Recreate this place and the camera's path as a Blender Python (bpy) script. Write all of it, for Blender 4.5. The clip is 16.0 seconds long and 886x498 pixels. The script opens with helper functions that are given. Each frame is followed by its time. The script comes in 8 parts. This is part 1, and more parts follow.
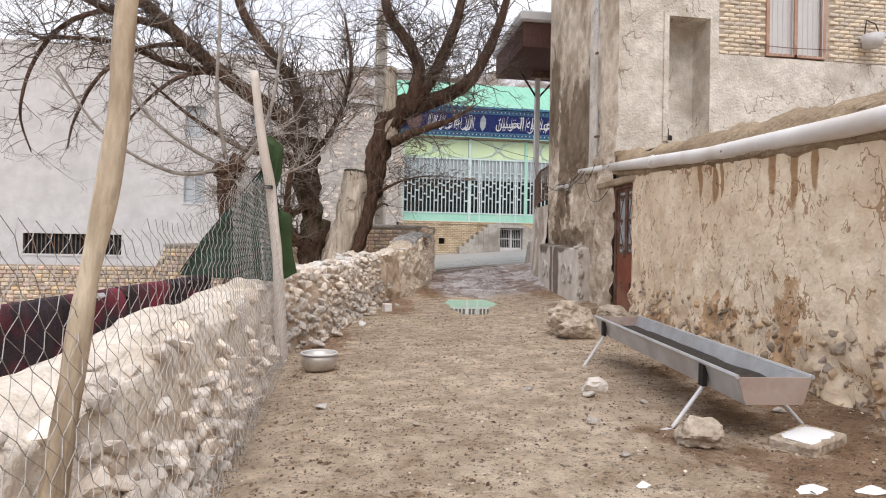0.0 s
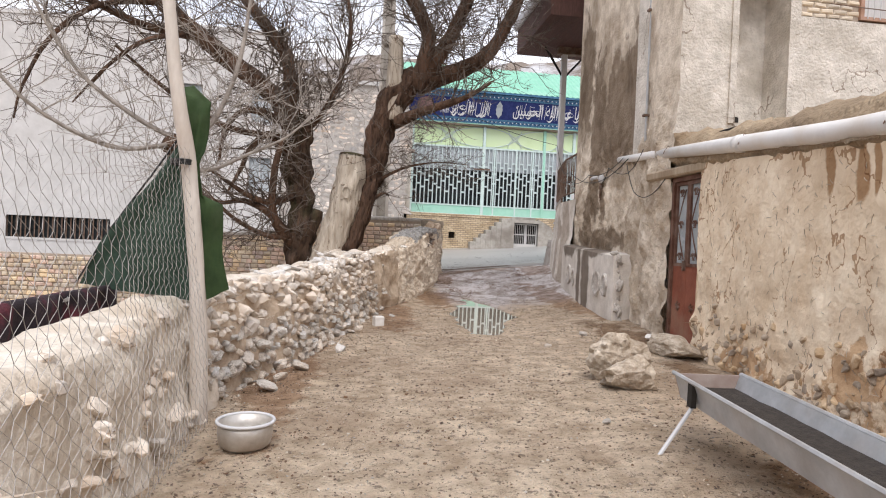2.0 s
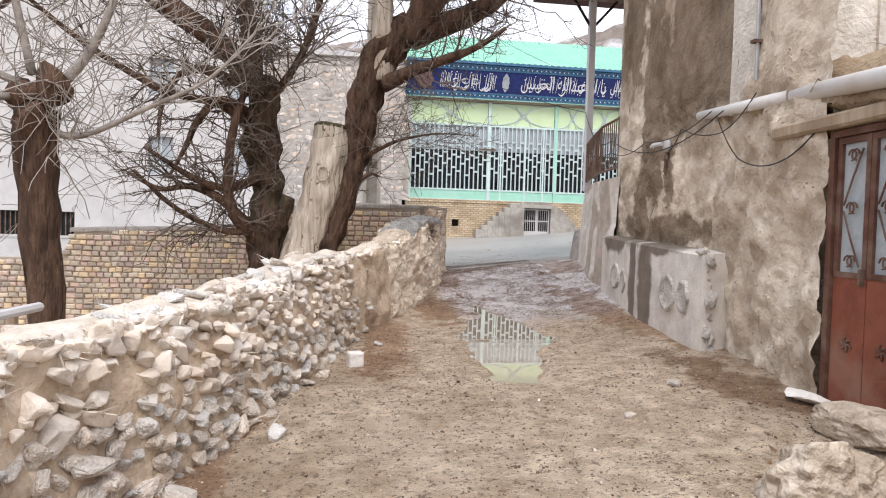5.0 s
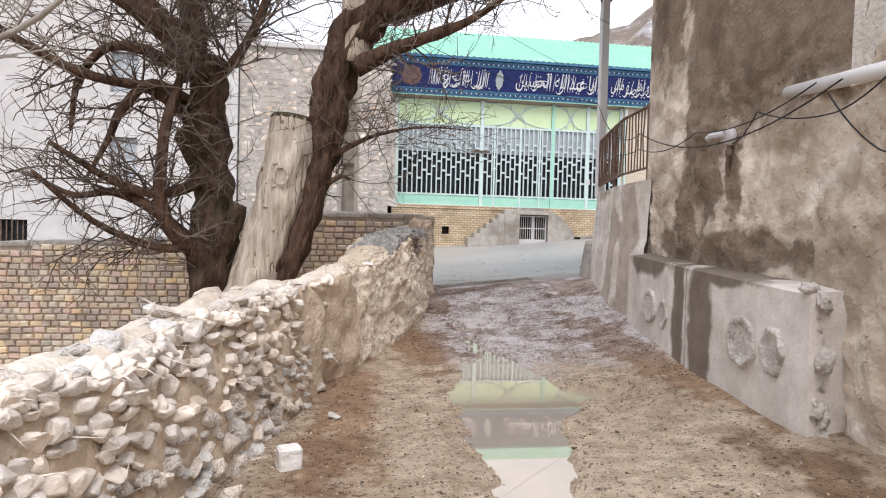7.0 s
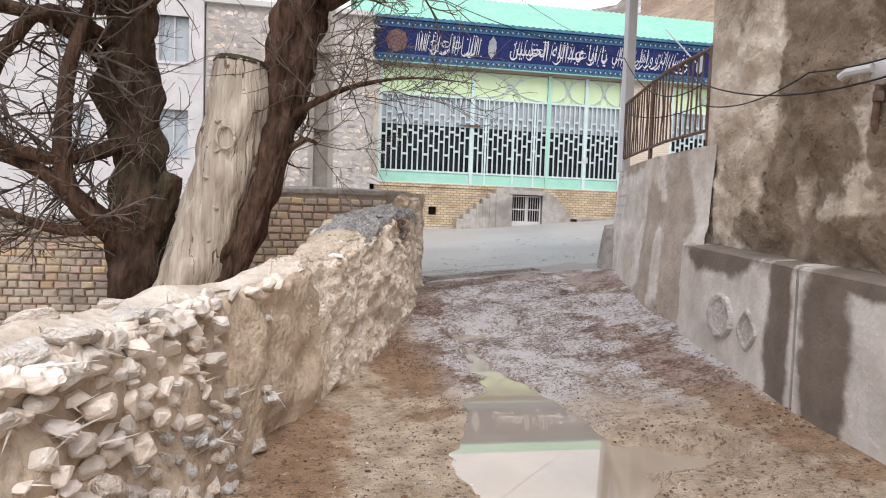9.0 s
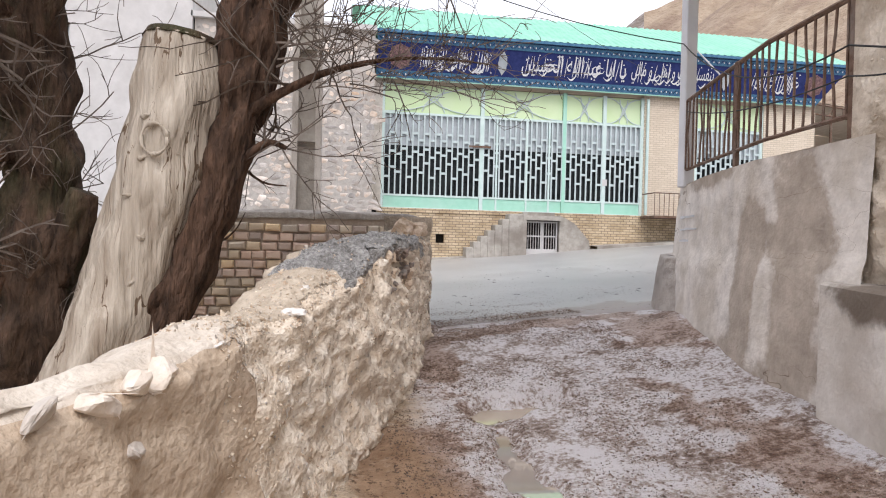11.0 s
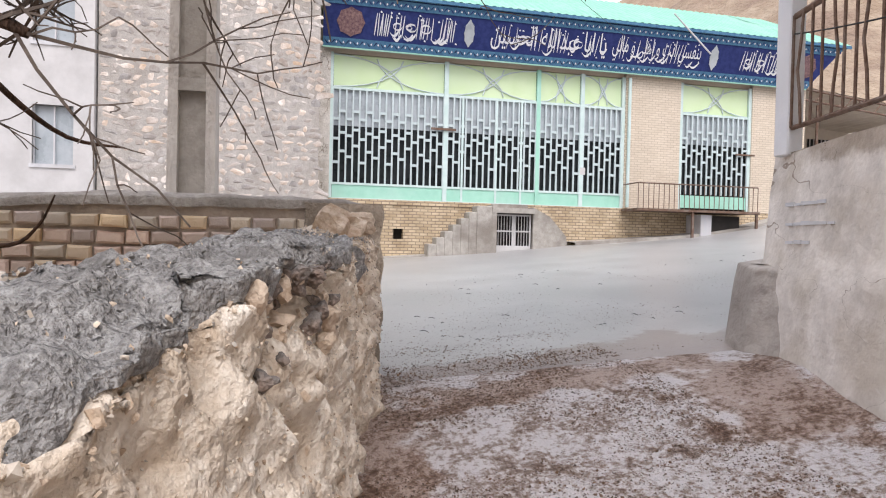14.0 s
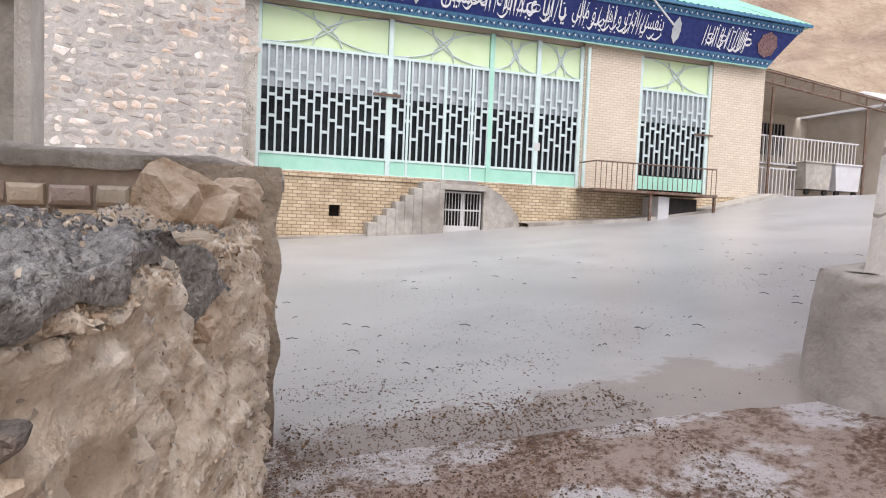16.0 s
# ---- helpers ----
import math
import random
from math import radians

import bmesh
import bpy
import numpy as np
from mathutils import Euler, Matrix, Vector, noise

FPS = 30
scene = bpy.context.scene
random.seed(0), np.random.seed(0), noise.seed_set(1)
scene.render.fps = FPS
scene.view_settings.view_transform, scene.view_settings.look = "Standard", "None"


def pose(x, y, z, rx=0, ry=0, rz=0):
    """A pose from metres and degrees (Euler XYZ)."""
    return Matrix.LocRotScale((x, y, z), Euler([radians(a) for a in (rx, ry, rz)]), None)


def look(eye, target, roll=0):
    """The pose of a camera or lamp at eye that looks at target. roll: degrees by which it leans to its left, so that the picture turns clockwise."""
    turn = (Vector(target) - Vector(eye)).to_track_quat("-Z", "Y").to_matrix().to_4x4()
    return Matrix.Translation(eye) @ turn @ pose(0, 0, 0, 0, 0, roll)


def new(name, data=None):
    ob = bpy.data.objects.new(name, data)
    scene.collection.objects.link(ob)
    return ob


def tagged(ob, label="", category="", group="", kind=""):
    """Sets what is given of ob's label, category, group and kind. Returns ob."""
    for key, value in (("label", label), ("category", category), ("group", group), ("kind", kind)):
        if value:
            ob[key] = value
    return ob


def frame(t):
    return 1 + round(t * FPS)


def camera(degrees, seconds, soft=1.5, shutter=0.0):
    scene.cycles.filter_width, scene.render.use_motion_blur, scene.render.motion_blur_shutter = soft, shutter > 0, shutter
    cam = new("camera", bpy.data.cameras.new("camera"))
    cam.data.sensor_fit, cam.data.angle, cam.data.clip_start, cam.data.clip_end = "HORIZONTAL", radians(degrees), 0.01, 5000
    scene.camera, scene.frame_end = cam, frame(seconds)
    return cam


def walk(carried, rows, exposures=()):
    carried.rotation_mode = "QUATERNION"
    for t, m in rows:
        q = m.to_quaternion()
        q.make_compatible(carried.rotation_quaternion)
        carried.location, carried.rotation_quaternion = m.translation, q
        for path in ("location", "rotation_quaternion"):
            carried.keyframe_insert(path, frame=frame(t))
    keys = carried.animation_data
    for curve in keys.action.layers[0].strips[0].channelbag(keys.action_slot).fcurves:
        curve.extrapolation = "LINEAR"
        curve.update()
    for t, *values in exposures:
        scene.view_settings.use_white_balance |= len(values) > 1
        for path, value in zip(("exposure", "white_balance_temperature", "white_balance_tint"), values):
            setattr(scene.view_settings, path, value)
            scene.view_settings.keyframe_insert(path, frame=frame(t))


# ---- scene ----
cam = camera(71.2, 16.0, soft=1.1)
PATH = [
    (0, (-0.26, 0.308, 1.386), (0.039, 2.285, 1.398), 1.0),
    (0.5, (-0.133, 0.845, 1.393), (0.173, 2.822, 1.376), 1.1),
    (1, (-0.006, 1.34, 1.427), (0.297, 3.317, 1.393), 1.4),
    (1.5, (0.098, 1.899, 1.506), (0.384, 3.878, 1.48), 2.1),
    (2, (0.129, 2.45, 1.547), (0.394, 4.432, 1.531), 2.6),
    (2.5, (0.203, 2.98, 1.555), (0.453, 4.964, 1.547), 2.6),
    (3, (0.253, 3.525, 1.605), (0.498, 5.51, 1.601), 2.3),
    (3.5, (0.311, 4.048, 1.653), (0.561, 6.032, 1.643), 2.0),
    (3.7, (0.354, 4.228, 1.645), (0.601, 6.212, 1.622), 1.8),
    (5.8, (0.564, 6.314, 1.749), (0.829, 8.295, 1.686), 1.5),
    (6, (0.604, 6.543, 1.788), (0.868, 8.525, 1.728), 1.4),
    (6.5, (0.728, 7.026, 1.793), (1.007, 9.006, 1.741), 1.7),
    (7, (0.816, 7.533, 1.829), (1.104, 9.511, 1.784), 1.5),
    (7.5, (0.868, 8.045, 1.839), (1.167, 10.022, 1.783), 1.4),
    (8, (0.972, 8.548, 1.802), (1.293, 10.52, 1.717), 1.5),
    (8.5, (0.991, 9.032, 1.797), (1.335, 10.999, 1.685), 1.8),
    (9, (0.989, 9.533, 1.837), (1.331, 11.501, 1.731), 2.0),
    (9.2, (1.001, 9.732, 1.822), (1.335, 11.701, 1.72), 2.0),
    (11.3, (1.263, 11.844, 1.864), (1.582, 13.819, 1.859), 1.4),
    (11.5, (1.267, 12.037, 1.897), (1.592, 14.01, 1.897), 1.2),
    (12, (1.356, 12.496, 1.888), (1.685, 14.469, 1.891), 1.0),
    (12.5, (1.425, 12.989, 1.905), (1.779, 14.957, 1.902), 1.0),
    (13, (1.505, 13.47, 1.935), (1.896, 15.431, 1.917), 1.0),
    (13.5, (1.617, 13.973, 1.951), (2.041, 15.927, 1.921), 1.0),
    (14, (1.725, 14.458, 1.922), (2.175, 16.407, 1.889), 1.3),
    (14.5, (1.832, 14.902, 1.94), (2.307, 16.844, 1.909), 1.4),
    (15, (1.93, 15.411, 1.982), (2.445, 17.343, 1.943), 1.6),
    (15.5, (1.998, 15.882, 1.983), (2.583, 17.793, 1.917), 2.0),
    (16, (2.168, 16.261, 1.972), (2.798, 18.157, 1.871), 2.4),
]
walk(cam, [(t, look(eye, target, roll)) for t, eye, target, roll in PATH], [(0, 0.60, 6600, 13), (5, 0.86, 6450, 13), (11, 0.82, 6450, 14), (16, 0.96, 6500, 16)])

# ---- world, sun, exposure ----
world = bpy.data.worlds.new("overcast_sky")
scene.world = world
world.use_nodes = True
wn, wl = world.node_tree.nodes, world.node_tree.links
wn.clear()
w_out = wn.new("ShaderNodeOutputWorld")
w_bg = wn.new("ShaderNodeBackground")
w_sky = wn.new("ShaderNodeTexSky")
w_sky.sky_type, w_sky.sun_disc = "NISHITA", False
w_sky.sun_elevation, w_sky.sun_rotation = radians(59), radians(185)
w_sky.air_density, w_sky.dust_density, w_sky.ozone_density = 1.0, 4.0, 1.0
w_tc = wn.new("ShaderNodeTexCoord")
w_map = wn.new("ShaderNodeMapping")
w_map.inputs["Scale"].default_value = (1.0, 1.0, 3.2)
w_cl = wn.new("ShaderNodeTexNoise")
w_cl.inputs["Scale"].default_value, w_cl.inputs["Detail"].default_value = 2.4, 6.0
w_ramp = wn.new("ShaderNodeValToRGB")
w_ramp.color_ramp.elements[0].position, w_ramp.color_ramp.elements[0].color = 0.36, (5.6, 6.3, 7.6, 1)
w_ramp.color_ramp.elements[1].position, w_ramp.color_ramp.elements[1].color = 0.62, (9.2, 9.3, 9.6, 1)
w_mix = wn.new("ShaderNodeMixRGB")
w_mix.inputs[0].default_value = 0.88
wl.new(w_tc.outputs["Generated"], w_map.inputs[0])
wl.new(w_map.outputs[0], w_cl.inputs["Vector"])
wl.new(w_cl.outputs[0], w_ramp.inputs[0])
wl.new(w_sky.outputs[0], w_mix.inputs[1])
wl.new(w_ramp.outputs[0], w_mix.inputs[2])
wl.new(w_mix.outputs[0], w_bg.inputs[0])
w_bg.inputs[1].default_value = 0.1
wl.new(w_bg.outputs[0], w_out.inputs[0])

sun = new("sun", bpy.data.lights.new("sun", "SUN"))
sun.data.energy, sun.data.angle, sun.data.color = 1.25, radians(40), (1.0, 0.97, 0.93)
sun.matrix_world = look((0, 0, 30), (1, 12, 10))


# ---- materials ----
def mat(name, c1, c2, scale=6.0, c3=None, scale3=0.8, amount3=0.5, rough=0.9, bump=0.3, bscale=40.0, metal=0.0, stretch=(1, 1, 1), spread=0.0, dist=0.02, spec=0.3):
    """Two-scale procedural surface: grain between c1 and c2, larger stains of c3, fine relief; spread varies single pieces."""
    m = bpy.data.materials.new(name)
    m.use_nodes = True
    n, l = m.node_tree.nodes, m.node_tree.links
    b = n["Principled BSDF"]
    tc = n.new("ShaderNodeTexCoord")
    mp = n.new("ShaderNodeMapping")
    mp.inputs["Scale"].default_value = stretch
    l.new(tc.outputs["Object"], mp.inputs[0])
    n1 = n.new("ShaderNodeTexNoise")
    n1.inputs["Scale"].default_value, n1.inputs["Detail"].default_value, n1.inputs["Roughness"].default_value = scale, 8, 0.65
    l.new(mp.outputs[0], n1.inputs["Vector"])
    r1 = n.new("ShaderNodeValToRGB")
    r1.color_ramp.elements[0].position, r1.color_ramp.elements[1].position = 0.35, 0.65
    r1.color_ramp.elements[0].color, r1.color_ramp.elements[1].color = (*c1, 1), (*c2, 1)
    l.new(n1.outputs[0], r1.inputs[0])
    col = r1.outputs[0]
    if c3:
        n3 = n.new("ShaderNodeTexNoise")
        n3.inputs["Scale"].default_value, n3.inputs["Detail"].default_value, n3.inputs["Roughness"].default_value = scale3, 6, 0.6
        l.new(mp.outputs[0], n3.inputs["Vector"])
        r3 = n.new("ShaderNodeValToRGB")
        r3.color_ramp.elements[0].position, r3.color_ramp.elements[1].position = 0.48, 0.66
        r3.color_ramp.elements[1].color = (amount3, amount3, amount3, 1)
        r3.color_ramp.elements[0].color = (0, 0, 0, 1)
        l.new(n3.outputs[0], r3.inputs[0])
        mx = n.new("ShaderNodeMixRGB")
        mx.inputs[2].default_value = (*c3, 1)
        l.new(r3.outputs[0], mx.inputs[0])
        l.new(col, mx.inputs[1])
        col = mx.outputs[0]
    if spread:
        oi = n.new("ShaderNodeObjectInfo")
        ge = n.new("ShaderNodeNewGeometry")
        ad = n.new("ShaderNodeMath")
        ad.operation = "ADD"
        l.new(oi.outputs["Random"], ad.inputs[0])
        l.new(ge.outputs["Random Per Island"], ad.inputs[1])
        fr = n.new("ShaderNodeMath")
        fr.operation = "FRACT"
        l.new(ad.outputs[0], fr.inputs[0])
        mr = n.new("ShaderNodeMapRange")
        mr.inputs["To Min"].default_value, mr.inputs["To Max"].default_value = 1 - spread, 1 + spread * 0.7
        l.new(fr.outputs[0], mr.inputs["Value"])
        hs = n.new("ShaderNodeHueSaturation")
        l.new(mr.outputs[0], hs.inputs["Value"])
        l.new(mr.outputs[0], hs.inputs["Saturation"])
        l.new(col, hs.inputs["Color"])
        col = hs.outputs[0]
    l.new(col, b.inputs["Base Color"])
    nb = n.new("ShaderNodeTexNoise")
    nb.inputs["Scale"].default_value, nb.inputs["Detail"].default_value = bscale, 5
    l.new(mp.outputs[0], nb.inputs["Vector"])
    bp = n.new("ShaderNodeBump")
    bp.inputs["Strength"].default_value, bp.inputs["Distance"].default_value = bump, dist
    l.new(nb.outputs[0], bp.inputs["Height"])
    l.new(bp.outputs[0], b.inputs["Normal"])
    rr = n.new("ShaderNodeMapRange")
    rr.inputs["To Min"].default_value, rr.inputs["To Max"].default_value = max(0.02, rough - 0.12), min(1, rough + 0.1)
    l.new(n1.outputs[0], rr.inputs["Value"])
    l.new(rr.outputs[0], b.inputs["Roughness"])
    b.inputs["Metallic"].default_value = metal
    b.inputs["Specular IOR Level"].default_value = spec
    return m


M_MUD = mat("mud_plaster", (0.60, 0.48, 0.36), (0.74, 0.62, 0.49), 6.0, (0.46, 0.34, 0.23), 0.9, 0.6, 0.95, 0.6, 25)
M_CEMENT = mat("weathered_cement", (0.36, 0.33, 0.29), (0.50, 0.47, 0.42), 5.0, (0.22, 0.19, 0.16), 0.6, 0.8, 0.9, 0.5, 30)
M_PLASTER = mat("pale_cement_plaster", (0.56, 0.52, 0.46), (0.82, 0.77, 0.70), 4.0, (0.42, 0.37, 0.30), 1.1, 0.6, 0.9, 0.9, 26, dist=0.03)
M_WHITE = mat("white_render", (0.53, 0.515, 0.50), (0.64, 0.625, 0.61), 1.5, (0.50, 0.49, 0.47), 0.3, 0.4, 0.85, 0.1, 30)
M_STONE = mat("pale_rubble_stone", (0.60, 0.52, 0.435), (0.90, 0.83, 0.75), 3.0, (0.56, 0.43, 0.31), 1.3, 0.6, 0.9, 0.8, 9, spread=0.2, dist=0.05)
M_BRICK = mat("yellow_brick", (0.65, 0.52, 0.36), (0.87, 0.735, 0.545), 8.0, (0.44, 0.33, 0.25), 2.0, 0.6, 0.9, 0.4, 60, spread=0.35)
M_MORTAR = mat("grey_brown_mortar", (0.38, 0.31, 0.25), (0.52, 0.44, 0.36), 9.0, rough=0.95)
M_GREEN = mat("mint_green_paint", (0.34, 0.66, 0.52), (0.40, 0.72, 0.58), 3.0, (0.50, 0.70, 0.62), 0.8, 0.4, 0.5, 0.1, 40)
M_ROOFGREEN = mat("mint_green_roof_sheet", (0.22, 0.50, 0.37), (0.28, 0.57, 0.43), 2.0, (0.32, 0.55, 0.45), 0.5, 0.5, 0.6, 0.1, 40, spec=0.15)
M_PALEGREEN = mat("pale_mint_paint", (0.55, 0.70, 0.66), (0.66, 0.78, 0.75), 3.0, rough=0.5, bump=0.1)
M_BLUE = mat("navy_banner_cloth", (0.015, 0.025, 0.12), (0.03, 0.045, 0.17), 6.0, rough=0.8, bump=0.1)
M_BARK = mat("dark_bark", (0.040, 0.024, 0.016), (0.15, 0.088, 0.058), 11.0, (0.22, 0.128, 0.086), 1.5, 0.6, 0.95, 1.0, 17, stretch=(1, 1, 0.22), dist=0.12)
M_MOSSBARK = mat("mossy_dark_bark", (0.035, 0.023, 0.016), (0.13, 0.082, 0.056), 11.0, (0.085, 0.088, 0.042), 2.2, 0.6, 0.95, 1.0, 17, stretch=(1, 1, 0.3), dist=0.10)
M_WOOD = mat("weathered_wood", (0.33, 0.25, 0.17), (0.47, 0.38, 0.28), 9.0, (0.24, 0.17, 0.11), 2.0, 0.6, 0.85, 0.5, 40, stretch=(1, 1, 0.15))
M_ASPHALT = mat("wet_grey_asphalt", (0.33, 0.32, 0.31), (0.43, 0.42, 0.405), 1.2, (0.28, 0.28, 0.27), 0.3, 0.6, 0.35, 0.1, 120)
M_GALV = mat("galvanised_sheet", (0.40, 0.41, 0.42), (0.55, 0.56, 0.57), 5.0, (0.34, 0.27, 0.22), 2.0, 0.4, 0.5, 0.1, 30, metal=0.4)
M_PVC = mat("white_pvc_pipe", (0.70, 0.68, 0.66), (0.80, 0.78, 0.76), 4.0, (0.5, 0.42, 0.34), 2.0, 0.5, 0.5, 0.1, 30)
M_DOOR = mat("red_brown_door_paint", (0.20, 0.06, 0.035), (0.27, 0.09, 0.055), 5.0, (0.30, 0.20, 0.14), 2.0, 0.5, 0.6, 0.2, 40)
M_HILL = mat("dry_rocky_hillside", (0.16, 0.13, 0.11), (0.27, 0.22, 0.18), 0.09, (0.62, 0.62, 0.64), 0.05, 0.9, 0.95, 0.8, 0.5, dist=2.0)


M_PALEWOOD = mat("peeled_grey_wood", (0.44, 0.375, 0.30), (0.68, 0.61, 0.51), 11.0, (0.28, 0.21, 0.15), 4.5, 0.7, 0.85, 1.0, 22, stretch=(1, 1, 0.10), dist=0.05)
M_TWIG = mat("grey_brown_twigs", (0.075, 0.055, 0.043), (0.19, 0.155, 0.128), 6.0, rough=0.9, bump=0.1)
M_PALETWIG = mat("pale_grey_twigs", (0.22, 0.19, 0.165), (0.42, 0.38, 0.335), 6.0, rough=0.85, bump=0.1)
M_GRAVELCAP = mat("grey_gravel_mortar", (0.24, 0.23, 0.22), (0.60, 0.585, 0.56), 34.0, (0.20, 0.19, 0.175), 3.0, 0.7, 0.95, 1.0, 55, dist=0.06)
M_COPING = mat("brown_grey_coping_cement", (0.27, 0.24, 0.21), (0.42, 0.385, 0.34), 14.0, (0.20, 0.175, 0.15), 2.0, 0.6, 0.95, 0.7, 40, dist=0.02)
M_ROCK = mat("grey_brown_rock", (0.30, 0.235, 0.17), (0.70, 0.61, 0.50), 7.0, (0.26, 0.20, 0.15), 3.0, 0.6, 0.9, 1.0, 16, dist=0.06)
M_BROWNROCK = mat("orange_brown_rock", (0.48, 0.35, 0.24), (0.78, 0.67, 0.54), 7.0, (0.38, 0.24, 0.15), 3.0, 0.6, 0.9, 0.8, 24, dist=0.04)
M_WHITESTONE = mat("white_limestone", (0.66, 0.62, 0.57), (0.88, 0.86, 0.83), 3.0, (0.56, 0.48, 0.40), 1.5, 0.5, 0.85, 0.8, 9, spread=0.1, dist=0.05)
M_STAINED = mat("stained_rough_cement", (0.42, 0.35, 0.27), (0.72, 0.64, 0.54), 3.2, (0.17, 0.14, 0.11), 0.75, 0.85, 0.92, 1.0, 30, dist=0.03)
M_PALECEM = mat("pale_terrace_cement", (0.48, 0.44, 0.395), (0.68, 0.64, 0.585), 3.4, (0.25, 0.21, 0.17), 0.9, 0.75, 0.9, 0.8, 34, stretch=(1, 1, 0.6))
M_RUST = mat("rusty_brown_iron", (0.13, 0.075, 0.05), (0.24, 0.16, 0.12), 12.0, (0.30, 0.27, 0.24), 4.0, 0.5, 0.75, 0.3, 60, metal=0.3)
M_GREYPAINT = mat("pale_grey_paint", (0.55, 0.55, 0.56), (0.66, 0.66, 0.67), 4.0, (0.4, 0.36, 0.33), 2.0, 0.4, 0.55, 0.1, 40)
M_CLOTH = mat("dark_green_canvas", (0.022, 0.046, 0.014), (0.045, 0.080, 0.027), 5.0, (0.10, 0.13, 0.07), 2.0, 0.4, 0.8, 0.3, 120)
M_NET = mat("green_shade_net", (0.018, 0.040, 0.026), (0.035, 0.065, 0.045), 20.0, rough=0.9, bump=0.3, bscale=200)
M_WIRE = mat("galvanised_wire", (0.24, 0.22, 0.20), (0.42, 0.40, 0.38), 20.0, rough=0.5, bump=0.0, metal=0.5)
M_CABLE = mat("black_cable", (0.02, 0.02, 0.02), (0.04, 0.04, 0.04), 10.0, rough=0.6, bump=0.0)
M_ALU = mat("dented_aluminium", (0.50, 0.47, 0.43), (0.66, 0.63, 0.59), 5.0, (0.30, 0.24, 0.18), 3.0, 0.6, 0.45, 0.2, 20, metal=0.6)
M_SOIL = mat("dark_feed_soil", (0.03, 0.024, 0.02), (0.06, 0.05, 0.042), 20.0, rough=0.95, bump=0.8, bscale=60)
M_BEIGE = mat("beige_brick_facing", (0.62, 0.53, 0.41), (0.68, 0.60, 0.48), 3.0, (0.58, 0.48, 0.35), 0.7, 0.3, 0.85, 0.2, 30)
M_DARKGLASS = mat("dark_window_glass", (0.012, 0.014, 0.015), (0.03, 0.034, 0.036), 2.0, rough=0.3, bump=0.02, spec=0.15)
# real frosted panes, and the sky's reflection painted on the hall glass
M_FROSTSKY = mat("grey_frost_and_sky_reflection", (0.36, 0.40, 0.42), (0.50, 0.54, 0.56), 1.4, rough=0.3, bump=0.05, spec=0.5)
M_LIME = mat("lime_tinted_glass", (0.60, 0.76, 0.42), (0.70, 0.84, 0.54), 0.8, (0.52, 0.66, 0.42), 0.4, 0.5, 0.35, 0.03, 20, spec=0.5)
M_BANNERBLUE = mat("light_blue_border_cloth", (0.045, 0.13, 0.24), (0.09, 0.22, 0.34), 9.0, rough=0.8, bump=0.1)
M_WRITING = mat("white_print", (0.72, 0.73, 0.76), (0.82, 0.83, 0.85), 8.0, rough=0.8, bump=0.0)
M_GOLD = mat("faded_red_gold_print", (0.10, 0.05, 0.07), (0.30, 0.19, 0.17), 14.0, rough=0.8, bump=0.0)
M_RUG = mat("dark_red_patterned_blanket", (0.018, 0.014, 0.018), (0.05, 0.035, 0.04), 7.0, (0.24, 0.035, 0.055), 1.6, 0.95, 0.95, 0.5, 60)
M_CREAM = mat("cream_house_render", (0.60, 0.54, 0.45), (0.68, 0.62, 0.53), 2.0, (0.46, 0.38, 0.29), 0.6, 0.4, 0.9, 0.2, 30)
# near-black: painted shade of unlit interiors, and plain black tin, straps and wheels
M_DARK = mat("interior_shade_and_black", (0.02, 0.018, 0.016), (0.035, 0.03, 0.026), 3.0, rough=0.9)
M_SNOW = mat("old_snow", (0.80, 0.81, 0.83), (0.88, 0.89, 0.90), 8.0, rough=0.8, bump=0.3)
M_CURTAIN = mat("white_net_curtain", (0.62, 0.62, 0.62), (0.74, 0.74, 0.73), 12.0, rough=0.9, bump=0.2, stretch=(6, 6, 0.3))
M_HILLTAN = mat("tan_rocky_slope", (0.30, 0.22, 0.15), (0.42, 0.33, 0.24), 0.12, (0.22, 0.15, 0.11), 0.05, 0.8, 0.95, 0.8, 0.6, dist=2.0)
M_WATER = mat("muddy_puddle_water", (0.46, 0.385, 0.295), (0.54, 0.46, 0.365), 1.0, rough=0.02, bump=0.006, bscale=6, metal=0.40, dist=0.01, spec=1.0)
for link in list(M_WATER.node_tree.nodes["Principled BSDF"].inputs["Roughness"].links):
    M_WATER.node_tree.links.remove(link)
M_WATER.node_tree.nodes["Principled BSDF"].inputs["Roughness"].default_value = 0.01


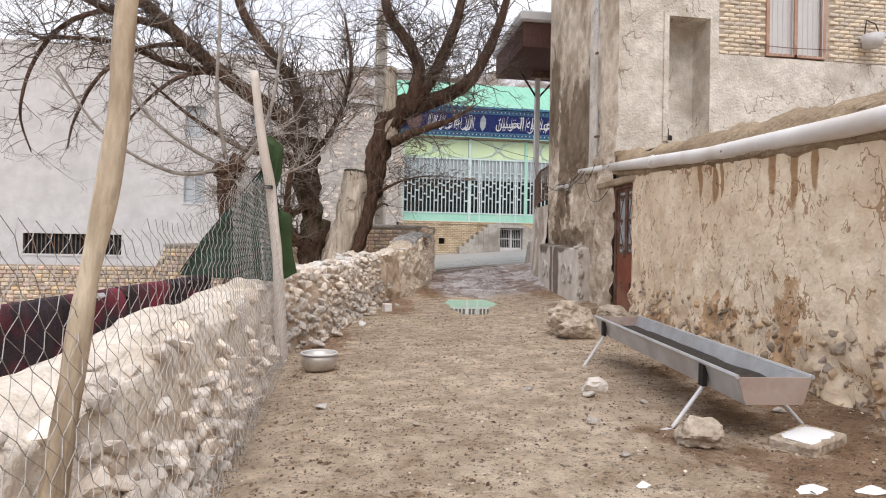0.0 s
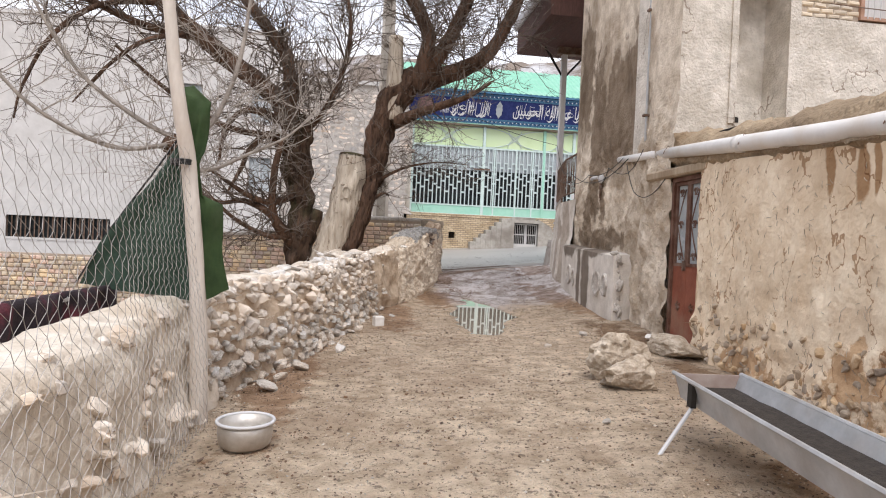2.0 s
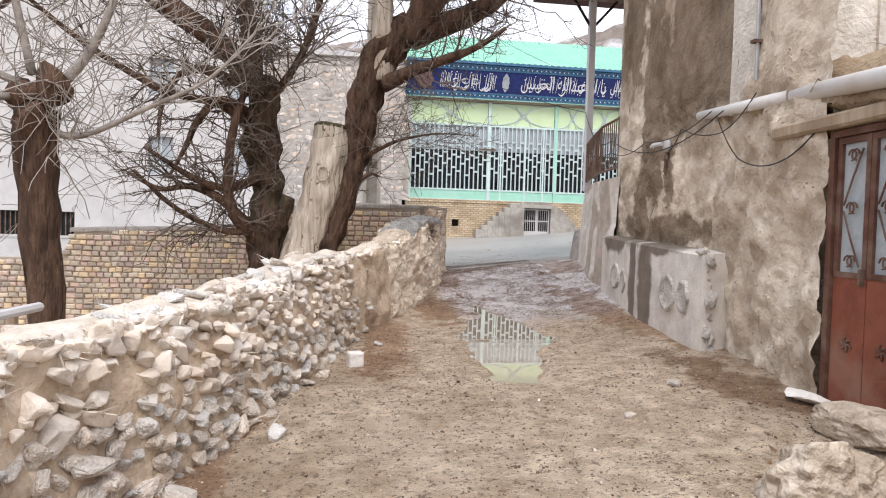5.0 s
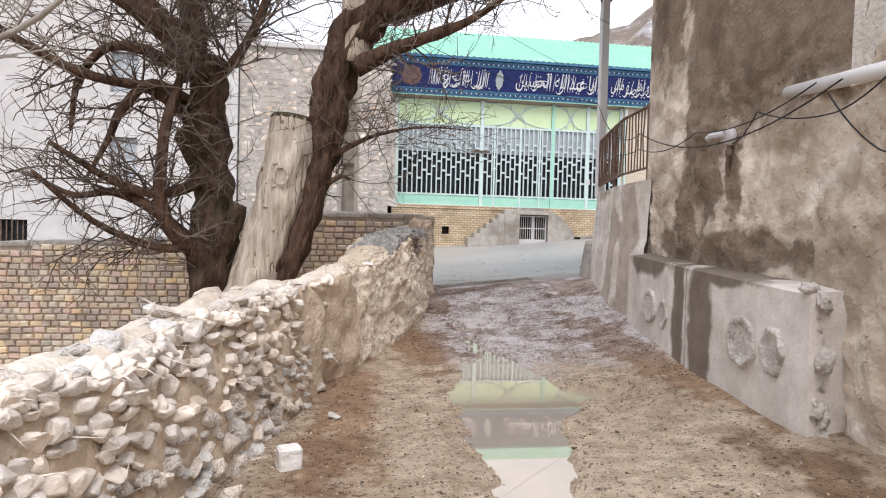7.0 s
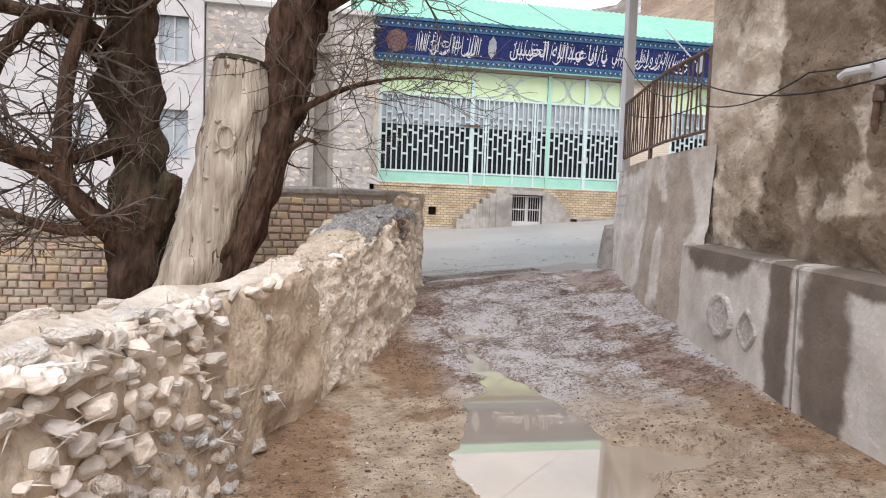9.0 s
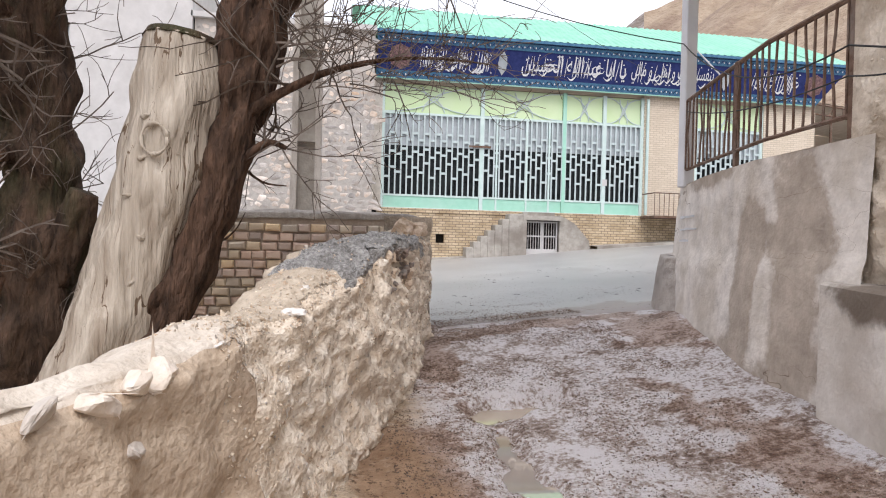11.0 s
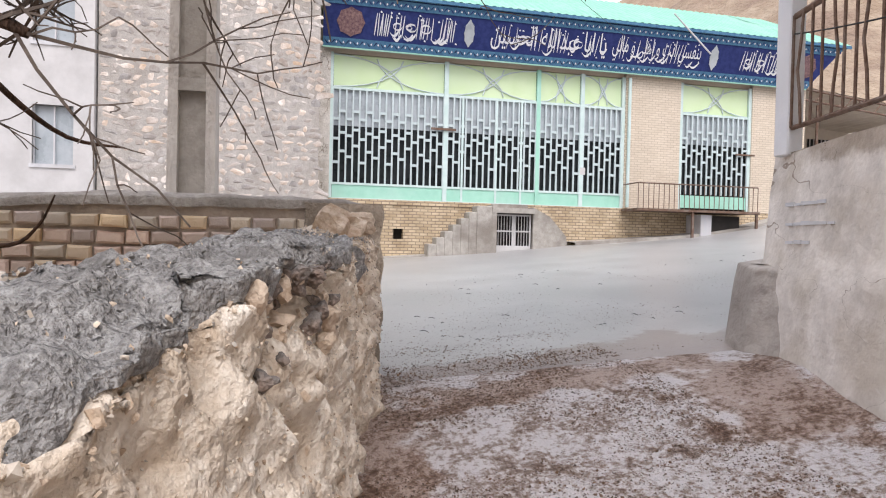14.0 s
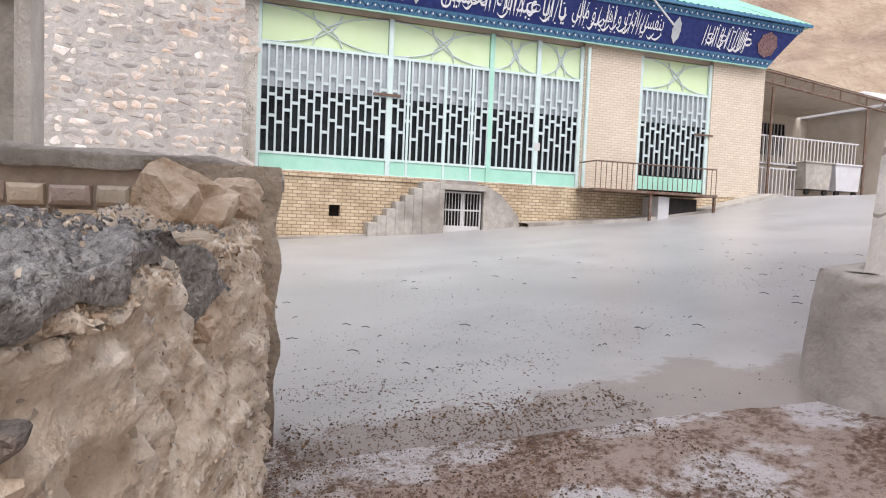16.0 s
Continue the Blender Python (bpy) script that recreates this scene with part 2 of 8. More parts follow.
def brick_mat(name, c1, c2, mortar, w, h, gap=0.012, axis="XZ", bump=0.4, stain=0.5):
    """Fine far-off brick courses in true size."""
    m = mat(name, c1, c2, 6.0, rough=0.88, bump=0.2)
    n, l = m.node_tree.nodes, m.node_tree.links
    b = n["Principled BSDF"]
    tc = n.new("ShaderNodeTexCoord")
    sx = n.new("ShaderNodeSeparateXYZ")
    cx = n.new("ShaderNodeCombineXYZ")
    l.new(tc.outputs["Object"], sx.inputs[0])
    l.new(sx.outputs[axis[0]], cx.inputs[0])
    l.new(sx.outputs[axis[1]], cx.inputs[1])
    br = n.new("ShaderNodeTexBrick")
    br.inputs["Scale"].default_value = 1.0
    br.inputs["Brick Width"].default_value, br.inputs["Row Height"].default_value = w, h
    br.inputs["Mortar Size"].default_value, br.inputs["Mortar Smooth"].default_value = gap, 0.2
    br.inputs["Color1"].default_value, br.inputs["Color2"].default_value = (*c1, 1), (*c2, 1)
    br.inputs["Mortar"].default_value = (*mortar, 1)
    br.inputs["Bias"].default_value = -0.1
    l.new(cx.outputs[0], br.inputs["Vector"])
    nz = n.new("ShaderNodeTexNoise")
    nz.inputs["Scale"].default_value, nz.inputs["Detail"].default_value = 1.6, 6
    l.new(tc.outputs["Object"], nz.inputs["Vector"])
    mx = n.new("ShaderNodeMixRGB")
    mx.blend_type = "MULTIPLY"
    mx.inputs[0].default_value = stain
    l.new(br.outputs["Color"], mx.inputs[1])
    cr = n.new("ShaderNodeValToRGB")
    cr.color_ramp.elements[0].position, cr.color_ramp.elements[0].color = 0.35, (0.6, 0.55, 0.5, 1)
    cr.color_ramp.elements[1].position, cr.color_ramp.elements[1].color = 0.6, (1.1, 1.1, 1.1, 1)
    l.new(nz.outputs[0], cr.inputs[0])
    l.new(cr.outputs[0], mx.inputs[2])
    l.new(mx.outputs[0], b.inputs["Base Color"])
    bp = n.new("ShaderNodeBump")
    bp.invert = True
    bp.inputs["Strength"].default_value, bp.inputs["Distance"].default_value = bump, 0.02
    l.new(br.outputs["Fac"], bp.inputs["Height"])
    l.new(bp.outputs[0], b.inputs["Normal"])
    return m


M_HALLBRICK = brick_mat("worn_yellow_plinth_brick", (0.66, 0.54, 0.37), (0.50, 0.38, 0.24), (0.26, 0.20, 0.15), 0.26, 0.10)
M_FACEBRICK = brick_mat("beige_facing_brick", (0.66, 0.57, 0.45), (0.72, 0.63, 0.51), (0.52, 0.43, 0.33), 0.26, 0.085, 0.01, stain=0.12)


def ground_material():
    """Dry packed earth with grit, turning to wet churned mud where the lane meets the road."""
    m = mat("earth_and_wet_mud", (0.48, 0.355, 0.24), (0.87, 0.715, 0.545), 5.0, (0.41, 0.285, 0.19), 0.7, 0.6, 0.9, 1.0, 60, dist=0.08)
    n, l = m.node_tree.nodes, m.node_tree.links
    b = n["Principled BSDF"]
    dry = b.inputs["Base Color"].links[0].from_socket
    rough = b.inputs["Roughness"].links[0].from_socket
    tc = n.new("ShaderNodeTexCoord")
    # dark grit
    v = n.new("ShaderNodeTexNoise")
    v.inputs["Scale"].default_value, v.inputs["Detail"].default_value, v.inputs["Roughness"].default_value = 22.0, 4, 0.7
    l.new(tc.outputs["Object"], v.inputs["Vector"])
    vr = n.new("ShaderNodeValToRGB")
    vr.color_ramp.elements[0].position, vr.color_ramp.elements[1].position = 0.55, 0.63
    vr.color_ramp.elements[1].color = (0.8, 0.8, 0.8, 1)
    l.new(v.outputs[0], vr.inputs[0])
    g = n.new("ShaderNodeMixRGB")
    g.inputs[2].default_value = (0.19, 0.135, 0.095, 1)
    l.new(vr.outputs[0], g.inputs[0])
    l.new(dry, g.inputs[1])
    # wet mud mask
    sx = n.new("ShaderNodeSeparateXYZ")
    l.new(tc.outputs["Object"], sx.inputs[0])
    my = n.new("ShaderNodeMapRange")
    my.interpolation_type = "SMOOTHSTEP"
    my.inputs["From Min"].default_value, my.inputs["From Max"].default_value = 11.5, 16.0
    l.new(sx.outputs["Y"], my.inputs["Value"])
    mxr = n.new("ShaderNodeMapRange")
    mxr.interpolation_type = "SMOOTHSTEP"
    mxr.inputs["From Min"].default_value, mxr.inputs["From Max"].default_value = 1.2, 2.4
    l.new(sx.outputs["X"], mxr.inputs["Value"])
    mul = n.new("ShaderNodeMath")
    mul.operation = "MULTIPLY"
    l.new(my.outputs[0], mul.inputs[0])
    l.new(mxr.outputs[0], mul.inputs[1])
    wz = n.new("ShaderNodeTexNoise")
    wz.inputs["Scale"].default_value, wz.inputs["Detail"].default_value, wz.inputs["Roughness"].default_value = 1.1, 7, 0.65
    l.new(tc.outputs["Object"], wz.inputs["Vector"])
    ad = n.new("ShaderNodeMath")
    ad.operation = "ADD"
    l.new(mul.outputs[0], ad.inputs[0])
    l.new(wz.outputs[0], ad.inputs[1])
    wr = n.new("ShaderNodeMapRange")
    wr.interpolation_type = "SMOOTHSTEP"
    wr.inputs["From Min"].default_value, wr.inputs["From Max"].default_value = 0.85, 1.25
    l.new(ad.outputs[0], wr.inputs["Value"])
    # churned mud: brown clods and pale trodden slush
    cz = n.new("ShaderNodeTexNoise")
    cz.inputs["Scale"].default_value, cz.inputs["Detail"].default_value, cz.inputs["Roughness"].default_value = 2.6, 12, 0.8
    l.new(tc.outputs["Object"], cz.inputs["Vector"])
    cr = n.new("ShaderNodeValToRGB")
    cr.color_ramp.elements[0].position, cr.color_ramp.elements[0].color = 0.40, (0.15, 0.088, 0.062, 1)
    cr.color_ramp.elements[1].position, cr.color_ramp.elements[1].color = 0.525, (0.88, 0.83, 0.83, 1)
    e = cr.color_ramp.elements.new(0.465)
    e.color = (0.42, 0.32, 0.265, 1)
    fz = n.new("ShaderNodeTexNoise")
    fz.inputs["Scale"].default_value, fz.inputs["Detail"].default_value, fz.inputs["Roughness"].default_value = 26.0, 6, 0.75
    l.new(tc.outputs["Object"], fz.inputs["Vector"])
    cm = n.new("ShaderNodeMixRGB")
    cm.inputs[0].default_value = 0.45
    l.new(cz.outputs[0], cm.inputs[1])
    l.new(fz.outputs[0], cm.inputs[2])
    l.new(cm.outputs[0], cr.inputs[0])
    wm = n.new("ShaderNodeMixRGB")
    l.new(wr.outputs[0], wm.inputs[0])
    l.new(g.outputs[0], wm.inputs[1])
    l.new(cr.outputs[0], wm.inputs[2])
    l.new(wm.outputs[0], b.inputs["Base Color"])
    rm = n.new("ShaderNodeMixRGB")
    l.new(wr.outputs[0], rm.inputs[0])
    l.new(rough, rm.inputs[1])
    rm.inputs[2].default_value = (0.42, 0.42, 0.42, 1)
    l.new(rm.outputs[0], b.inputs["Roughness"])
    return m


M_GROUND = ground_material()


def soak(m, spots, tint, warp=0.5, scale=1.6, flat=False):
    """Ragged damp stains of given middle (y, z), or (x, y) on flat ground, and half size."""
    n, l = m.node_tree.nodes, m.node_tree.links
    b = n["Principled BSDF"]
    base = b.inputs["Base Color"].links[0].from_socket
    tc = n.new("ShaderNodeTexCoord")
    nz = n.new("ShaderNodeTexNoise")
    nz.inputs["Scale"].default_value, nz.inputs["Detail"].default_value, nz.inputs["Roughness"].default_value = scale, 7, 0.62
    l.new(tc.outputs["Object"], nz.inputs["Vector"])
    mask = None
    for y, z, ry, rz in spots:
        d = n.new("ShaderNodeVectorMath")
        d.operation = "SUBTRACT"
        d.inputs[1].default_value = (y, z, 0) if flat else (0, y, z)
        l.new(tc.outputs["Object"], d.inputs[0])
        k = n.new("ShaderNodeVectorMath")
        k.operation = "MULTIPLY"
        k.inputs[1].default_value = (1 / ry, 1 / rz, 0) if flat else (0, 1 / ry, 1 / rz)
        l.new(d.outputs[0], k.inputs[0])
        ln = n.new("ShaderNodeVectorMath")
        ln.operation = "LENGTH"
        l.new(k.outputs[0], ln.inputs[0])
        if mask is None:
            mask = ln.outputs["Value"]
        else:
            mn = n.new("ShaderNodeMath")
            mn.operation = "MINIMUM"
            l.new(mask, mn.inputs[0])
            l.new(ln.outputs["Value"], mn.inputs[1])
            mask = mn.outputs[0]
    w = n.new("ShaderNodeMath")
    w.operation = "MULTIPLY_ADD"
    w.inputs[1].default_value = warp * 4
    l.new(nz.outputs[0], w.inputs[0])
    l.new(mask, w.inputs[2])
    r = n.new("ShaderNodeMapRange")
    r.interpolation_type = "SMOOTHSTEP"
    r.inputs["From Min"].default_value, r.inputs["From Max"].default_value = warp * 2 + 0.75, warp * 2 + 1.15
    r.inputs["To Min"].default_value, r.inputs["To Max"].default_value = 1.0, 0.0
    l.new(w.outputs[0], r.inputs["Value"])
    mx = n.new("ShaderNodeMixRGB")
    mx.blend_type = "MULTIPLY"
    mx.inputs[2].default_value = (*tint, 1)
    l.new(r.outputs[0], mx.inputs[0])
    l.new(base, mx.inputs[1])
    l.new(mx.outputs[0], b.inputs["Base Color"])
    return m


def cracked(m, tint, scale, stretch=(1, 1, 1), width=0.012):
    """Thin meandering cracks in a surface."""
    n, l = m.node_tree.nodes, m.node_tree.links
    b = n["Principled BSDF"]
    base = b.inputs["Base Color"].links[0].from_socket
    tc = n.new("ShaderNodeTexCoord")
    mp = n.new("ShaderNodeMapping")
    mp.inputs["Scale"].default_value = stretch
    l.new(tc.outputs["Object"], mp.inputs[0])
    nz = n.new("ShaderNodeTexNoise")
    nz.inputs["Scale"].default_value, nz.inputs["Detail"].default_value, nz.inputs["Roughness"].default_value = scale, 4, 0.5
    l.new(mp.outputs[0], nz.inputs["Vector"])
    su = n.new("ShaderNodeMath")
    su.operation = "SUBTRACT"
    su.inputs[1].default_value = 0.5
    l.new(nz.outputs[0], su.inputs[0])
    ab = n.new("ShaderNodeMath")
    ab.operation = "ABSOLUTE"
    l.new(su.outputs[0], ab.inputs[0])
    gate = n.new("ShaderNodeTexNoise")
    gate.inputs["Scale"].default_value, gate.inputs["Detail"].default_value = scale * 0.45, 3
    l.new(tc.outputs["Object"], gate.inputs["Vector"])
    wd = n.new("ShaderNodeMapRange")
    wd.inputs["From Min"].default_value, wd.inputs["From Max"].default_value = 0.46, 0.62
    wd.inputs["To Min"].default_value, wd.inputs["To Max"].default_value = 0.0005, width
    l.new(gate.outputs[0], wd.inputs["Value"])
    lt = n.new("ShaderNodeMath")
    lt.operation = "LESS_THAN"
    l.new(ab.outputs[0], lt.inputs[0])
    l.new(wd.outputs[0], lt.inputs[1])
    mx = n.new("ShaderNodeMixRGB")
    mx.blend_type = "MULTIPLY"
    mx.inputs[2].default_value = (*tint, 1)
    l.new(lt.outputs[0], mx.inputs[0])
    l.new(base, mx.inputs[1])
    l.new(mx.outputs[0], b.inputs["Base Color"])
    return m


cracked(M_PALEWOOD, (0.34, 0.27, 0.22), 5.0, (1, 1, 0.16), 0.016)
cracked(M_PLASTER, (0.55, 0.50, 0.46), 1.6, (1, 1, 0.8), 0.010)
# wheel-borne dirt on the road's near edge
soak(M_ASPHALT, ((4.2, 18.9, 3.2, 0.5), (8.5, 18.9, 2.0, 0.4)), (0.72, 0.63, 0.58), 0.9, 3.0, True)
# rain-dark soil by the mud wall and the trough, litter along the low wall, churned brown verges
soak(M_GROUND, ((2.6, 2.9, 1.0, 1.3), (3.1, 4.6, 0.7, 1.3), (3.35, 6.8, 0.32, 1.7), (0.3, 2.3, 1.1, 0.9), (3.6, 10.2, 0.3, 1.2)), (0.56, 0.47, 0.40), 0.7, 2.2, True)
soak(M_GROUND, ((-0.55, 9.0, 0.3, 2.6), (0.75, 13.4, 0.35, 2.2), (1.75, 15.4, 0.45, 1.2), (3.95, 14.0, 0.28, 2.6), (2.1, 17.9, 0.35, 1.3), (4.6, 17.9, 0.45, 0.9), (3.6, 18.55, 1.5, 0.28)), (0.68, 0.56, 0.48), 0.8, 2.6, True)
M_SIDE = soak(mat("stained_rough_cement", (0.51, 0.42, 0.32), (0.87, 0.775, 0.65), 3.6, (0.33, 0.25, 0.175), 1.1, 0.8, 0.92, 0.8, 26, dist=0.03), ((13.55, 3.5, 0.55, 1.8), (12.2, 4.0, 1.3, 1.1), (13.9, 2.0, 0.25, 1.0), (14.6, 5.0, 0.6, 1.3), (12.85, 2.45, 0.14, 0.4), (12.7, 3.6, 1.0, 0.7), (11.6, 3.4, 0.5, 0.5), (13.2, 1.75, 1.6, 0.2)), (0.38, 0.335, 0.295), 0.6, 2.2)
M_TERRACE = soak(mat("mottled_terrace_cement", (0.58, 0.53, 0.475), (0.86, 0.80, 0.73), 4.5, (0.50, 0.43, 0.34), 1.6, 0.6, 0.9, 0.5, 26, dist=0.02), ((16.35, 1.7, 0.2, 1.1), (15.7, 1.5, 0.3, 1.3), (17.0, 0.75, 0.9, 0.3), (17.4, 2.62, 0.9, 0.14)), (0.62, 0.57, 0.52), 0.8)
M_MUDWALL = soak(mat("straw_mud_plaster", (0.74, 0.585, 0.42), (0.93, 0.80, 0.62), 4.0, (0.58, 0.43, 0.28), 1.2, 0.6, 0.95, 0.7, 18, dist=0.025), ((6.6, 2.22, 0.05, 0.24), (6.25, 2.2, 0.06, 0.3), (6.12, 2.2, 0.03, 0.22), (5.2, 2.15, 0.06, 0.26), (4.9, 2.1, 0.05, 0.34), (4.65, 2.1, 0.05, 0.22), (3.6, 2.05, 0.05, 0.3), ), (0.50, 0.38, 0.28), 0.35, 4.0)
soak(M_MUDWALL, ((6.2, 0.7, 0.35, 0.3), (4.95, 0.8, 0.2, 0.4), (3.4, 0.4, 0.6, 0.22), (7.7, 0.55, 0.4, 0.2)), (0.66, 0.53, 0.42), 1.1, 4.5)
cracked(M_MUDWALL, (0.55, 0.44, 0.36), 3.4, (1, 1, 0.7), 0.014)
cracked(M_TERRACE, (0.55, 0.50, 0.46), 1.1, (1, 0.6, 1.4), 0.008)
M_PLINTH = soak(mat("pale_plinth_cement", (0.58, 0.53, 0.475), (0.80, 0.75, 0.69), 3.4, (0.46, 0.39, 0.31), 0.9, 0.6, 0.9, 0.7, 34, dist=0.012), ((13.0, 1.0, 0.24, 1.6), (13.5, 1.0, 0.16, 1.6), (14.4, 1.6, 0.8, 0.2), (12.6, 1.55, 0.7, 0.12)), (0.30, 0.265, 0.235), 0.35, 2.5)


# ---- mesh helpers ----
def mesh_of(name, bm, material, smooth=False):
    me = bpy.data.meshes.new(name)
    bm.normal_update()
    bm.to_mesh(me)
    bm.free()
    if smooth:
        for p in me.polygons:
            p.use_smooth = True
    me.materials.append(material)
    return me


def part(name, bm, material, parent=None, label="", smooth=False):
    ob = new(name, mesh_of(name, bm, material, smooth))
    if parent:
        ob.parent = parent
    if label:
        ob["label"] = label
    return ob


def thing(name, label, category, group="", kind="", at=(0, 0, 0)):
    ob = new(name)
    ob.location = at
    return tagged(ob, label, category, group, kind)


def box(bm, x0, y0, z0, x1, y1, z1, m=None, bevel=0.0):
    vs = [bm.verts.new((x, y, z)) for x in (x0, x1) for y in (y0, y1) for z in (z0, z1)]
    fs = [bm.faces.new([vs[i] for i in f]) for f in ((0, 1, 3, 2), (4, 6, 7, 5), (0, 4, 5, 1), (2, 3, 7, 6), (0, 2, 6, 4), (1, 5, 7, 3))]
    if bevel:
        es = list({e for f in fs for e in f.edges})
        out = bmesh.ops.bevel(bm, geom=es, offset=bevel, segments=1, affect="EDGES")
        vs = list({v for f in out["faces"] for v in f.verts} | {v for v in vs if v.is_valid})
    if m is not None:
        bmesh.ops.transform(bm, matrix=m, verts=vs)
    return vs


def tube(bm, pts, radii, sides=8, wobble=0.0, cap=True):
    """A tube along pts with a radius at each."""
    pts = [Vector(p) for p in pts]
    rings, side = [], None
    for i, p in enumerate(pts):
        d = (pts[min(i + 1, len(pts) - 1)] - pts[max(i - 1, 0)]).normalized()
        if side is None:
            side = d.cross(Vector((0, 0, 1)) if abs(d.z) < 0.9 else Vector((1, 0, 0))).normalized()
        side = (side - d * side.dot(d)).normalized()
        up = d.cross(side)
        r = radii[i] if isinstance(radii, (list, tuple)) else radii
        ring = []
        for k in range(sides):
            a = 2 * math.pi * k / sides
            q = r * (1 + wobble * (noise.noise(p * 3 + Vector((math.cos(a), math.sin(a), 0)) * 1.5)))
            ring.append(bm.verts.new(p + (side * math.cos(a) + up * math.sin(a)) * q))
        rings.append(ring)
    for a, b in zip(rings, rings[1:]):
        for k in range(sides):
            bm.faces.new((a[k], a[(k + 1) % sides], b[(k + 1) % sides], b[k]))
    if cap and sides > 2:
        bm.faces.new(rings[0][::-1])
        bm.faces.new(rings[-1])


def lerp_rows(rows, y):
    """Linear interpolation in a short table of (y, value, ...)."""
    if y <= rows[0][0]:
        return rows[0][1:]
    for a, b in zip(rows, rows[1:]):
        if y <= b[0]:
            f = (y - a[0]) / (b[0] - a[0])
            return tuple(p + (q - p) * f for p, q in zip(a[1:], b[1:]))
    return rows[-1][1:]


def sheet(bm, f, us, vs):
    """A grid of points f(u, v)."""
    grid = [[bm.verts.new(f(u, v)) for v in vs] for u in us]
    for a, b in zip(grid, grid[1:]):
        for k in range(len(vs) - 1):
            bm.faces.new((a[k], b[k], b[k + 1], a[k + 1]))
    return grid


def span(a, b, step):
    n = max(1, round((b - a) / step))
    return [a + (b - a) * i / n for i in range(n + 1)]


def hull_stone(seed, n=13, flat=(1, 1, 1), rough=0.0):
    """An angular broken stone about 1 across: the hull of random points."""
    r = random.Random(seed)
    bm = bmesh.new()
    for _ in range(n):
        v = Vector((r.gauss(0, 1), r.gauss(0, 1), r.gauss(0, 1))).normalized() * (0.42 + 0.1 * r.random())
        bm.verts.new((v.x * flat[0], v.y * flat[1], v.z * flat[2]))
    out = bmesh.ops.convex_hull(bm, input=list(bm.verts))
    dead = [g for g in out["geom_interior"] + out["geom_unused"] if isinstance(g, bmesh.types.BMVert)]
    bmesh.ops.delete(bm, geom=list(set(dead)), context="VERTS")
    return bm


def lumpy_rock(seed, size, lump=0.35, sub=3):
    """A weathered rock with rounded shoulders and flat breaks."""
    bm = bmesh.new()
    bmesh.ops.create_icosphere(bm, subdivisions=sub, radius=0.5)
    o = Vector((seed * 7.3, seed * 3.1, seed))
    r = random.Random(seed)
    cuts = [(Vector((r.gauss(0, 1), r.gauss(0, 1), r.gauss(0, 0.8))).normalized(), 0.31 + 0.12 * r.random()) for _ in range(10)]
    for v in bm.verts:
        p = v.co * (1 + lump * noise.noise(v.co * 2.2 + o) + 0.4 * lump * noise.noise(v.co * 6 + o))
        for d, c in cuts:
            e = p.dot(d)
            if e > c:
                p = p - d * (e - c) * 0.82
        p = p * (1 + 0.10 * noise.noise(v.co * 5 + o) + 0.06 * noise.noise(v.co * 11 + o))
        v.co = Vector((p.x * size[0], p.y * size[1], p.z * size[2]))
    return bm


def piece(name, me, parent, m):
    ob = new(name, me)
    ob.parent = parent
    ob.matrix_basis = m
    return ob


# ---- the lie of the land ----
# lane heights by y: along x = 0.5 and along x = 4.2
LANE = ((-12, 0.08, 0.2), (0, 0.19, 0.34), (4, 0.235, 0.38), (7, 0.27, 0.43), (9.5, 0.29, 0.50), (12, 0.305, 0.55), (13.3, 0.31, 0.60), (14.8, 0.34, 0.66), (16.4, 0.47, 0.78), (19, 0.77, 1.02), (19.5, 0.78, 1.05))
# road heights by x: on its near edge and along the hall front
NEAR = ((-30, -1.5), (-2, 0.3), (2.3, 0.80), (5.2, 1.12), (10, 1.6), (20, 2.7), (30, 3.7), (45, 5))
FAR = ((-30, -1), (-4, 0.7), (4, 1.19), (8, 1.47), (10.6, 1.75), (15, 2.1), (17.7, 2.5), (20.6, 3.2), (28, 3.7), (45, 5))
# the low wall by y: its foot on the lane side, its top, and its thickness on top
WALL = ((-8, -0.98, 0.86, 0.45), (2.3, -0.98, 0.89, 0.45), (4.2, -0.9, 0.96, 0.43), (6.5, -0.95, 1.0, 0.42), (7.8, -0.92, 1.06, 0.42), (8.7, -0.62, 1.12, 0.42), (9.8, -0.25, 1.17, 0.42), (11.3, 0.05, 1.25, 0.42), (13.3, 0.48, 1.33, 0.42), (14.7, 1.0, 1.42, 0.45), (15.1, 1.18, 1.47, 0.52), (15.7, 1.42, 1.66, 0.6), (16.2, 1.62, 1.76, 0.66), (17, 1.87, 1.83, 0.66), (18, 2.11, 1.88, 0.62), (18.6, 2.24, 1.92, 0.6), (19.5, 2.36, 1.97, 0.6))
# puddles: stretches of water from (x, y, half width) to (x, y, half width)
PUDDLES = (((2.5, 15.05, 0.24), (2.45, 14.2, 0.42)), ((2.45, 14.2, 0.45), (2.38, 13.1, 0.68)), ((2.38, 13.1, 0.68), (2.12, 12.2, 0.50)), ((2.6, 13.15, 0.44), (3.5, 13.0, 0.22)), ((2.12, 12.2, 0.50), (1.98, 11.1, 0.38)), ((2.38, 15.2, 0.22), (2.45, 16.0, 0.16)), ((2.55, 16.5, 0.36), (3.0, 16.6, 0.32)))


def smooth01(a, b, x):
    t = min(1, max(0, (x - a) / (b - a)))
    return t * t * (3 - 2 * t)


def road_z(x, y):
    f = min(1.0, max(0.0, (y - 19.5) / 15))
    return lerp_rows(NEAR, x)[0] * (1 - f) + lerp_rows(FAR, x)[0] * f


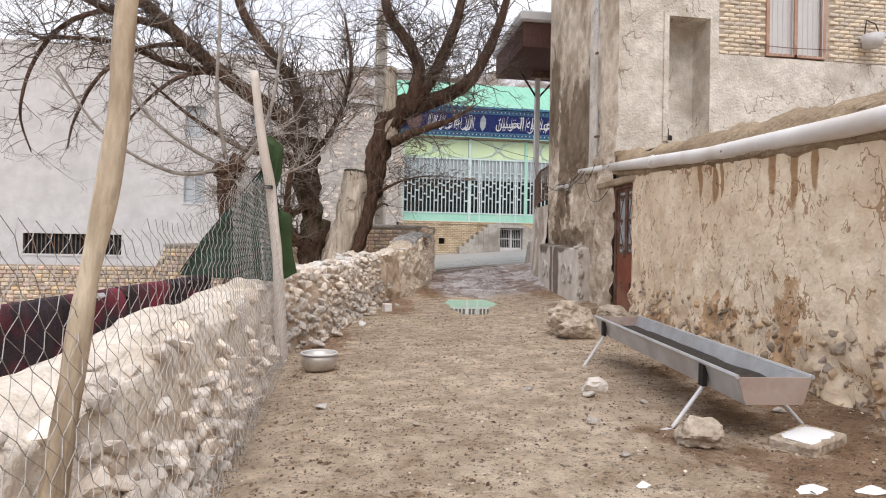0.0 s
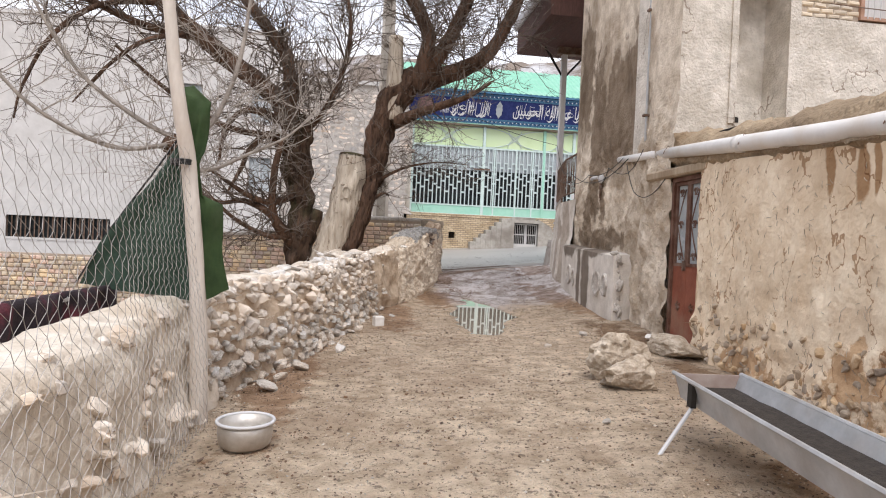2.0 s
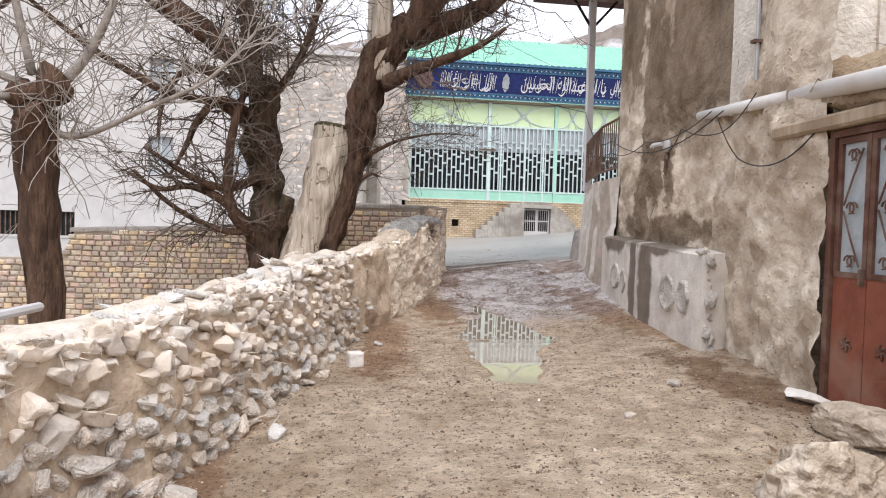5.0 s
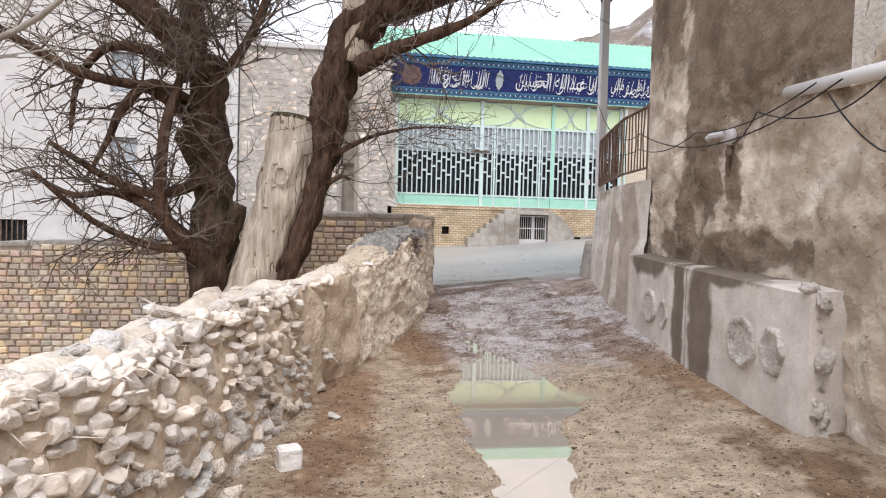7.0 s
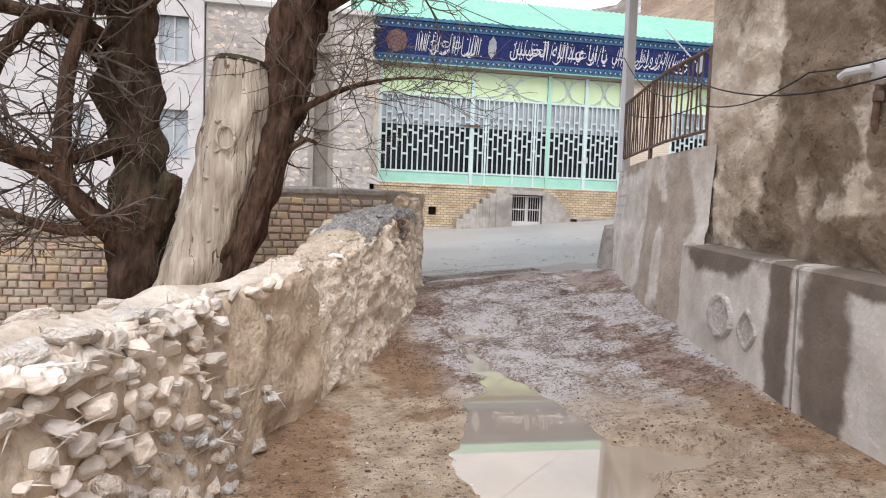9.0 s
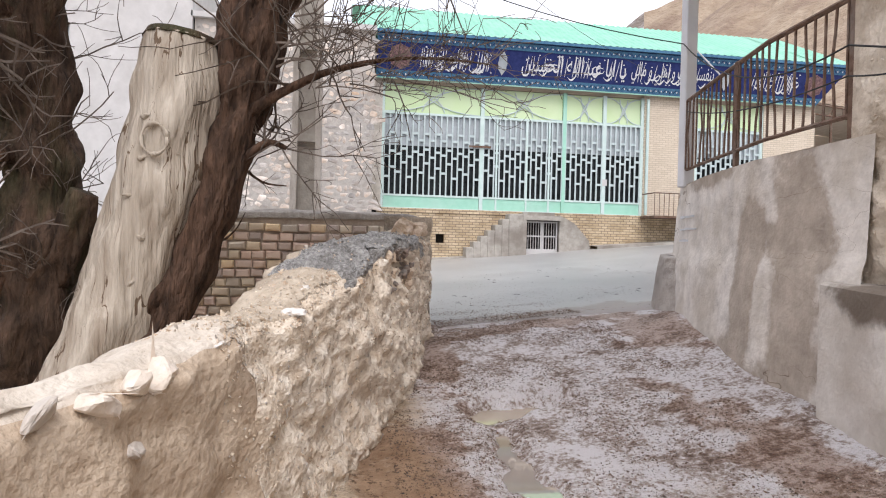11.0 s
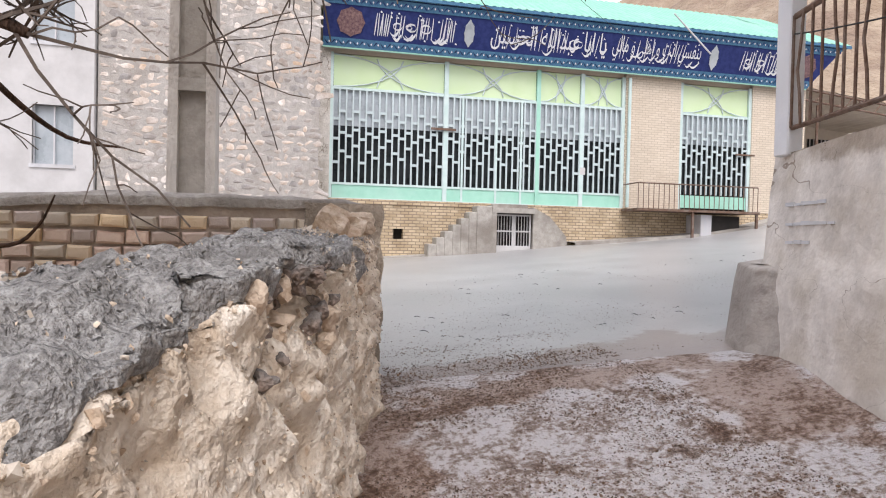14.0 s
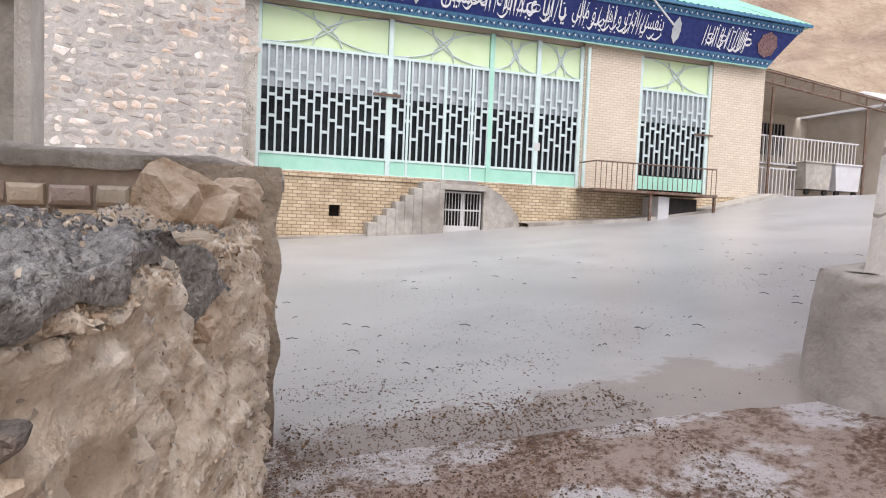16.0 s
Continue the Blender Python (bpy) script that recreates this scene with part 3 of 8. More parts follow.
def lane_z(x, y):
    a, b = lerp_rows(LANE, y)
    s = max(-0.5, min((x - 0.5) / 3.7, 1.25))
    e = smooth01(8.5, 12.5, y)
    z = a + (b - a) * (s * (1 - e) + e * max(0.0, s) ** 3.0)
    k = smooth01(17.4, 18.7, y)
    return z * (1 - k) + road_z(x, y) * k if k > 0 else z


def water_level(y):
    return 0.325 + 0.0288 * (y - 13)


def wetness(x, y):
    """How wet a spot is (water stands above 0.13) and the water's level there."""
    f = -1.0
    for (ax, ay, ar), (bx, by, br) in PUDDLES:
        t = min(1, max(0, ((x - ax) * (bx - ax) + (y - ay) * (by - ay)) / ((bx - ax) ** 2 + (by - ay) ** 2)))
        d = math.hypot(x - ax - (bx - ax) * t, y - ay - (by - ay) * t)
        f = max(f, 0.14 + 0.9 * (ar + (br - ar) * t - d))
    f += 0.10 * noise.noise(Vector((x * 2.3, y * 2.3, 5))) + 0.07 * noise.noise(Vector((x * 7, y * 7, 2))) + 0.035 * noise.noise(Vector((x * 17, y * 17, 2)))
    return f, water_level(y)


def ground_z(x, y):
    z = lane_z(x, y)
    if y < 19.4:
        foot = lerp_rows(WALL, y)[0]
        k = smooth01(foot - 0.32, foot - 0.12, x)
        z = z * k + (-0.72) * (1 - k)
    elif x < 2.2 and y < 33:
        z = min(z, -0.72 + 1.4 * smooth01(20, 33, y))
    if 1 < y < 19.6 and -1 < x < 5:
        rut = 0.4 + 1.2 * smooth01(13, 16, y)
        flat = 1 - 0.9 * smooth01(18.2, 18.7, y)
        z += 0.02 * flat * noise.noise(Vector((x * 1.3, y * 1.3, 0))) + flat * rut * (0.012 * noise.noise(Vector((x * 4.5, y * 4.5, 3))) + 0.008 * noise.noise(Vector((x * 11, y * 11, 7))))
        if y > 10:
            f, w = wetness(x, y)
            k = smooth01(0.16, 0.34, f)
            z = z * (1 - k) + min(z, w - 0.03) * k
            bank = smooth01(-0.12, 0.06, f) * (1 - smooth01(0.14, 0.22, f))
            z = max(z, z * (1 - bank) + (w + 0.012) * bank)
    return z


def axis(parts):
    out = []
    for a, b, s in parts:
        out += span(a, b, s)[:-1]
    return out + [parts[-1][1]]


bm = bmesh.new()
xs = axis(((-900, -100, 200), (-100, -20, 16), (-20, -4, 2), (-4, -1.6, 0.4), (-1.6, 6, 0.06), (6, 24, 1.5), (24, 100, 15), (100, 900, 200)))
ys = axis(((-900, -100, 200), (-100, -14, 12), (-14, 1, 0.6), (1, 19.6, 0.07), (19.6, 36, 0.6), (36, 120, 12), (120, 900, 200)))
sheet(bm, lambda x, y: (x, y, ground_z(max(-60, min(60, x)), max(-40, min(60, y)))), xs, ys)
ground = part("ground", bm, M_GROUND, smooth=True)
tagged(ground, "brown packed earth lane turning to wet churned mud", "ground", kind="structure")

# water in the hollows
bm = bmesh.new()
cells = {}
for i in range(int(3.2 / 0.04)):
    for j in range(int(6.8 / 0.04)):
        f, w = wetness(1.3 + (i + 0.5) * 0.04, 10.6 + (j + 0.5) * 0.04)
        if f > 0.10:
            q = []
            for dx, dy in ((0, 0), (1, 0), (1, 1), (0, 1)):
                key = (i + dx, j + dy)
                if key not in cells:
                    y = 10.6 + key[1] * 0.04
                    cells[key] = bm.verts.new((1.3 + key[0] * 0.04, y, water_level(y)))
                q.append(cells[key])
            bm.faces.new(q)
water = part("water", bm, M_WATER, smooth=True)
tagged(water, "shallow muddy puddle mirroring the sky", "puddle", kind="structure")

# asphalt road across the end of the lane
bm = bmesh.new()


def road_pt(x, v):
    y = (18.86 - 0.15 * min(2.8, x - 2.4) if x > 2.4 else 19.7) + v
    z = road_z(x, y) + 0.03
    if v < 0.01:
        y += 0.34 * noise.noise(Vector((x * 0.9, 1, 0))) + 0.16 * noise.noise(Vector((x * 4, 1, 0)))
        z = lane_z(x, y) - 0.05
    elif v < 0.4:
        z -= 0.012
    return (x, y, z + 0.012 * noise.noise(Vector((x * 0.6, y * 0.6, 0))))


sheet(bm, road_pt, span(-30, 45, 0.25), [0, 0.3, 0.7, 1.1, 1.6] + span(2.2, 15.9, 0.6))
road = part("road", bm, M_ASPHALT, smooth=True)
tagged(road, "wet grey asphalt road sloping past the hall", "road", kind="structure")

# hills ahead of the village, carried on unseen round the rear to bound reflections
def hills(a0, a1):
    bm = bmesh.new()

    def f(az, v):
        a = radians(az)
        # crest height over distance by heading, 0 = ahead
        crest = lerp_rows(((-180, 0.16), (-60, 0.2), (-20, 0.27), (0, 0.30), (12, 0.29), (24, 0.33), (34, 0.44), (48, 0.62), (70, 0.55), (110, 0.25), (180, 0.16)), az)[0]
        dist = 110 + 260 * v
        h = crest * 370 * v ** 1.15
        p = Vector((math.sin(a) * dist, math.cos(a) * dist, 0))
        h += (14 * noise.noise(p * 0.016) + 7 * noise.noise(p * 0.04) + 3 * noise.noise(p * 0.11)) * min(1, v * 3)
        return (p.x, p.y, h - 4)

    sheet(bm, f, span(a0, a1, 1.0), span(0, 1, 0.03))
    return bm


slope = part("backdrop_slope", hills(26, 120), M_HILLTAN, smooth=True)
tagged(slope, "steep tan rocky hillside above the village", "hills", kind="structure")
# added, never in view: sets the skyline that the hall glass mirrors
part_a = part("unseen_backdrop_rear", hills(120, 180), M_HILL, smooth=True)
tagged(part_a, "unseen hills added behind the camera to bound reflections", "hills", kind="structure")
# seen ahead; its rear part is added out of view for reflections
hill = part("backdrop", hills(-180, 26), M_HILL, smooth=True)
tagged(hill, "bare rocky hills with patches of old snow", "hills", kind="structure")

# ---- low wall along the lane ----
bm = bmesh.new()


def wall_prof(y):
    foot, top, thick = lerp_rows(WALL, y)
    z0 = lane_z(foot, y) - 0.25
    lean = 0.24 - 0.16 * smooth01(12.5, 15, y)
    return foot, [(0.02, z0), (-lean * 0.4, z0 + (top - z0) * 0.5), (-lean * 0.85, top - 0.07), (-lean - 0.06, top), (-lean - thick * 0.5, top + 0.03), (-lean - thick, top - 0.05), (-lean - thick - 0.05, -0.9)]


def wall_pt(y, v, rough=1.0):
    foot, prof = wall_prof(y)
    i = min(int(v), len(prof) - 2)
    f = v - i
    x = foot + prof[i][0] * (1 - f) + prof[i + 1][0] * f
    z = prof[i][1] * (1 - f) + prof[i + 1][1] * f
    p = Vector((x, y, z))
    end = smooth01(14.2, 15.2, y)
    d = 0.07 * noise.noise(p * 2.1) + 0.05 * noise.noise(p * 5) + (0.02 + 0.025 * end) * noise.noise(p * 13) + 0.022 * end * noise.noise(p * 27)
    hollow = math.exp(-((y - 16.85) / 0.26) ** 2 - ((z - 1.67) / 0.10) ** 2) + 0.6 * math.exp(-((y - 18.35) / 0.10) ** 2 - ((z - 1.62) / 0.16) ** 2)
    pit = -0.20 * hollow + min(0, noise.noise(p * 3.2 + Vector((9, 2, 4))) + 0.30) * 0.34 * smooth01(14.5, 16, y)
    w = 1 if v < 3 else 0.5
    return (x + (d + pit) * w * rough, y + 0.02 * noise.noise(p * 9), z + (0.06 * noise.noise(p * 1.7 + Vector((4, 4, 4))) + 0.03 * noise.noise(p * 8)) * (1 if 2 < v < 6 else 0) * rough)


sheet(bm, wall_pt, axis(((-6, 2, 0.3), (2, 7.6, 0.09))), axis(((0, 2.6, 0.07), (2.6, 3, 0.07), (3, 5, 0.15), (5, 6, 0.5))))
sheet(bm, wall_pt, axis(((7.6, 12, 0.07), (12, 14.5, 0.06))), axis(((2.6, 3, 0.07), (3, 5, 0.15), (5, 6, 0.5))))
low_wall = part("low_wall", bm, mat("limewashed_mud", (0.54, 0.465, 0.38), (0.77, 0.695, 0.60), 5.0, (0.46, 0.36, 0.26), 1.6, 0.6, 0.95, 0.9, 22, dist=0.03), smooth=True)
tagged(low_wall, "low wall of pale rubble stones bedded in dried mud", "wall", kind="structure")
bm = bmesh.new()
sheet(bm, wall_pt, axis(((7.6, 12, 0.07), (12, 14.5, 0.06))), axis(((0, 2.6, 0.07),)))
part("bedding", bm, mat("brown_bedding_mud", (0.44, 0.335, 0.24), (0.66, 0.545, 0.42), 7.0, (0.28, 0.20, 0.14), 1.6, 0.7, 0.95, 0.8, 24, dist=0.03), low_wall, "red-brown mud between the stones", smooth=True)
bm = bmesh.new()
sheet(bm, wall_pt, span(14.5, 19.45, 0.03), axis(((0, 2.85, 0.03),)))
M_MUDROUGH = mat("crumbling_mud_and_stones", (0.63, 0.51, 0.385), (0.93, 0.855, 0.74), 9.0, (0.76, 0.63, 0.48), 2.6, 0.5, 0.95, 1.0, 34, dist=0.03)
part("crumbling_end", bm, M_MUDROUGH, low_wall, "taller crumbling mud and stone end of the wall", smooth=True)
bm = bmesh.new()
sheet(bm, wall_pt, span(14.5, 19.45, 0.04), axis(((2.85, 5, 0.07), (5, 6, 0.5))))
part("crest", bm, mat("weathered_mud_crest", (0.42, 0.345, 0.26), (0.66, 0.565, 0.45), 8.0, (0.34, 0.27, 0.20), 2.0, 0.6, 0.95, 0.9, 30, dist=0.03), low_wall, "grey-brown weathered mud top", smooth=True)
bm = bmesh.new()
sheet(bm, lambda v, k: tuple(Vector(wall_pt(19.45, v)) * (1 - k) + Vector((1.9, 19.46, 0.9)) * k), axis(((0, 3, 0.15), (3, 6, 0.5))), span(0, 1, 0.25))
part("wall_end", bm, M_MUD, low_wall, smooth=True)

# grey mortar cap on the taller end of the wall
bm = bmesh.new()


def cap_pt(y, v):
    a = Vector(wall_pt(y, 2.5 + 0.5 * noise.noise(Vector((y * 1.9, 0, 5))) + v * 2.4))
    ends = min(1, (y - 15.3) / 0.4, (18.4 - y) / 0.3)
    edge = min(1, v / 0.12, (1 - v) / 0.12)
    n = noise.noise(a * 4) * 0.05 + noise.noise(a * 11) * 0.035 + noise.noise(a * 26) * 0.028
    drip = max(0, noise.noise(Vector((y * 2.4, 3, 1)))) * 0.45 * smooth01(15.5, 15.9, y) * max(0, 0.12 - v) / 0.12
    return (a.x + 0.03 * edge + (0.02 if v < 0.2 else 0), a.y, a.z - drip + (0.035 + n) * edge * max(0, ends) - 0.16 * (1 - max(0, min(1, ends))))


sheet(bm, cap_pt, span(15.3, 18.4, 0.03), span(0, 1, 0.028))
part("coping", bm, M_GRAVELCAP, low_wall, "rough grey gravel mortar cap", smooth=True)

# rubble stones of the low wall
def broken_slab(seed, flat):
    """An angular split stone with flat faces, about 1 across."""
    r = random.Random(seed)
    bm = bmesh.new()
    for _ in range(16):
        v = Vector((r.uniform(-1, 1), r.uniform(-1, 1), r.uniform(-1, 1)))
        v = v / max(abs(v.x), abs(v.y), abs(v.z)) * 0.62 + v.normalized() * 0.38
        bm.verts.new((v.x * 0.5 * flat[0], v.y * 0.5 * flat[1], v.z * 0.5 * flat[2]))
    out = bmesh.ops.convex_hull(bm, input=list(bm.verts))
    dead = [g for g in out["geom_interior"] + out["geom_unused"] if isinstance(g, bmesh.types.BMVert)]
    bmesh.ops.delete(bm, geom=list(set(dead)), context="VERTS")
    bmesh.ops.bevel(bm, geom=list(bm.edges), offset=0.045, segments=1, affect="EDGES")
    for v in bm.verts:
        v.co *= 1 + 0.16 * noise.noise(v.co * 4 + Vector((seed, 0, 0)))
    return bm


stone_meshes = [mesh_of("stone", broken_slab(40 + k, (0.9, 1, 0.62 + 0.05 * (k % 5))), M_STONE) for k in range(16)]
white_meshes = [mesh_of("stone", broken_slab(80 + k, (1, 0.85, 0.6)), M_WHITESTONE) for k in range(6)]
rs = random.Random(5)
count = 0
loose = []
for row in range(15):
    y = 1.6
    while y < 15.4:
        size = rs.uniform(0.07, 0.12) if rs.random() < 0.8 else rs.uniform(0.12, 0.165)
        v = 0.12 + row * 0.18 + rs.uniform(-0.1, 0.1)
        dense = 0.9
        if y < 7.6:
            dense = 0.07 if row > 7 + noise.noise(Vector((y * 1.3, 0, 2))) * 3 else (0.8 if y < 4.4 else 0.3)
        if y > 13.3 + 0.5 * noise.noise(Vector((row * 0.7, 0, 8))):
            dense = 0.15 if y < 14.0 else 0.0
        if rs.random() < dense:
            p = Vector(wall_pt(y, min(v, 2.8), 0.6))
            m = pose(p.x + rs.uniform(-0.012, 0.03), p.y, p.z, rs.gauss(-8, 22) + rs.choice((0, 180)), rs.gauss(0, 16), rs.gauss(0, 18)) @ Matrix.Diagonal((size * 1.0, size * 1.45, size * 1.1, 1))
            me = rs.choice(white_meshes if rs.random() < 0.25 else stone_meshes)
            if y > 7.3 and count < 300 and row < 12:
                piece("stone", me, low_wall, m)
                count += 1
            else:
                loose.append((me, m))
        y += size * rs.uniform(0.95, 1.25)


def joined(name, pairs, material, parent=None):
    """Many small solids as one mesh."""
    verts, faces = [], []
    for me, m in pairs:
        o = len(verts)
        verts += [tuple(m @ v.co) for v in me.vertices]
        faces += [tuple(o + k for k in p.vertices) for p in me.polygons]
    out = bpy.data.meshes.new(name)
    out.from_pydata(verts, [], faces)
    out.materials.append(material)
    ob = new(name, out)
    if parent:
        ob.parent = parent
    ob["kind"] = "stuff"
    return ob


joined("rubble", loose, M_STONE, low_wall)

# larger pale stones along the crest
for k in range(28):
    y = 7.6 + k * 0.215 + rs.uniform(-0.06, 0.06)
    p = Vector(wall_pt(y, rs.choice((2.7, 2.9, 3.2, 3.6, 4.4)), 0.6))
    s = rs.uniform(0.10, 0.2) if y < 13 else rs.uniform(0.06, 0.11)
    piece("stone", rs.choice(white_meshes + stone_meshes[:4]), low_wall, pose(p.x, p.y, p.z + s * 0.1, rs.uniform(-20, 20), rs.uniform(-20, 20), rs.uniform(0, 360)) @ Matrix.Diagonal((s * 1.3, s * 1.1, s * 0.75, 1)))
# brown rocks bedded in the wall's end
for x, y, z, s in ((1.98, 18.75, 1.97, (0.5, 0.42, 0.34)), (2.12, 19.05, 1.99, (0.32, 0.34, 0.2)), (2.15, 19.12, 1.78, (0.28, 0.32, 0.26)), (2.18, 19.15, 1.55, (0.22, 0.3, 0.2)), (2.06, 18.3, 1.62, (0.15, 0.26, 0.16)), (1.84, 17.2, 1.56, (0.13, 0.2, 0.15)), (2.08, 18.35, 1.25, (0.15, 0.2, 0.12)), (0.98, 14.95, 1.45, (0.15, 0.12, 0.08)), (0.82, 14.8, 1.42, (0.14, 0.12, 0.07)), (1.02, 15.3, 1.55, (0.09, 0.08, 0.06)), (0.7, 14.35, 1.38, (0.12, 0.09, 0.06)), (1.70, 17.12, 1.60, (0.17, 0.2, 0.14)), (1.64, 16.78, 1.60, (0.13, 0.16, 0.1)), (1.66, 16.95, 1.5, (0.15, 0.22, 0.12)), (1.75, 17.3, 1.5, (0.1, 0.16, 0.1))):
    part("stone", lumpy_rock(int(x * 100 + y * 10), s, 0.8), M_BROWNROCK if y > 16 else M_WHITESTONE, low_wall).location = (x, y, z)

M_CONGLOM = mat("dark_damp_conglomerate", (0.10, 0.085, 0.075), (0.33, 0.30, 0.275), 14.0, (0.30, 0.19, 0.13), 3.0, 0.6, 0.95, 1.0, 30, dist=0.04)
rh = random.Random(41)
for k in range(34):
    y = rh.uniform(16.35, 17.25)
    p = Vector(wall_pt(y, rh.uniform(1.55, 2.5)))
    q = rh.uniform(0.05, 0.13)
    part("stone", lumpy_rock(610 + k, (q, q * 1.2, q * 0.85), 0.9), M_CONGLOM if rh.random() < 0.75 else M_BROWNROCK, low_wall).location = (p.x + 0.01, p.y, p.z)

# ---- brick yard wall ----
BW_TOP = ((-14, 0.85), (-5.75, 0.85), (-5.65, 1.45), (-2.5, 1.6), (-0.6, 2.1), (0.2, 2.16), (2.05, 2.17), (2.3, 2.10))
bm = bmesh.new()
sheet(bm, lambda x, v: (x, (19.45, 19.45, 19.68, 19.68)[v], (-0.9, lerp_rows(BW_TOP, x)[0], lerp_rows(BW_TOP, x)[0], -0.9)[v]), span(-14, 2.3, 0.3), (0, 1, 2, 3))
sheet(bm, lambda y, v: (2.3, y, (-0.9, 2.14)[v]), (19.45, 19.68), (0, 1))
yard_wall = part("yard_wall", bm, M_MORTAR)
tagged(yard_wall, "yard wall of worn yellow bricks with a cement coping", "wall", kind="structure")
bm = bmesh.new()


def coping_pt(x, v):
    t = lerp_rows(BW_TOP, x)[0]
    a = math.pi * v
    z = t + 0.01 + math.sin(a) * 0.05 + 0.025 * noise.noise(Vector((x * 3, v * 3, 1)))
    return (x, 19.565 - math.cos(a) * (0.15 + 0.03 * noise.noise(Vector((x * 4, v, 3)))), z - (0.05 if v in (0, 1) else 0))


sheet(bm, coping_pt, span(-5.65, 2.38, 0.08), span(0, 1, 0.1))
part("coping", bm, M_COPING, yard_wall, "rounded dark cement coping", smooth=True)
bm = bmesh.new()
sheet(bm, lambda x, z: (x + 0.04 * noise.noise(Vector((0, z * 5, 1))), 19.40 - 0.03 * (0.5 + noise.noise(Vector((x * 5, z * 5, 2)))) - 0.03 * smooth01(1.7, 2.3, x), z), span(1.75, 2.36, 0.06), span(0.6, 2.18, 0.06))
part("render_coat", bm, M_STAINED, yard_wall, "rough grey cement smeared over the end", smooth=True)
M_MUDFOOT = mat("brown_eroded_mud", (0.40, 0.29, 0.19), (0.60, 0.48, 0.35), 7.0, (0.28, 0.19, 0.12), 1.5, 0.7, 0.95, 0.7, 30, spread=0.3)
M_BRICKS = [M_BRICK, mat("reddish_brick", (0.58, 0.43, 0.36), (0.78, 0.62, 0.53), 8.0, (0.46, 0.38, 0.28), 2.0, 0.6, 0.9, 0.4, 60, spread=0.25), mat("pale_buff_brick", (0.70, 0.60, 0.47), (0.82, 0.73, 0.60), 8.0, (0.46, 0.36, 0.25), 2.0, 0.6, 0.9, 0.4, 60, spread=0.2)]


def brick_mesh(w, h, seed, material, d=0.05):
    bm = bmesh.new()
    box(bm, -w / 2, -d, -h / 2, w / 2, 0.02, h / 2)
    r = random.Random(seed)
    for v in bm.verts:
        if v.co.y < 0:
            v.co.x *= 0.93 + 0.05 * r.random()
            v.co.z *= 0.9 + 0.07 * r.random()
        v.co += Vector((r.uniform(-1, 1) * 0.007, r.uniform(-1, 1) * 0.010, r.uniform(-1, 1) * 0.007))
    es = [e for e in bm.edges if all(v.co.y < 0 for v in e.verts)]
    bmesh.ops.bevel(bm, geom=es, offset=0.016, segments=1, affect="EDGES")
    return mesh_of("brick", bm, material)


yard_bricks = [brick_mesh(0.165, 0.101, k, M_BRICKS[(0, 1, 0, 2, 1, 2)[k % 6]]) for k in range(12)]
rb = random.Random(8)
far_bricks = {0: [], 1: [], 2: []}
for row in range(25):
    z = -0.62 + row * 0.114
    x = -13.8 + (row % 2) * 0.09
    while x < 1.86:
        wide = rb.uniform(0.13, 0.215)
        if z + 0.06 < lerp_rows(BW_TOP, x)[0] and z > ground_z(x, 19.3) - 0.1:
            k = rb.randrange(12)
            m = pose(x + (wide - 0.178) / 2, 19.455 + rb.uniform(-0.016, 0.014), z + 0.02 * noise.noise(Vector((x * 0.9, z, 4))) + rb.uniform(-0.005, 0.005), rb.uniform(-4, 4), rb.uniform(-3, 3), rb.uniform(-4, 4)) @ Matrix.Diagonal((wide / 0.178, 1, rb.uniform(0.88, 1.04), 1))
            if x > -0.3 and z > 0.5:
                piece("brick", yard_bricks[k], yard_wall, m)
            else:
                far_bricks[(0, 1, 0, 2, 1, 2)[k % 6]].append((yard_bricks[k], m))
        x += wide
for k, pairs in far_bricks.items():
    joined("brickwork", pairs, M_BRICKS[k], yard_wall)

# ---- mud house beside the lane ----
MUDX = ((-6, 2.75), (2, 3.1), (5.5, 3.4), (7.3, 3.62), (8.92, 3.86))
MUDTOP = ((-6, 2.1), (4, 2.2), (6, 2.34), (8.92, 2.58))


def mud_pt(y, v):
    x, z0, z1 = lerp_rows(MUDX, y)[0], lerp_rows(LANE, y)[1] - 0.25, lerp_rows(MUDTOP, y)[0]
    z = z0 + (z1 - z0) * v
    p = Vector((x, y, z))
    foot = max(0, 0.38 - v) / 0.38
    d = 0.035 * noise.noise(p * 1.6) + 0.012 * noise.noise(p * 7)
    d += foot * (0.10 * noise.noise(p * 3.1) + 0.07 * noise.noise(p * 8) + 0.05)
    d += 0.05 * max(0, noise.noise(Vector((y * 7, z * 5, 3))) - 0.3) - 0.06 * max(0, noise.noise(Vector((y * 3.3, z * 3.3, 13))) - 0.33)
    return (x - d, y, z)


bm = bmesh.new()
sheet(bm, mud_pt, axis(((-6, 2, 0.4), (2, 8.92, 0.035))), axis(((0, 0.4, 0.016), (0.4, 1, 0.022))))
mud_house = part("wall_mud_house", bm, M_MUDWALL, smooth=True)
tagged(mud_house, "wall of cracked straw-mud plaster worn away at its foot", "wall", kind="structure")
bm = bmesh.new()
sheet(bm, lambda x, v: (3.86 + x * 1.0, 8.92 + 0.01 * noise.noise(Vector((x * 5, v * 9, 0))), 0.2 + v * 2.42), span(0, 0.6, 0.1), span(0, 1, 0.1))
part("reveal", bm, M_MUD, mud_house)
# eroded earth rim and roof
bm = bmesh.new()


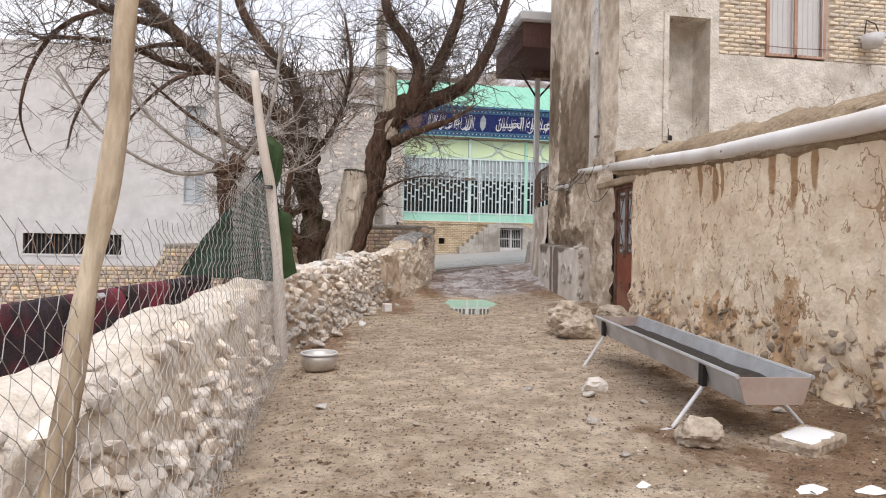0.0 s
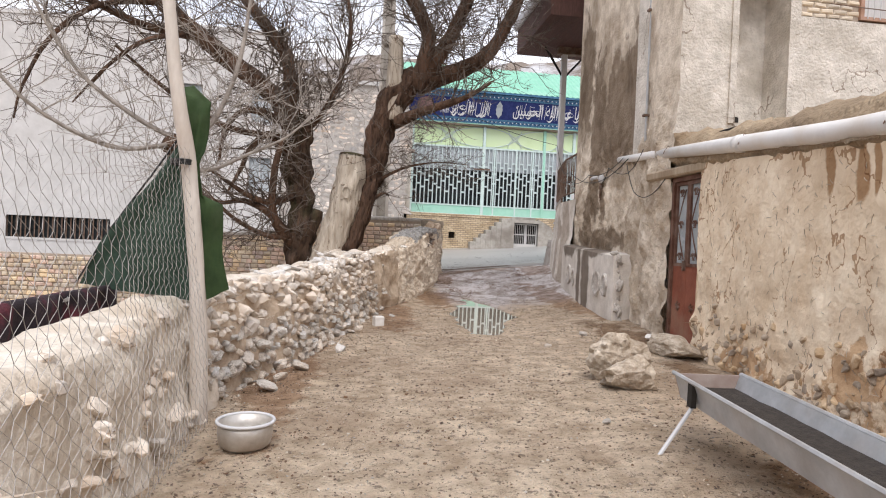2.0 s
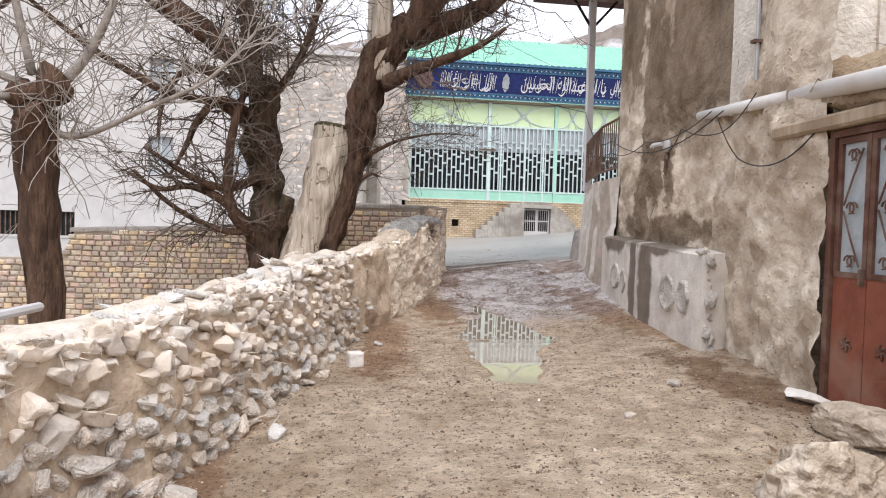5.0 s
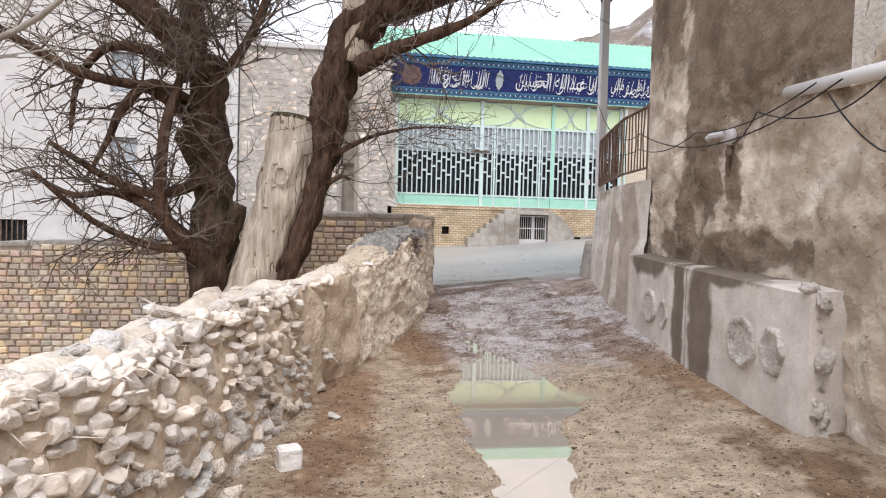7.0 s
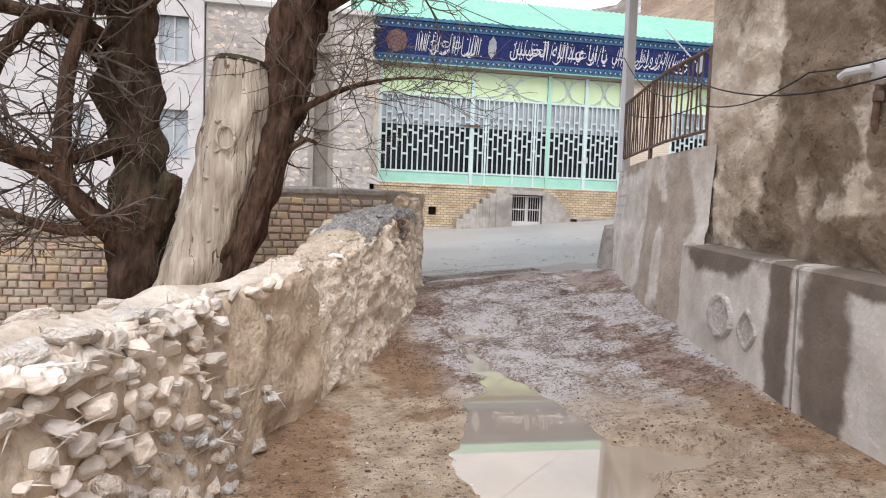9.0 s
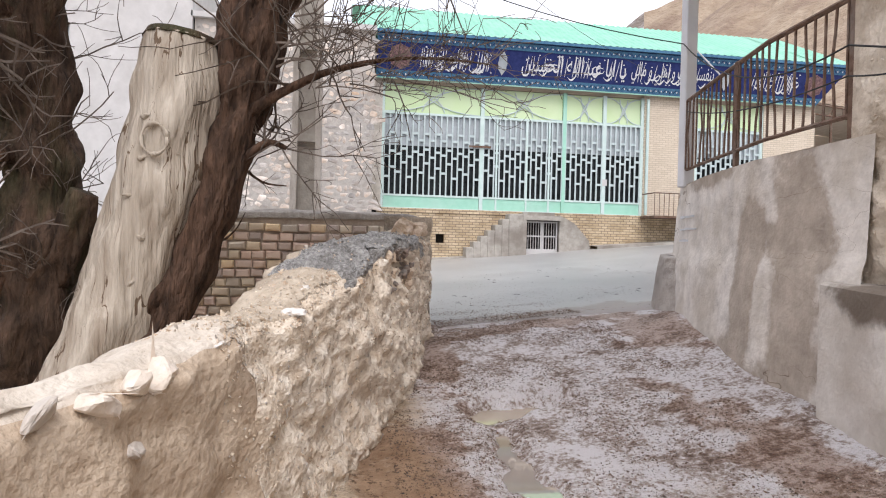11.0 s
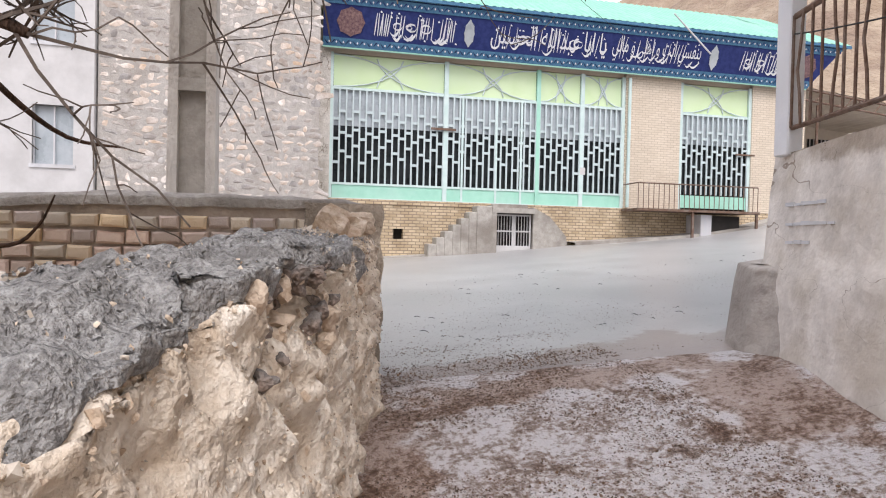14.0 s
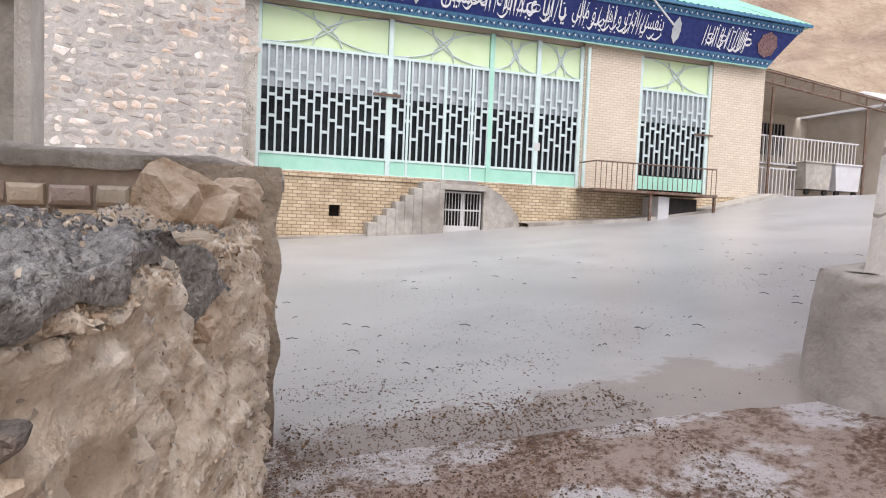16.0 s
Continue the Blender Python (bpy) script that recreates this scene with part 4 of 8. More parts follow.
def rim_pt(y, v):
    x, z = lerp_rows(MUDX, y)[0], lerp_rows(MUDTOP, y)[0]
    if y > 8.92:
        x, z = 3.86 + (y - 8.92) * 0.12, 2.58 + (y - 8.92) * 0.13
    prof = ((0.06, -0.06), (-0.03, 0.02), (-0.01, 0.14), (0.05, 0.28), (0.18, 0.38), (0.5, 0.42), (1.2, 0.46), (4.5, 0.6))
    i = min(int(v), len(prof) - 2)
    f = v - i
    dx = prof[i][0] * (1 - f) + prof[i + 1][0] * f
    dz = prof[i][1] * (1 - f) + prof[i + 1][1] * f
    p = Vector((x + dx, y, z + dz))
    n = 0.06 * noise.noise(p * 2.2) + 0.04 * noise.noise(p * 7) + 0.02 * noise.noise(p * 16)
    return (p.x + n * (1 if v < 5 else 0), y, p.z + n * (1.2 if 1 < v else 0.2))


sheet(bm, rim_pt, span(-6, 10.88, 0.07), axis(((0, 5, 0.25), (5, 7, 1))))
rim = part("roof_edge", bm, mat("straw_mud_roof", (0.30, 0.22, 0.14), (0.44, 0.34, 0.23), 6.0, (0.20, 0.14, 0.09), 1.5, 0.7, 0.95, 1.0, 22, dist=0.05), smooth=True)
tagged(rim, "eroded brown straw-mud roof edge", "roof", kind="structure")

# drainpipe slung along the roof edge
pipe = thing("drainpipe", "long white plastic drainpipe slung under the mud roof", "pipe")
pp = [(4.26, 12.1, 3.05), (3.98, 10.2, 2.86), (3.72, 8.2, 2.66), (3.5, 6.4, 2.48), (3.25, 4.2, 2.34), (2.95, 1.0, 2.24), (2.7, -3, 2.2)]
bm = bmesh.new()
tube(bm, pp[:2], [0.05, 0.06], 14)
part("spout", bm, M_PVC, pipe, smooth=True)
bm = bmesh.new()
tube(bm, [tuple(Vector(pp[1]) * 0.97 + Vector(pp[2]) * 0.03)] + pp[2:], [0.066, 0.078, 0.08, 0.082, 0.082, 0.082], 14)
part("main_pipe", bm, M_PVC, pipe, smooth=True)
bm = bmesh.new()
for a, b in ((pp[2], pp[3]),):
    d = (Vector(b) - Vector(a)).normalized()
    tube(bm, [Vector(a) + d * 0.2, Vector(a) + d * 0.32], 0.088, 14)
part("collar", bm, M_PVC, pipe, smooth=True)
for k in range(3):
    bm = bmesh.new()
    p = Vector(pp[k + 1]) * 0.8 + Vector(pp[k + 2]) * 0.2
    tube(bm, [p + Vector((-0.09, 0, -0.02)), p + Vector((-0.02, 0.01, 0.09)), p + Vector((0.09, 0.03, 0.02)), p + Vector((0.2, 0.02, 0.12))], 0.005, 5)
    part("tie_wire", bm, M_RUST, pipe)

# ---- double metal door ----
door = thing("door_1", "closed red-brown metal double door with scrolled grilles", "door", kind="structure", at=(3.97, 8.95, 0.43))
DW, DH = 0.72, 2.05


def add_box(name, dims, material, parent, label="", bevel=0.0):
    bm = bmesh.new()
    box(bm, *dims, bevel=bevel)
    return part(name, bm, material, parent, label)


M_DOORFRAME = mat("dark_brown_door_frame", (0.10, 0.045, 0.03), (0.16, 0.08, 0.055), 6.0, (0.25, 0.19, 0.15), 3.0, 0.5, 0.6, 0.2, 40)
bm = bmesh.new()
box(bm, -0.05, 0, 0, 0.03, 0.05, DH)
box(bm, -0.05, DW - 0.05, 0, 0.03, DW, DH)
box(bm, -0.05, 0.05, DH - 0.05, 0.03, DW - 0.05, DH)
part("door_frame", bm, M_DOORFRAME, door)
for k in range(2):
    y0 = 0.054 + k * 0.308
    leaf = add_box("leaf", (-0.02, y0, 0.01, 0.02, y0 + 0.302, 0.98), M_DOOR, door)
    bm = bmesh.new()
    for yy in (y0, y0 + 0.262):
        box(bm, -0.026, yy, 0.98, 0.02, yy + 0.04, DH - 0.055)
    box(bm, -0.026, y0 + 0.04, 0.98, 0.02, y0 + 0.262, 1.02)
    box(bm, -0.026, y0 + 0.04, DH - 0.10, 0.02, y0 + 0.262, DH - 0.055)
    part("stile", bm, M_DOORFRAME, leaf)
    add_box("pane", (0.0, y0 + 0.04, 1.02, 0.012, y0 + 0.262, DH - 0.10), M_FROSTSKY, leaf, "dusty grey frosted pane")
    bm = bmesh.new()
    cy = y0 + 0.151
    for z0, z1, sgn in ((1.06, 1.46, 1), (1.5, 1.9, -1)):
        tube(bm, [(-0.022, cy - 0.08 * sgn, z0), (-0.026, cy, (z0 + z1) / 2), (-0.022, cy + 0.08 * sgn, z1)], 0.007, 6)
    for cz in (1.1, 1.48, 1.86):
        for s in (-1, 1):
            tube(bm, [(-0.026, cy + s * (0.015 + 0.035 * math.cos(a * 0.7)), cz + 0.04 * math.sin(a * 0.7)) for a in range(8)], 0.007, 5)
    part("grille", bm, M_DOORFRAME, leaf, "scrolled iron grille")
    bm = bmesh.new()
    for a in range(6):
        t = a * math.pi / 3
        tube(bm, [(-0.024, cy, 0.5), (-0.028, cy + 0.03 * math.cos(t), 0.5 + 0.03 * math.sin(t)), (-0.024, cy + 0.055 * math.cos(t + 0.4), 0.5 + 0.055 * math.sin(t + 0.4))], 0.008, 5)
    part("rosette", bm, M_DOORFRAME, leaf)
add_box("door_handle", (-0.06, 0.375, 0.93, -0.02, 0.395, 1.05), M_RUST, door)
lintel = thing("lintel", "weathered wooden lintel beams over the metal door", "beam", kind="structure")
bm = bmesh.new()
box(bm, 3.84, 8.8, 2.49, 4.0, 10.25, 2.60, bevel=0.02)
part("beam", bm, M_WOOD, lintel)
bm = bmesh.new()
box(bm, 4.003, 8.85, 2.50, 4.25, 10.2, 2.62, bevel=0.02)
part("beam", bm, mat("old_dark_timber", (0.08, 0.05, 0.035), (0.15, 0.10, 0.07), 9.0, rough=0.9, stretch=(1, 0.1, 1)), lintel)
add_box("wall_door_back", (4.05, 8.5, 0.0, 4.3, 9.72, 2.95), M_DARK, None)["kind"] = "structure"

# ---- the tall house: rough lower wall ----
SIDE = ((9.68, 3.95), (10.3, 4.0), (10.9, 4.12), (12.1, 4.34), (13.3, 4.42), (15.15, 4.62), (15.3, 4.66))


def side_pt(y, z):
    x = lerp_rows(SIDE, y)[0]
    p = Vector((x, y, z))
    bulge = 0.05 * math.sin(max(0, min(1, (z - 1.5) / 1.6)) * math.pi)
    amp = 1 - 0.6 * smooth01(3.0, 3.6, z)
    d = amp * (0.08 * noise.noise(p * 1.3) + 0.06 * noise.noise(p * 3.7) + 0.035 * noise.noise(p * 10) + 0.018 * noise.noise(p * 24)) + bulge
    if y > 14.9:
        d *= max(0.0, (15.3 - y) / 0.4)
    return (x - d, y, z)


bm = bmesh.new()
sheet(bm, side_pt, axis(((9.68, 15.3, 0.035),)), axis(((0.1, 3.6, 0.035), (3.6, 9.6, 0.3))))
side_wall = part("wall_house_side", bm, M_SIDE, smooth=True)
tagged(side_wall, "tall house wall of bulging rain-stained cement", "wall", kind="structure")
bm = bmesh.new()
sheet(bm, lambda x, z: (x, 15.3, z), (4.66, 14), (0.1, 9.6))
sheet(bm, lambda x, z: (3.94 + x, 9.68, z), (0, 0.5), (0.1, 2.8))
part("back", bm, M_STAINED, side_wall)

# flat roof closing the tall house
house_roof = add_box("roof_house", (4.2, 10.95, 9.5, 14, 15.35, 9.66), M_CEMENT, None)
tagged(house_roof, "plain flat cement roof of the tall house", "roof", kind="structure")
house_far = add_box("wall_house_far", (13.8, 10.95, 0.1, 14, 15.3, 9.5), M_CEMENT, None)
tagged(house_far, "plain cement far wall of the tall house", "wall", kind="structure")
# upper front with its openings
front = thing("wall_house_front", "pale cement front of the tall house", "wall", kind="structure")
FY = 10.9


def front_piece(x0, z0, x1, z1, material=None):
    bm = bmesh.new()

    def f(x, z):
        p = Vector((x, FY, z))
        return (x, FY - 0.012 * noise.noise(p * 2) - 0.006 * noise.noise(p * 9), z)

    sheet(bm, f, span(x0, x1, 0.08), span(z0, z1, 0.08))
    return part("plaster", bm, material or M_PLASTER, front, smooth=True)


front_piece(4.12, 2.3, 5.46, 9.5)
front_piece(5.46, 2.3, 6.27, 3.52)
front_piece(5.46, 5.80, 6.27, 9.5)
front_piece(6.27, 2.3, 14, 5.17)
front_piece(6.27, 5.17, 6.46, 9.5)
front_piece(6.46, 6.9, 14, 9.5)
bm = bmesh.new()
sheet(bm, lambda y, z: (4.12 + 0.01 * noise.noise(Vector((0, y * 4, z * 4))), y, z), (10.9, 11.3), span(2.9, 9.5, 0.3))
part("corner", bm, M_PLASTER, front)
# bare doorway above the roof, with its recess
bm = bmesh.new()
box(bm, 5.36, FY - 0.03, 3.50, 5.46, FY + 0.1, 5.88)
box(bm, 6.27, FY - 0.03, 3.50, 6.36, FY + 0.1, 5.88)
box(bm, 5.46, FY - 0.03, 5.80, 6.27, FY + 0.1, 5.88)
part("surround", bm, M_PLASTER, front)
bm = bmesh.new()
sheet(bm, lambda y, z: (5.464, y, z), (FY, FY + 0.55), (3.5, 5.8))
sheet(bm, lambda y, z: (6.266, y, z), (FY, FY + 0.55), (3.5, 5.8))
sheet(bm, lambda x, z: (x, FY + 0.55, z), (5.46, 6.27), (3.5, 5.8))
sheet(bm, lambda x, y: (x, y, 5.796), (5.464, 6.266), (FY, FY + 0.55))
sheet(bm, lambda x, y: (x, y, 3.52), (5.46, 6.27), (FY, FY + 0.55))
part("recess", bm, M_PLASTER, front, "grey unplastered recess of an empty doorway")
bm = bmesh.new()
box(bm, 5.5, FY + 0.2, 3.52, 5.68, FY + 0.4, 3.66, bevel=0.02)
tube(bm, [(5.6, FY + 0.3, 3.66), (5.6, FY + 0.3, 3.8)], 0.05, 8)
bucket = part("tin_can", bm, M_DARK)
tagged(bucket, "small dark tin standing in an empty doorway", "can")
# buff brick band with its window
add_box("brick_backing", (6.46, FY + 0.03, 5.17, 7.42, FY + 0.2, 6.9), M_MORTAR, front)
add_box("brick_backing", (8.66, FY + 0.03, 5.17, 14, FY + 0.2, 6.9), M_MORTAR, front)
up_bricks = [brick_mesh(0.205, 0.062, 60 + k, M_BRICKS[2], 0.03) for k in range(6)]
r2 = random.Random(3)
rest = []
for row in range(21):
    z = 5.21 + row * 0.079
    x = 6.56 + (row % 2) * 0.11
    while x < 11.4:
        if not 7.33 < x < 8.77:
            m = pose(x, FY + 0.03 + r2.uniform(0, 0.01), z, 0, r2.uniform(-1, 1), 0)
            if x < 10.4 and row < 14:
                piece("brick", r2.choice(up_bricks), front, m)
            else:
                rest.append((r2.choice(up_bricks), m))
        x += 0.219
joined("brickwork", rest, M_BRICKS[2], front)
window = thing("window_1", "barred window with white net curtains and a rusty frame", "window", kind="structure")
add_box("curtain", (7.46, FY + 0.10, 5.24, 8.64, FY + 0.12, 6.86), M_CURTAIN, window)
bm = bmesh.new()
for x in (7.42, 8.0, 8.6):
    box(bm, x, FY - 0.02, 5.2, x + 0.06, FY + 0.05, 6.88)
box(bm, 7.48, FY - 0.02, 5.2, 8.6, FY + 0.05, 5.25)
part("window_frame", bm, mat("rust_pink_frame", (0.42, 0.25, 0.18), (0.55, 0.38, 0.30), 8.0, (0.34, 0.16, 0.09), 2.0, 0.6, 0.7, 0.2, 40), window)
for k in range(11):
    bm = bmesh.new()
    tube(bm, [(7.53 + k * 0.105, FY - 0.03, 5.22), (7.53 + k * 0.105, FY - 0.03, 6.86)], 0.008, 6)
    part("bar", bm, M_GREYPAINT, window)
bm = bmesh.new()
tube(bm, [(6.9, FY - 0.04, 5.38), (7.9, FY - 0.045, 5.36), (8.75, FY - 0.04, 5.38)], 0.008, 5)
part("cross_bar", bm, M_RUST, window)
bm = bmesh.new()
bmesh.ops.create_cone(bm, cap_ends=True, segments=14, radius1=0.16, radius2=0.2, depth=0.22, matrix=pose(9.5, FY - 0.2, 5.55))
planter = part("bucket", bm, M_GREYPAINT, smooth=True)
tagged(planter, "white plastic bucket hung on the brick wall", "bucket")
bm = bmesh.new()
tube(bm, [(9.32, FY - 0.2, 5.62), (9.4, FY - 0.15, 5.9), (9.5, FY - 0.05, 6.0), (9.6, FY - 0.15, 5.9), (9.68, FY - 0.2, 5.62)], 0.012, 5)
part("handle", bm, M_DARK, planter)
# thin pipe down the corner and loose cables
conduit = thing("conduit", "thin grey pipe down the house corner", "pipe")
bm = bmesh.new()
tube(bm, [(4.1, 10.86, 3.15), (4.1, 10.87, 5), (4.08, 10.87, 9.4)], 0.018, 7)
part("riser", bm, M_GALV, conduit)
for z in (3.5, 5.0, 6.5):
    add_box("bracket", (4.05, 10.83, z, 4.16, 10.9, z + 0.03), M_RUST, conduit)


def cable(pts, sag, r=0.006, label="black cable slung along the house wall"):
    a, out = [Vector(p) for p in pts], []
    for p, q in zip(a, a[1:]):
        for k in range(12):
            f = k / 12
            out.append(p.lerp(q, f) - Vector((0, 0, sag * 4 * f * (1 - f))))
    out.append(a[-1])
    bm = bmesh.new()
    tube(bm, out, r, 5)
    return tagged(part("cable", bm, M_CABLE, smooth=True), label, "cable")


cable([(4.5, 10.84, 9.0), (4.35, 10.84, 5.0), (4.18, 10.84, 3.2)], 0.0, 0.007)
cable([(4.0, 10.7, 3.0), (4.1, 11.4, 2.75), (4.2, 12.4, 2.95), (4.28, 12.85, 2.75)], 0.05)
cable([(3.88, 9.75, 2.52), (3.86, 10.2, 2.3), (3.98, 10.9, 2.42), (4.12, 11.5, 2.9)], 0.04)
cable([(4.1, 11.6, 3.0), (4.28, 13.5, 2.95), (4.45, 15.1, 3.0), (5.25, 18.4, 3.5)], 0.1)
cable([(4.05, 11.3, 2.95), (4.45, 15.1, 3.2), (5.2, 18.4, 4.3), (0.7, 21.0, 6.8)], 0.3, 0.007, "black cable sagging from the pole to the house")
cable([(0.7, 21.0, 8.6), (-4.0, 14.0, 6.8), (-12, 4, 7.5)], 0.5, 0.012, "black power line running off the pole")
cable([(0.7, 21.0, 8.2), (14, 34, 8.4)], 0.6, 0.006, "black power line running off the pole")

# gas valve
valve = thing("gas_regulator", "small white gas regulator on a rusty pipe stub", "valve", at=(0.16, 0, 0))
bm = bmesh.new()
bmesh.ops.create_uvsphere(bm, u_segments=14, v_segments=8, radius=0.085, matrix=pose(4.12, 12.9, 2.82, 0, 90, 0) @ Matrix.Diagonal((1, 1, 0.55, 1)))
part("dome", bm, M_GREYPAINT, valve, smooth=True)
bm = bmesh.new()
tube(bm, [(4.06, 12.9, 2.84), (4.02, 13.05, 2.84), (4.02, 13.1, 2.82)], 0.03, 8)
part("nozzle", bm, M_GREYPAINT, valve)
bm = bmesh.new()
tube(bm, [(4.12, 12.9, 2.8), (4.12, 12.92, 2.5), (4.22, 12.95, 2.35)], 0.022, 8)
tube(bm, [(4.12, 12.9, 2.7), (4.12, 12.9, 2.64)], 0.035, 6)
part("pipe_stub", bm, M_RUST, valve)

# ---- low concrete plinth of the house ----
PL = ((11.35, 3.92), (13.28, 4.12), (15.25, 4.42))


def plinth_block(y0, y1, material, name, proud=0.0, z_lo=None, z_hi=None):
    bm = bmesh.new()

    def f(y, v):
        x = lerp_rows(PL, y)[0] - proud
        top = 1.50 + (y - 11.35) * 0.04
        prof = ((0, 0.2), (0, top - 0.02), (0.03, top), (0.36, top + 0.02))
        dx, z = prof[v]
        n = 0.012 * noise.noise(Vector((y * 3, z * 3, 1)))
        return (x + dx + n, y, z)

    sheet(bm, f, span(y0, y1, 0.1), (0, 1, 2, 3))
    for y in (y0, y1):
        x = lerp_rows(PL, y)[0] - proud
        top = 1.50 + (y - 11.35) * 0.04
        vs = [bm.verts.new(p) for p in ((x, y, 0.2), (x, y, top - 0.02), (x + 0.03, y, top), (x + 0.36, y, top + 0.02), (x + 0.36, y, 0.2))]
        bm.faces.new(vs)
    return part(name, bm, material, plinth)


plinth = thing("plinth", "low plinth of pale cement panels with dark rain streaks", "plinth", kind="structure")
plinth_block(11.35, 13.27, M_PLINTH, "panel")
plinth_block(13.30, 15.25, M_PLINTH, "panel")


# rough medallions worked in the cement: middle, half sizes, corners
M_RELIEF = mat("rough_relief_cement", (0.44, 0.40, 0.36), (0.74, 0.69, 0.63), 9.0, (0.30, 0.26, 0.22), 2.5, 0.7, 0.95, 1.0, 30, dist=0.03)
for y, z, ry, rz, n in ((14.36, 1.06, 0.23, 0.20, 9), (13.9, 1.02, 0.16, 0.19, 4), (12.22, 1.02, 0.24, 0.23, 7), (11.77, 1.02, 0.16, 0.21, 6)):
    bm = bmesh.new()

    def boss(a, k, y=y, z=z, ry=ry, rz=rz, n=n):
        c = math.pi / n
        q = (math.cos(c) / math.cos((a + c) % (2 * c) - c)) ** 0.8 * (1 + 0.08 * noise.noise(Vector((math.cos(a), math.sin(a), y))))
        yy, zz = y + ry * q * k * math.cos(a + c), z + rz * q * k * math.sin(a + c)
        rise = -0.004 if k > 0.99 else (0.035 if k > 0.7 else 0.02)
        rise += 0.014 * noise.noise(Vector((yy * 9, zz * 9, 1))) if k < 0.99 else 0
        return (lerp_rows(PL, yy)[0] + 0.004 - rise, yy, zz)

    sheet(bm, boss, [2 * math.pi * a / 36 for a in range(37)], (0.02, 0.2, 0.4, 0.55, 0.68, 0.74, 0.86, 0.94, 1.0))
    part("relief", bm, M_RELIEF, plinth, smooth=True)
# crumbled cement where the panel breaks off against the rough wall
rp = random.Random(6)
for k in range(16):
    q = rp.uniform(0.07, 0.16)
    part("crumble", lumpy_rock(900 + k, (q * 0.8, q, q * rp.uniform(0.8, 1.6)), 0.9), M_RELIEF, plinth, smooth=True).location = (4.0 + rp.uniform(-0.03, 0.05), 11.36 + rp.uniform(-0.09, 0.07), 0.5 + k * 0.068)

# ---- terrace wall with railing ----
TW = ((15.0, 4.50), (15.25, 4.51), (16.3, 4.60), (18.62, 5.14))


def terr_pt(y, v):
    foot = lerp_rows(TW, y)[0]
    z = 0.4 + (2.62 - 0.4) * v
    yy = y - 0.03 * v * smooth01(18.0, 18.6, y)
    p = Vector((foot, yy, z))
    return (foot + (0.07 + 0.11 * smooth01(17.2, 18.6, y)) * v - 0.03 * smooth01(1.84, 1.76, z) - 0.02 * noise.noise(p * 1.5) - 0.008 * noise.noise(p * 8), yy, z)


bm = bmesh.new()
sheet(bm, terr_pt, span(15.0, 18.62, 0.08), span(0, 1, 0.04))
sheet(bm, lambda x, v: (5.14 + 0.18 * v + x, 18.62 - 0.03 * v, 0.4 + 2.22 * v), axis(((0, 3, 0.3), (3, 12, 3))), span(0, 1, 0.1))
sheet(bm, lambda x, y: (lerp_rows(TW, y)[0] + 0.07 + 0.11 * smooth01(17.2, 18.6, y) + x, min(y, 18.59), 2.62 + 0.01 * noise.noise(Vector((x * 3, y * 3, 0)))), axis(((0, 1, 0.1), (1, 9, 2))), span(15.2, 18.62, 0.1))
terrace = part("wall_terrace", bm, M_TERRACE, smooth=True)
tagged(terrace, "rough grey cement terrace wall with faded chalk writing", "wall", kind="structure")
# faded white writing
rw = random.Random(2)
for row, (z, n) in enumerate(((2.22, 5), (2.08, 6), (1.95, 3))):
    for k in range(n):
        y = 18.25 - k * 0.1 - row * 0.02
        p = terr_pt(y, (z - 0.4) / 2.22)
        bm = bmesh.new()
        w = rw.uniform(0.05, 0.08)
        box(bm, p[0] - 0.018, y - w / 2, z - 0.008, p[0] + 0.02, y + w / 2, z + rw.uniform(0.008, 0.02))
        part("chalk_mark", bm, M_GREYPAINT, terrace, "faded white chalk writing")
bm = bmesh.new()


def stub_pt(a, v):
    # low rounded block at the wall's foot
    prof = ((-0.06, 0.5), (0.0, 1.15), (0.05, 1.6), (0.08, 1.76), (0.3, 1.81))
    i = min(int(v), 3)
    f = v - i
    off, z = prof[i][0] * (1 - f) + prof[i + 1][0] * f, prof[i][1] * (1 - f) + prof[i + 1][1] * f
    path = ((5.10, 18.1), (5.03, 18.5), (5.11, 18.84), (5.48, 19.0), (7.2, 19.0))
    j = min(int(a), 3)
    g = a - j
    x, y = path[j][0] * (1 - g) + path[j + 1][0] * g, path[j][1] * (1 - g) + path[j + 1][1] * g
    c = Vector((6.2, 18.4))
    d = (c - Vector((x, y))).normalized()
    n = 0.03 * noise.noise(Vector((x * 4, y * 4, z * 4))) + 0.015 * noise.noise(Vector((x * 12, y * 12, z * 12)))
    return (x + d.x * off + n, y + d.y * off + n, z + n)


sheet(bm, stub_pt, span(0, 4, 0.1), span(0, 4, 0.12))
sheet(bm, lambda x, y: (x, y, 1.78 + 0.02 * noise.noise(Vector((x * 5, y * 5, 0)))), span(5.2, 7.2, 0.2), span(18.4, 18.85, 0.15))
stub = part("wall_stub", bm, mat("damp_worn_cement", (0.30, 0.265, 0.235), (0.56, 0.51, 0.455), 4.0, (0.18, 0.155, 0.135), 2.0, 0.8, 0.9, 0.6, 26, dist=0.02), smooth=True)
tagged(stub, "low worn cement block at the terrace corner", "block", kind="structure")

railing = thing("terrace_railing", "rusty brown iron railing with bent flat bars", "railing")


def rail_at(y):
    return lerp_rows(TW, y)[0] + 0.16


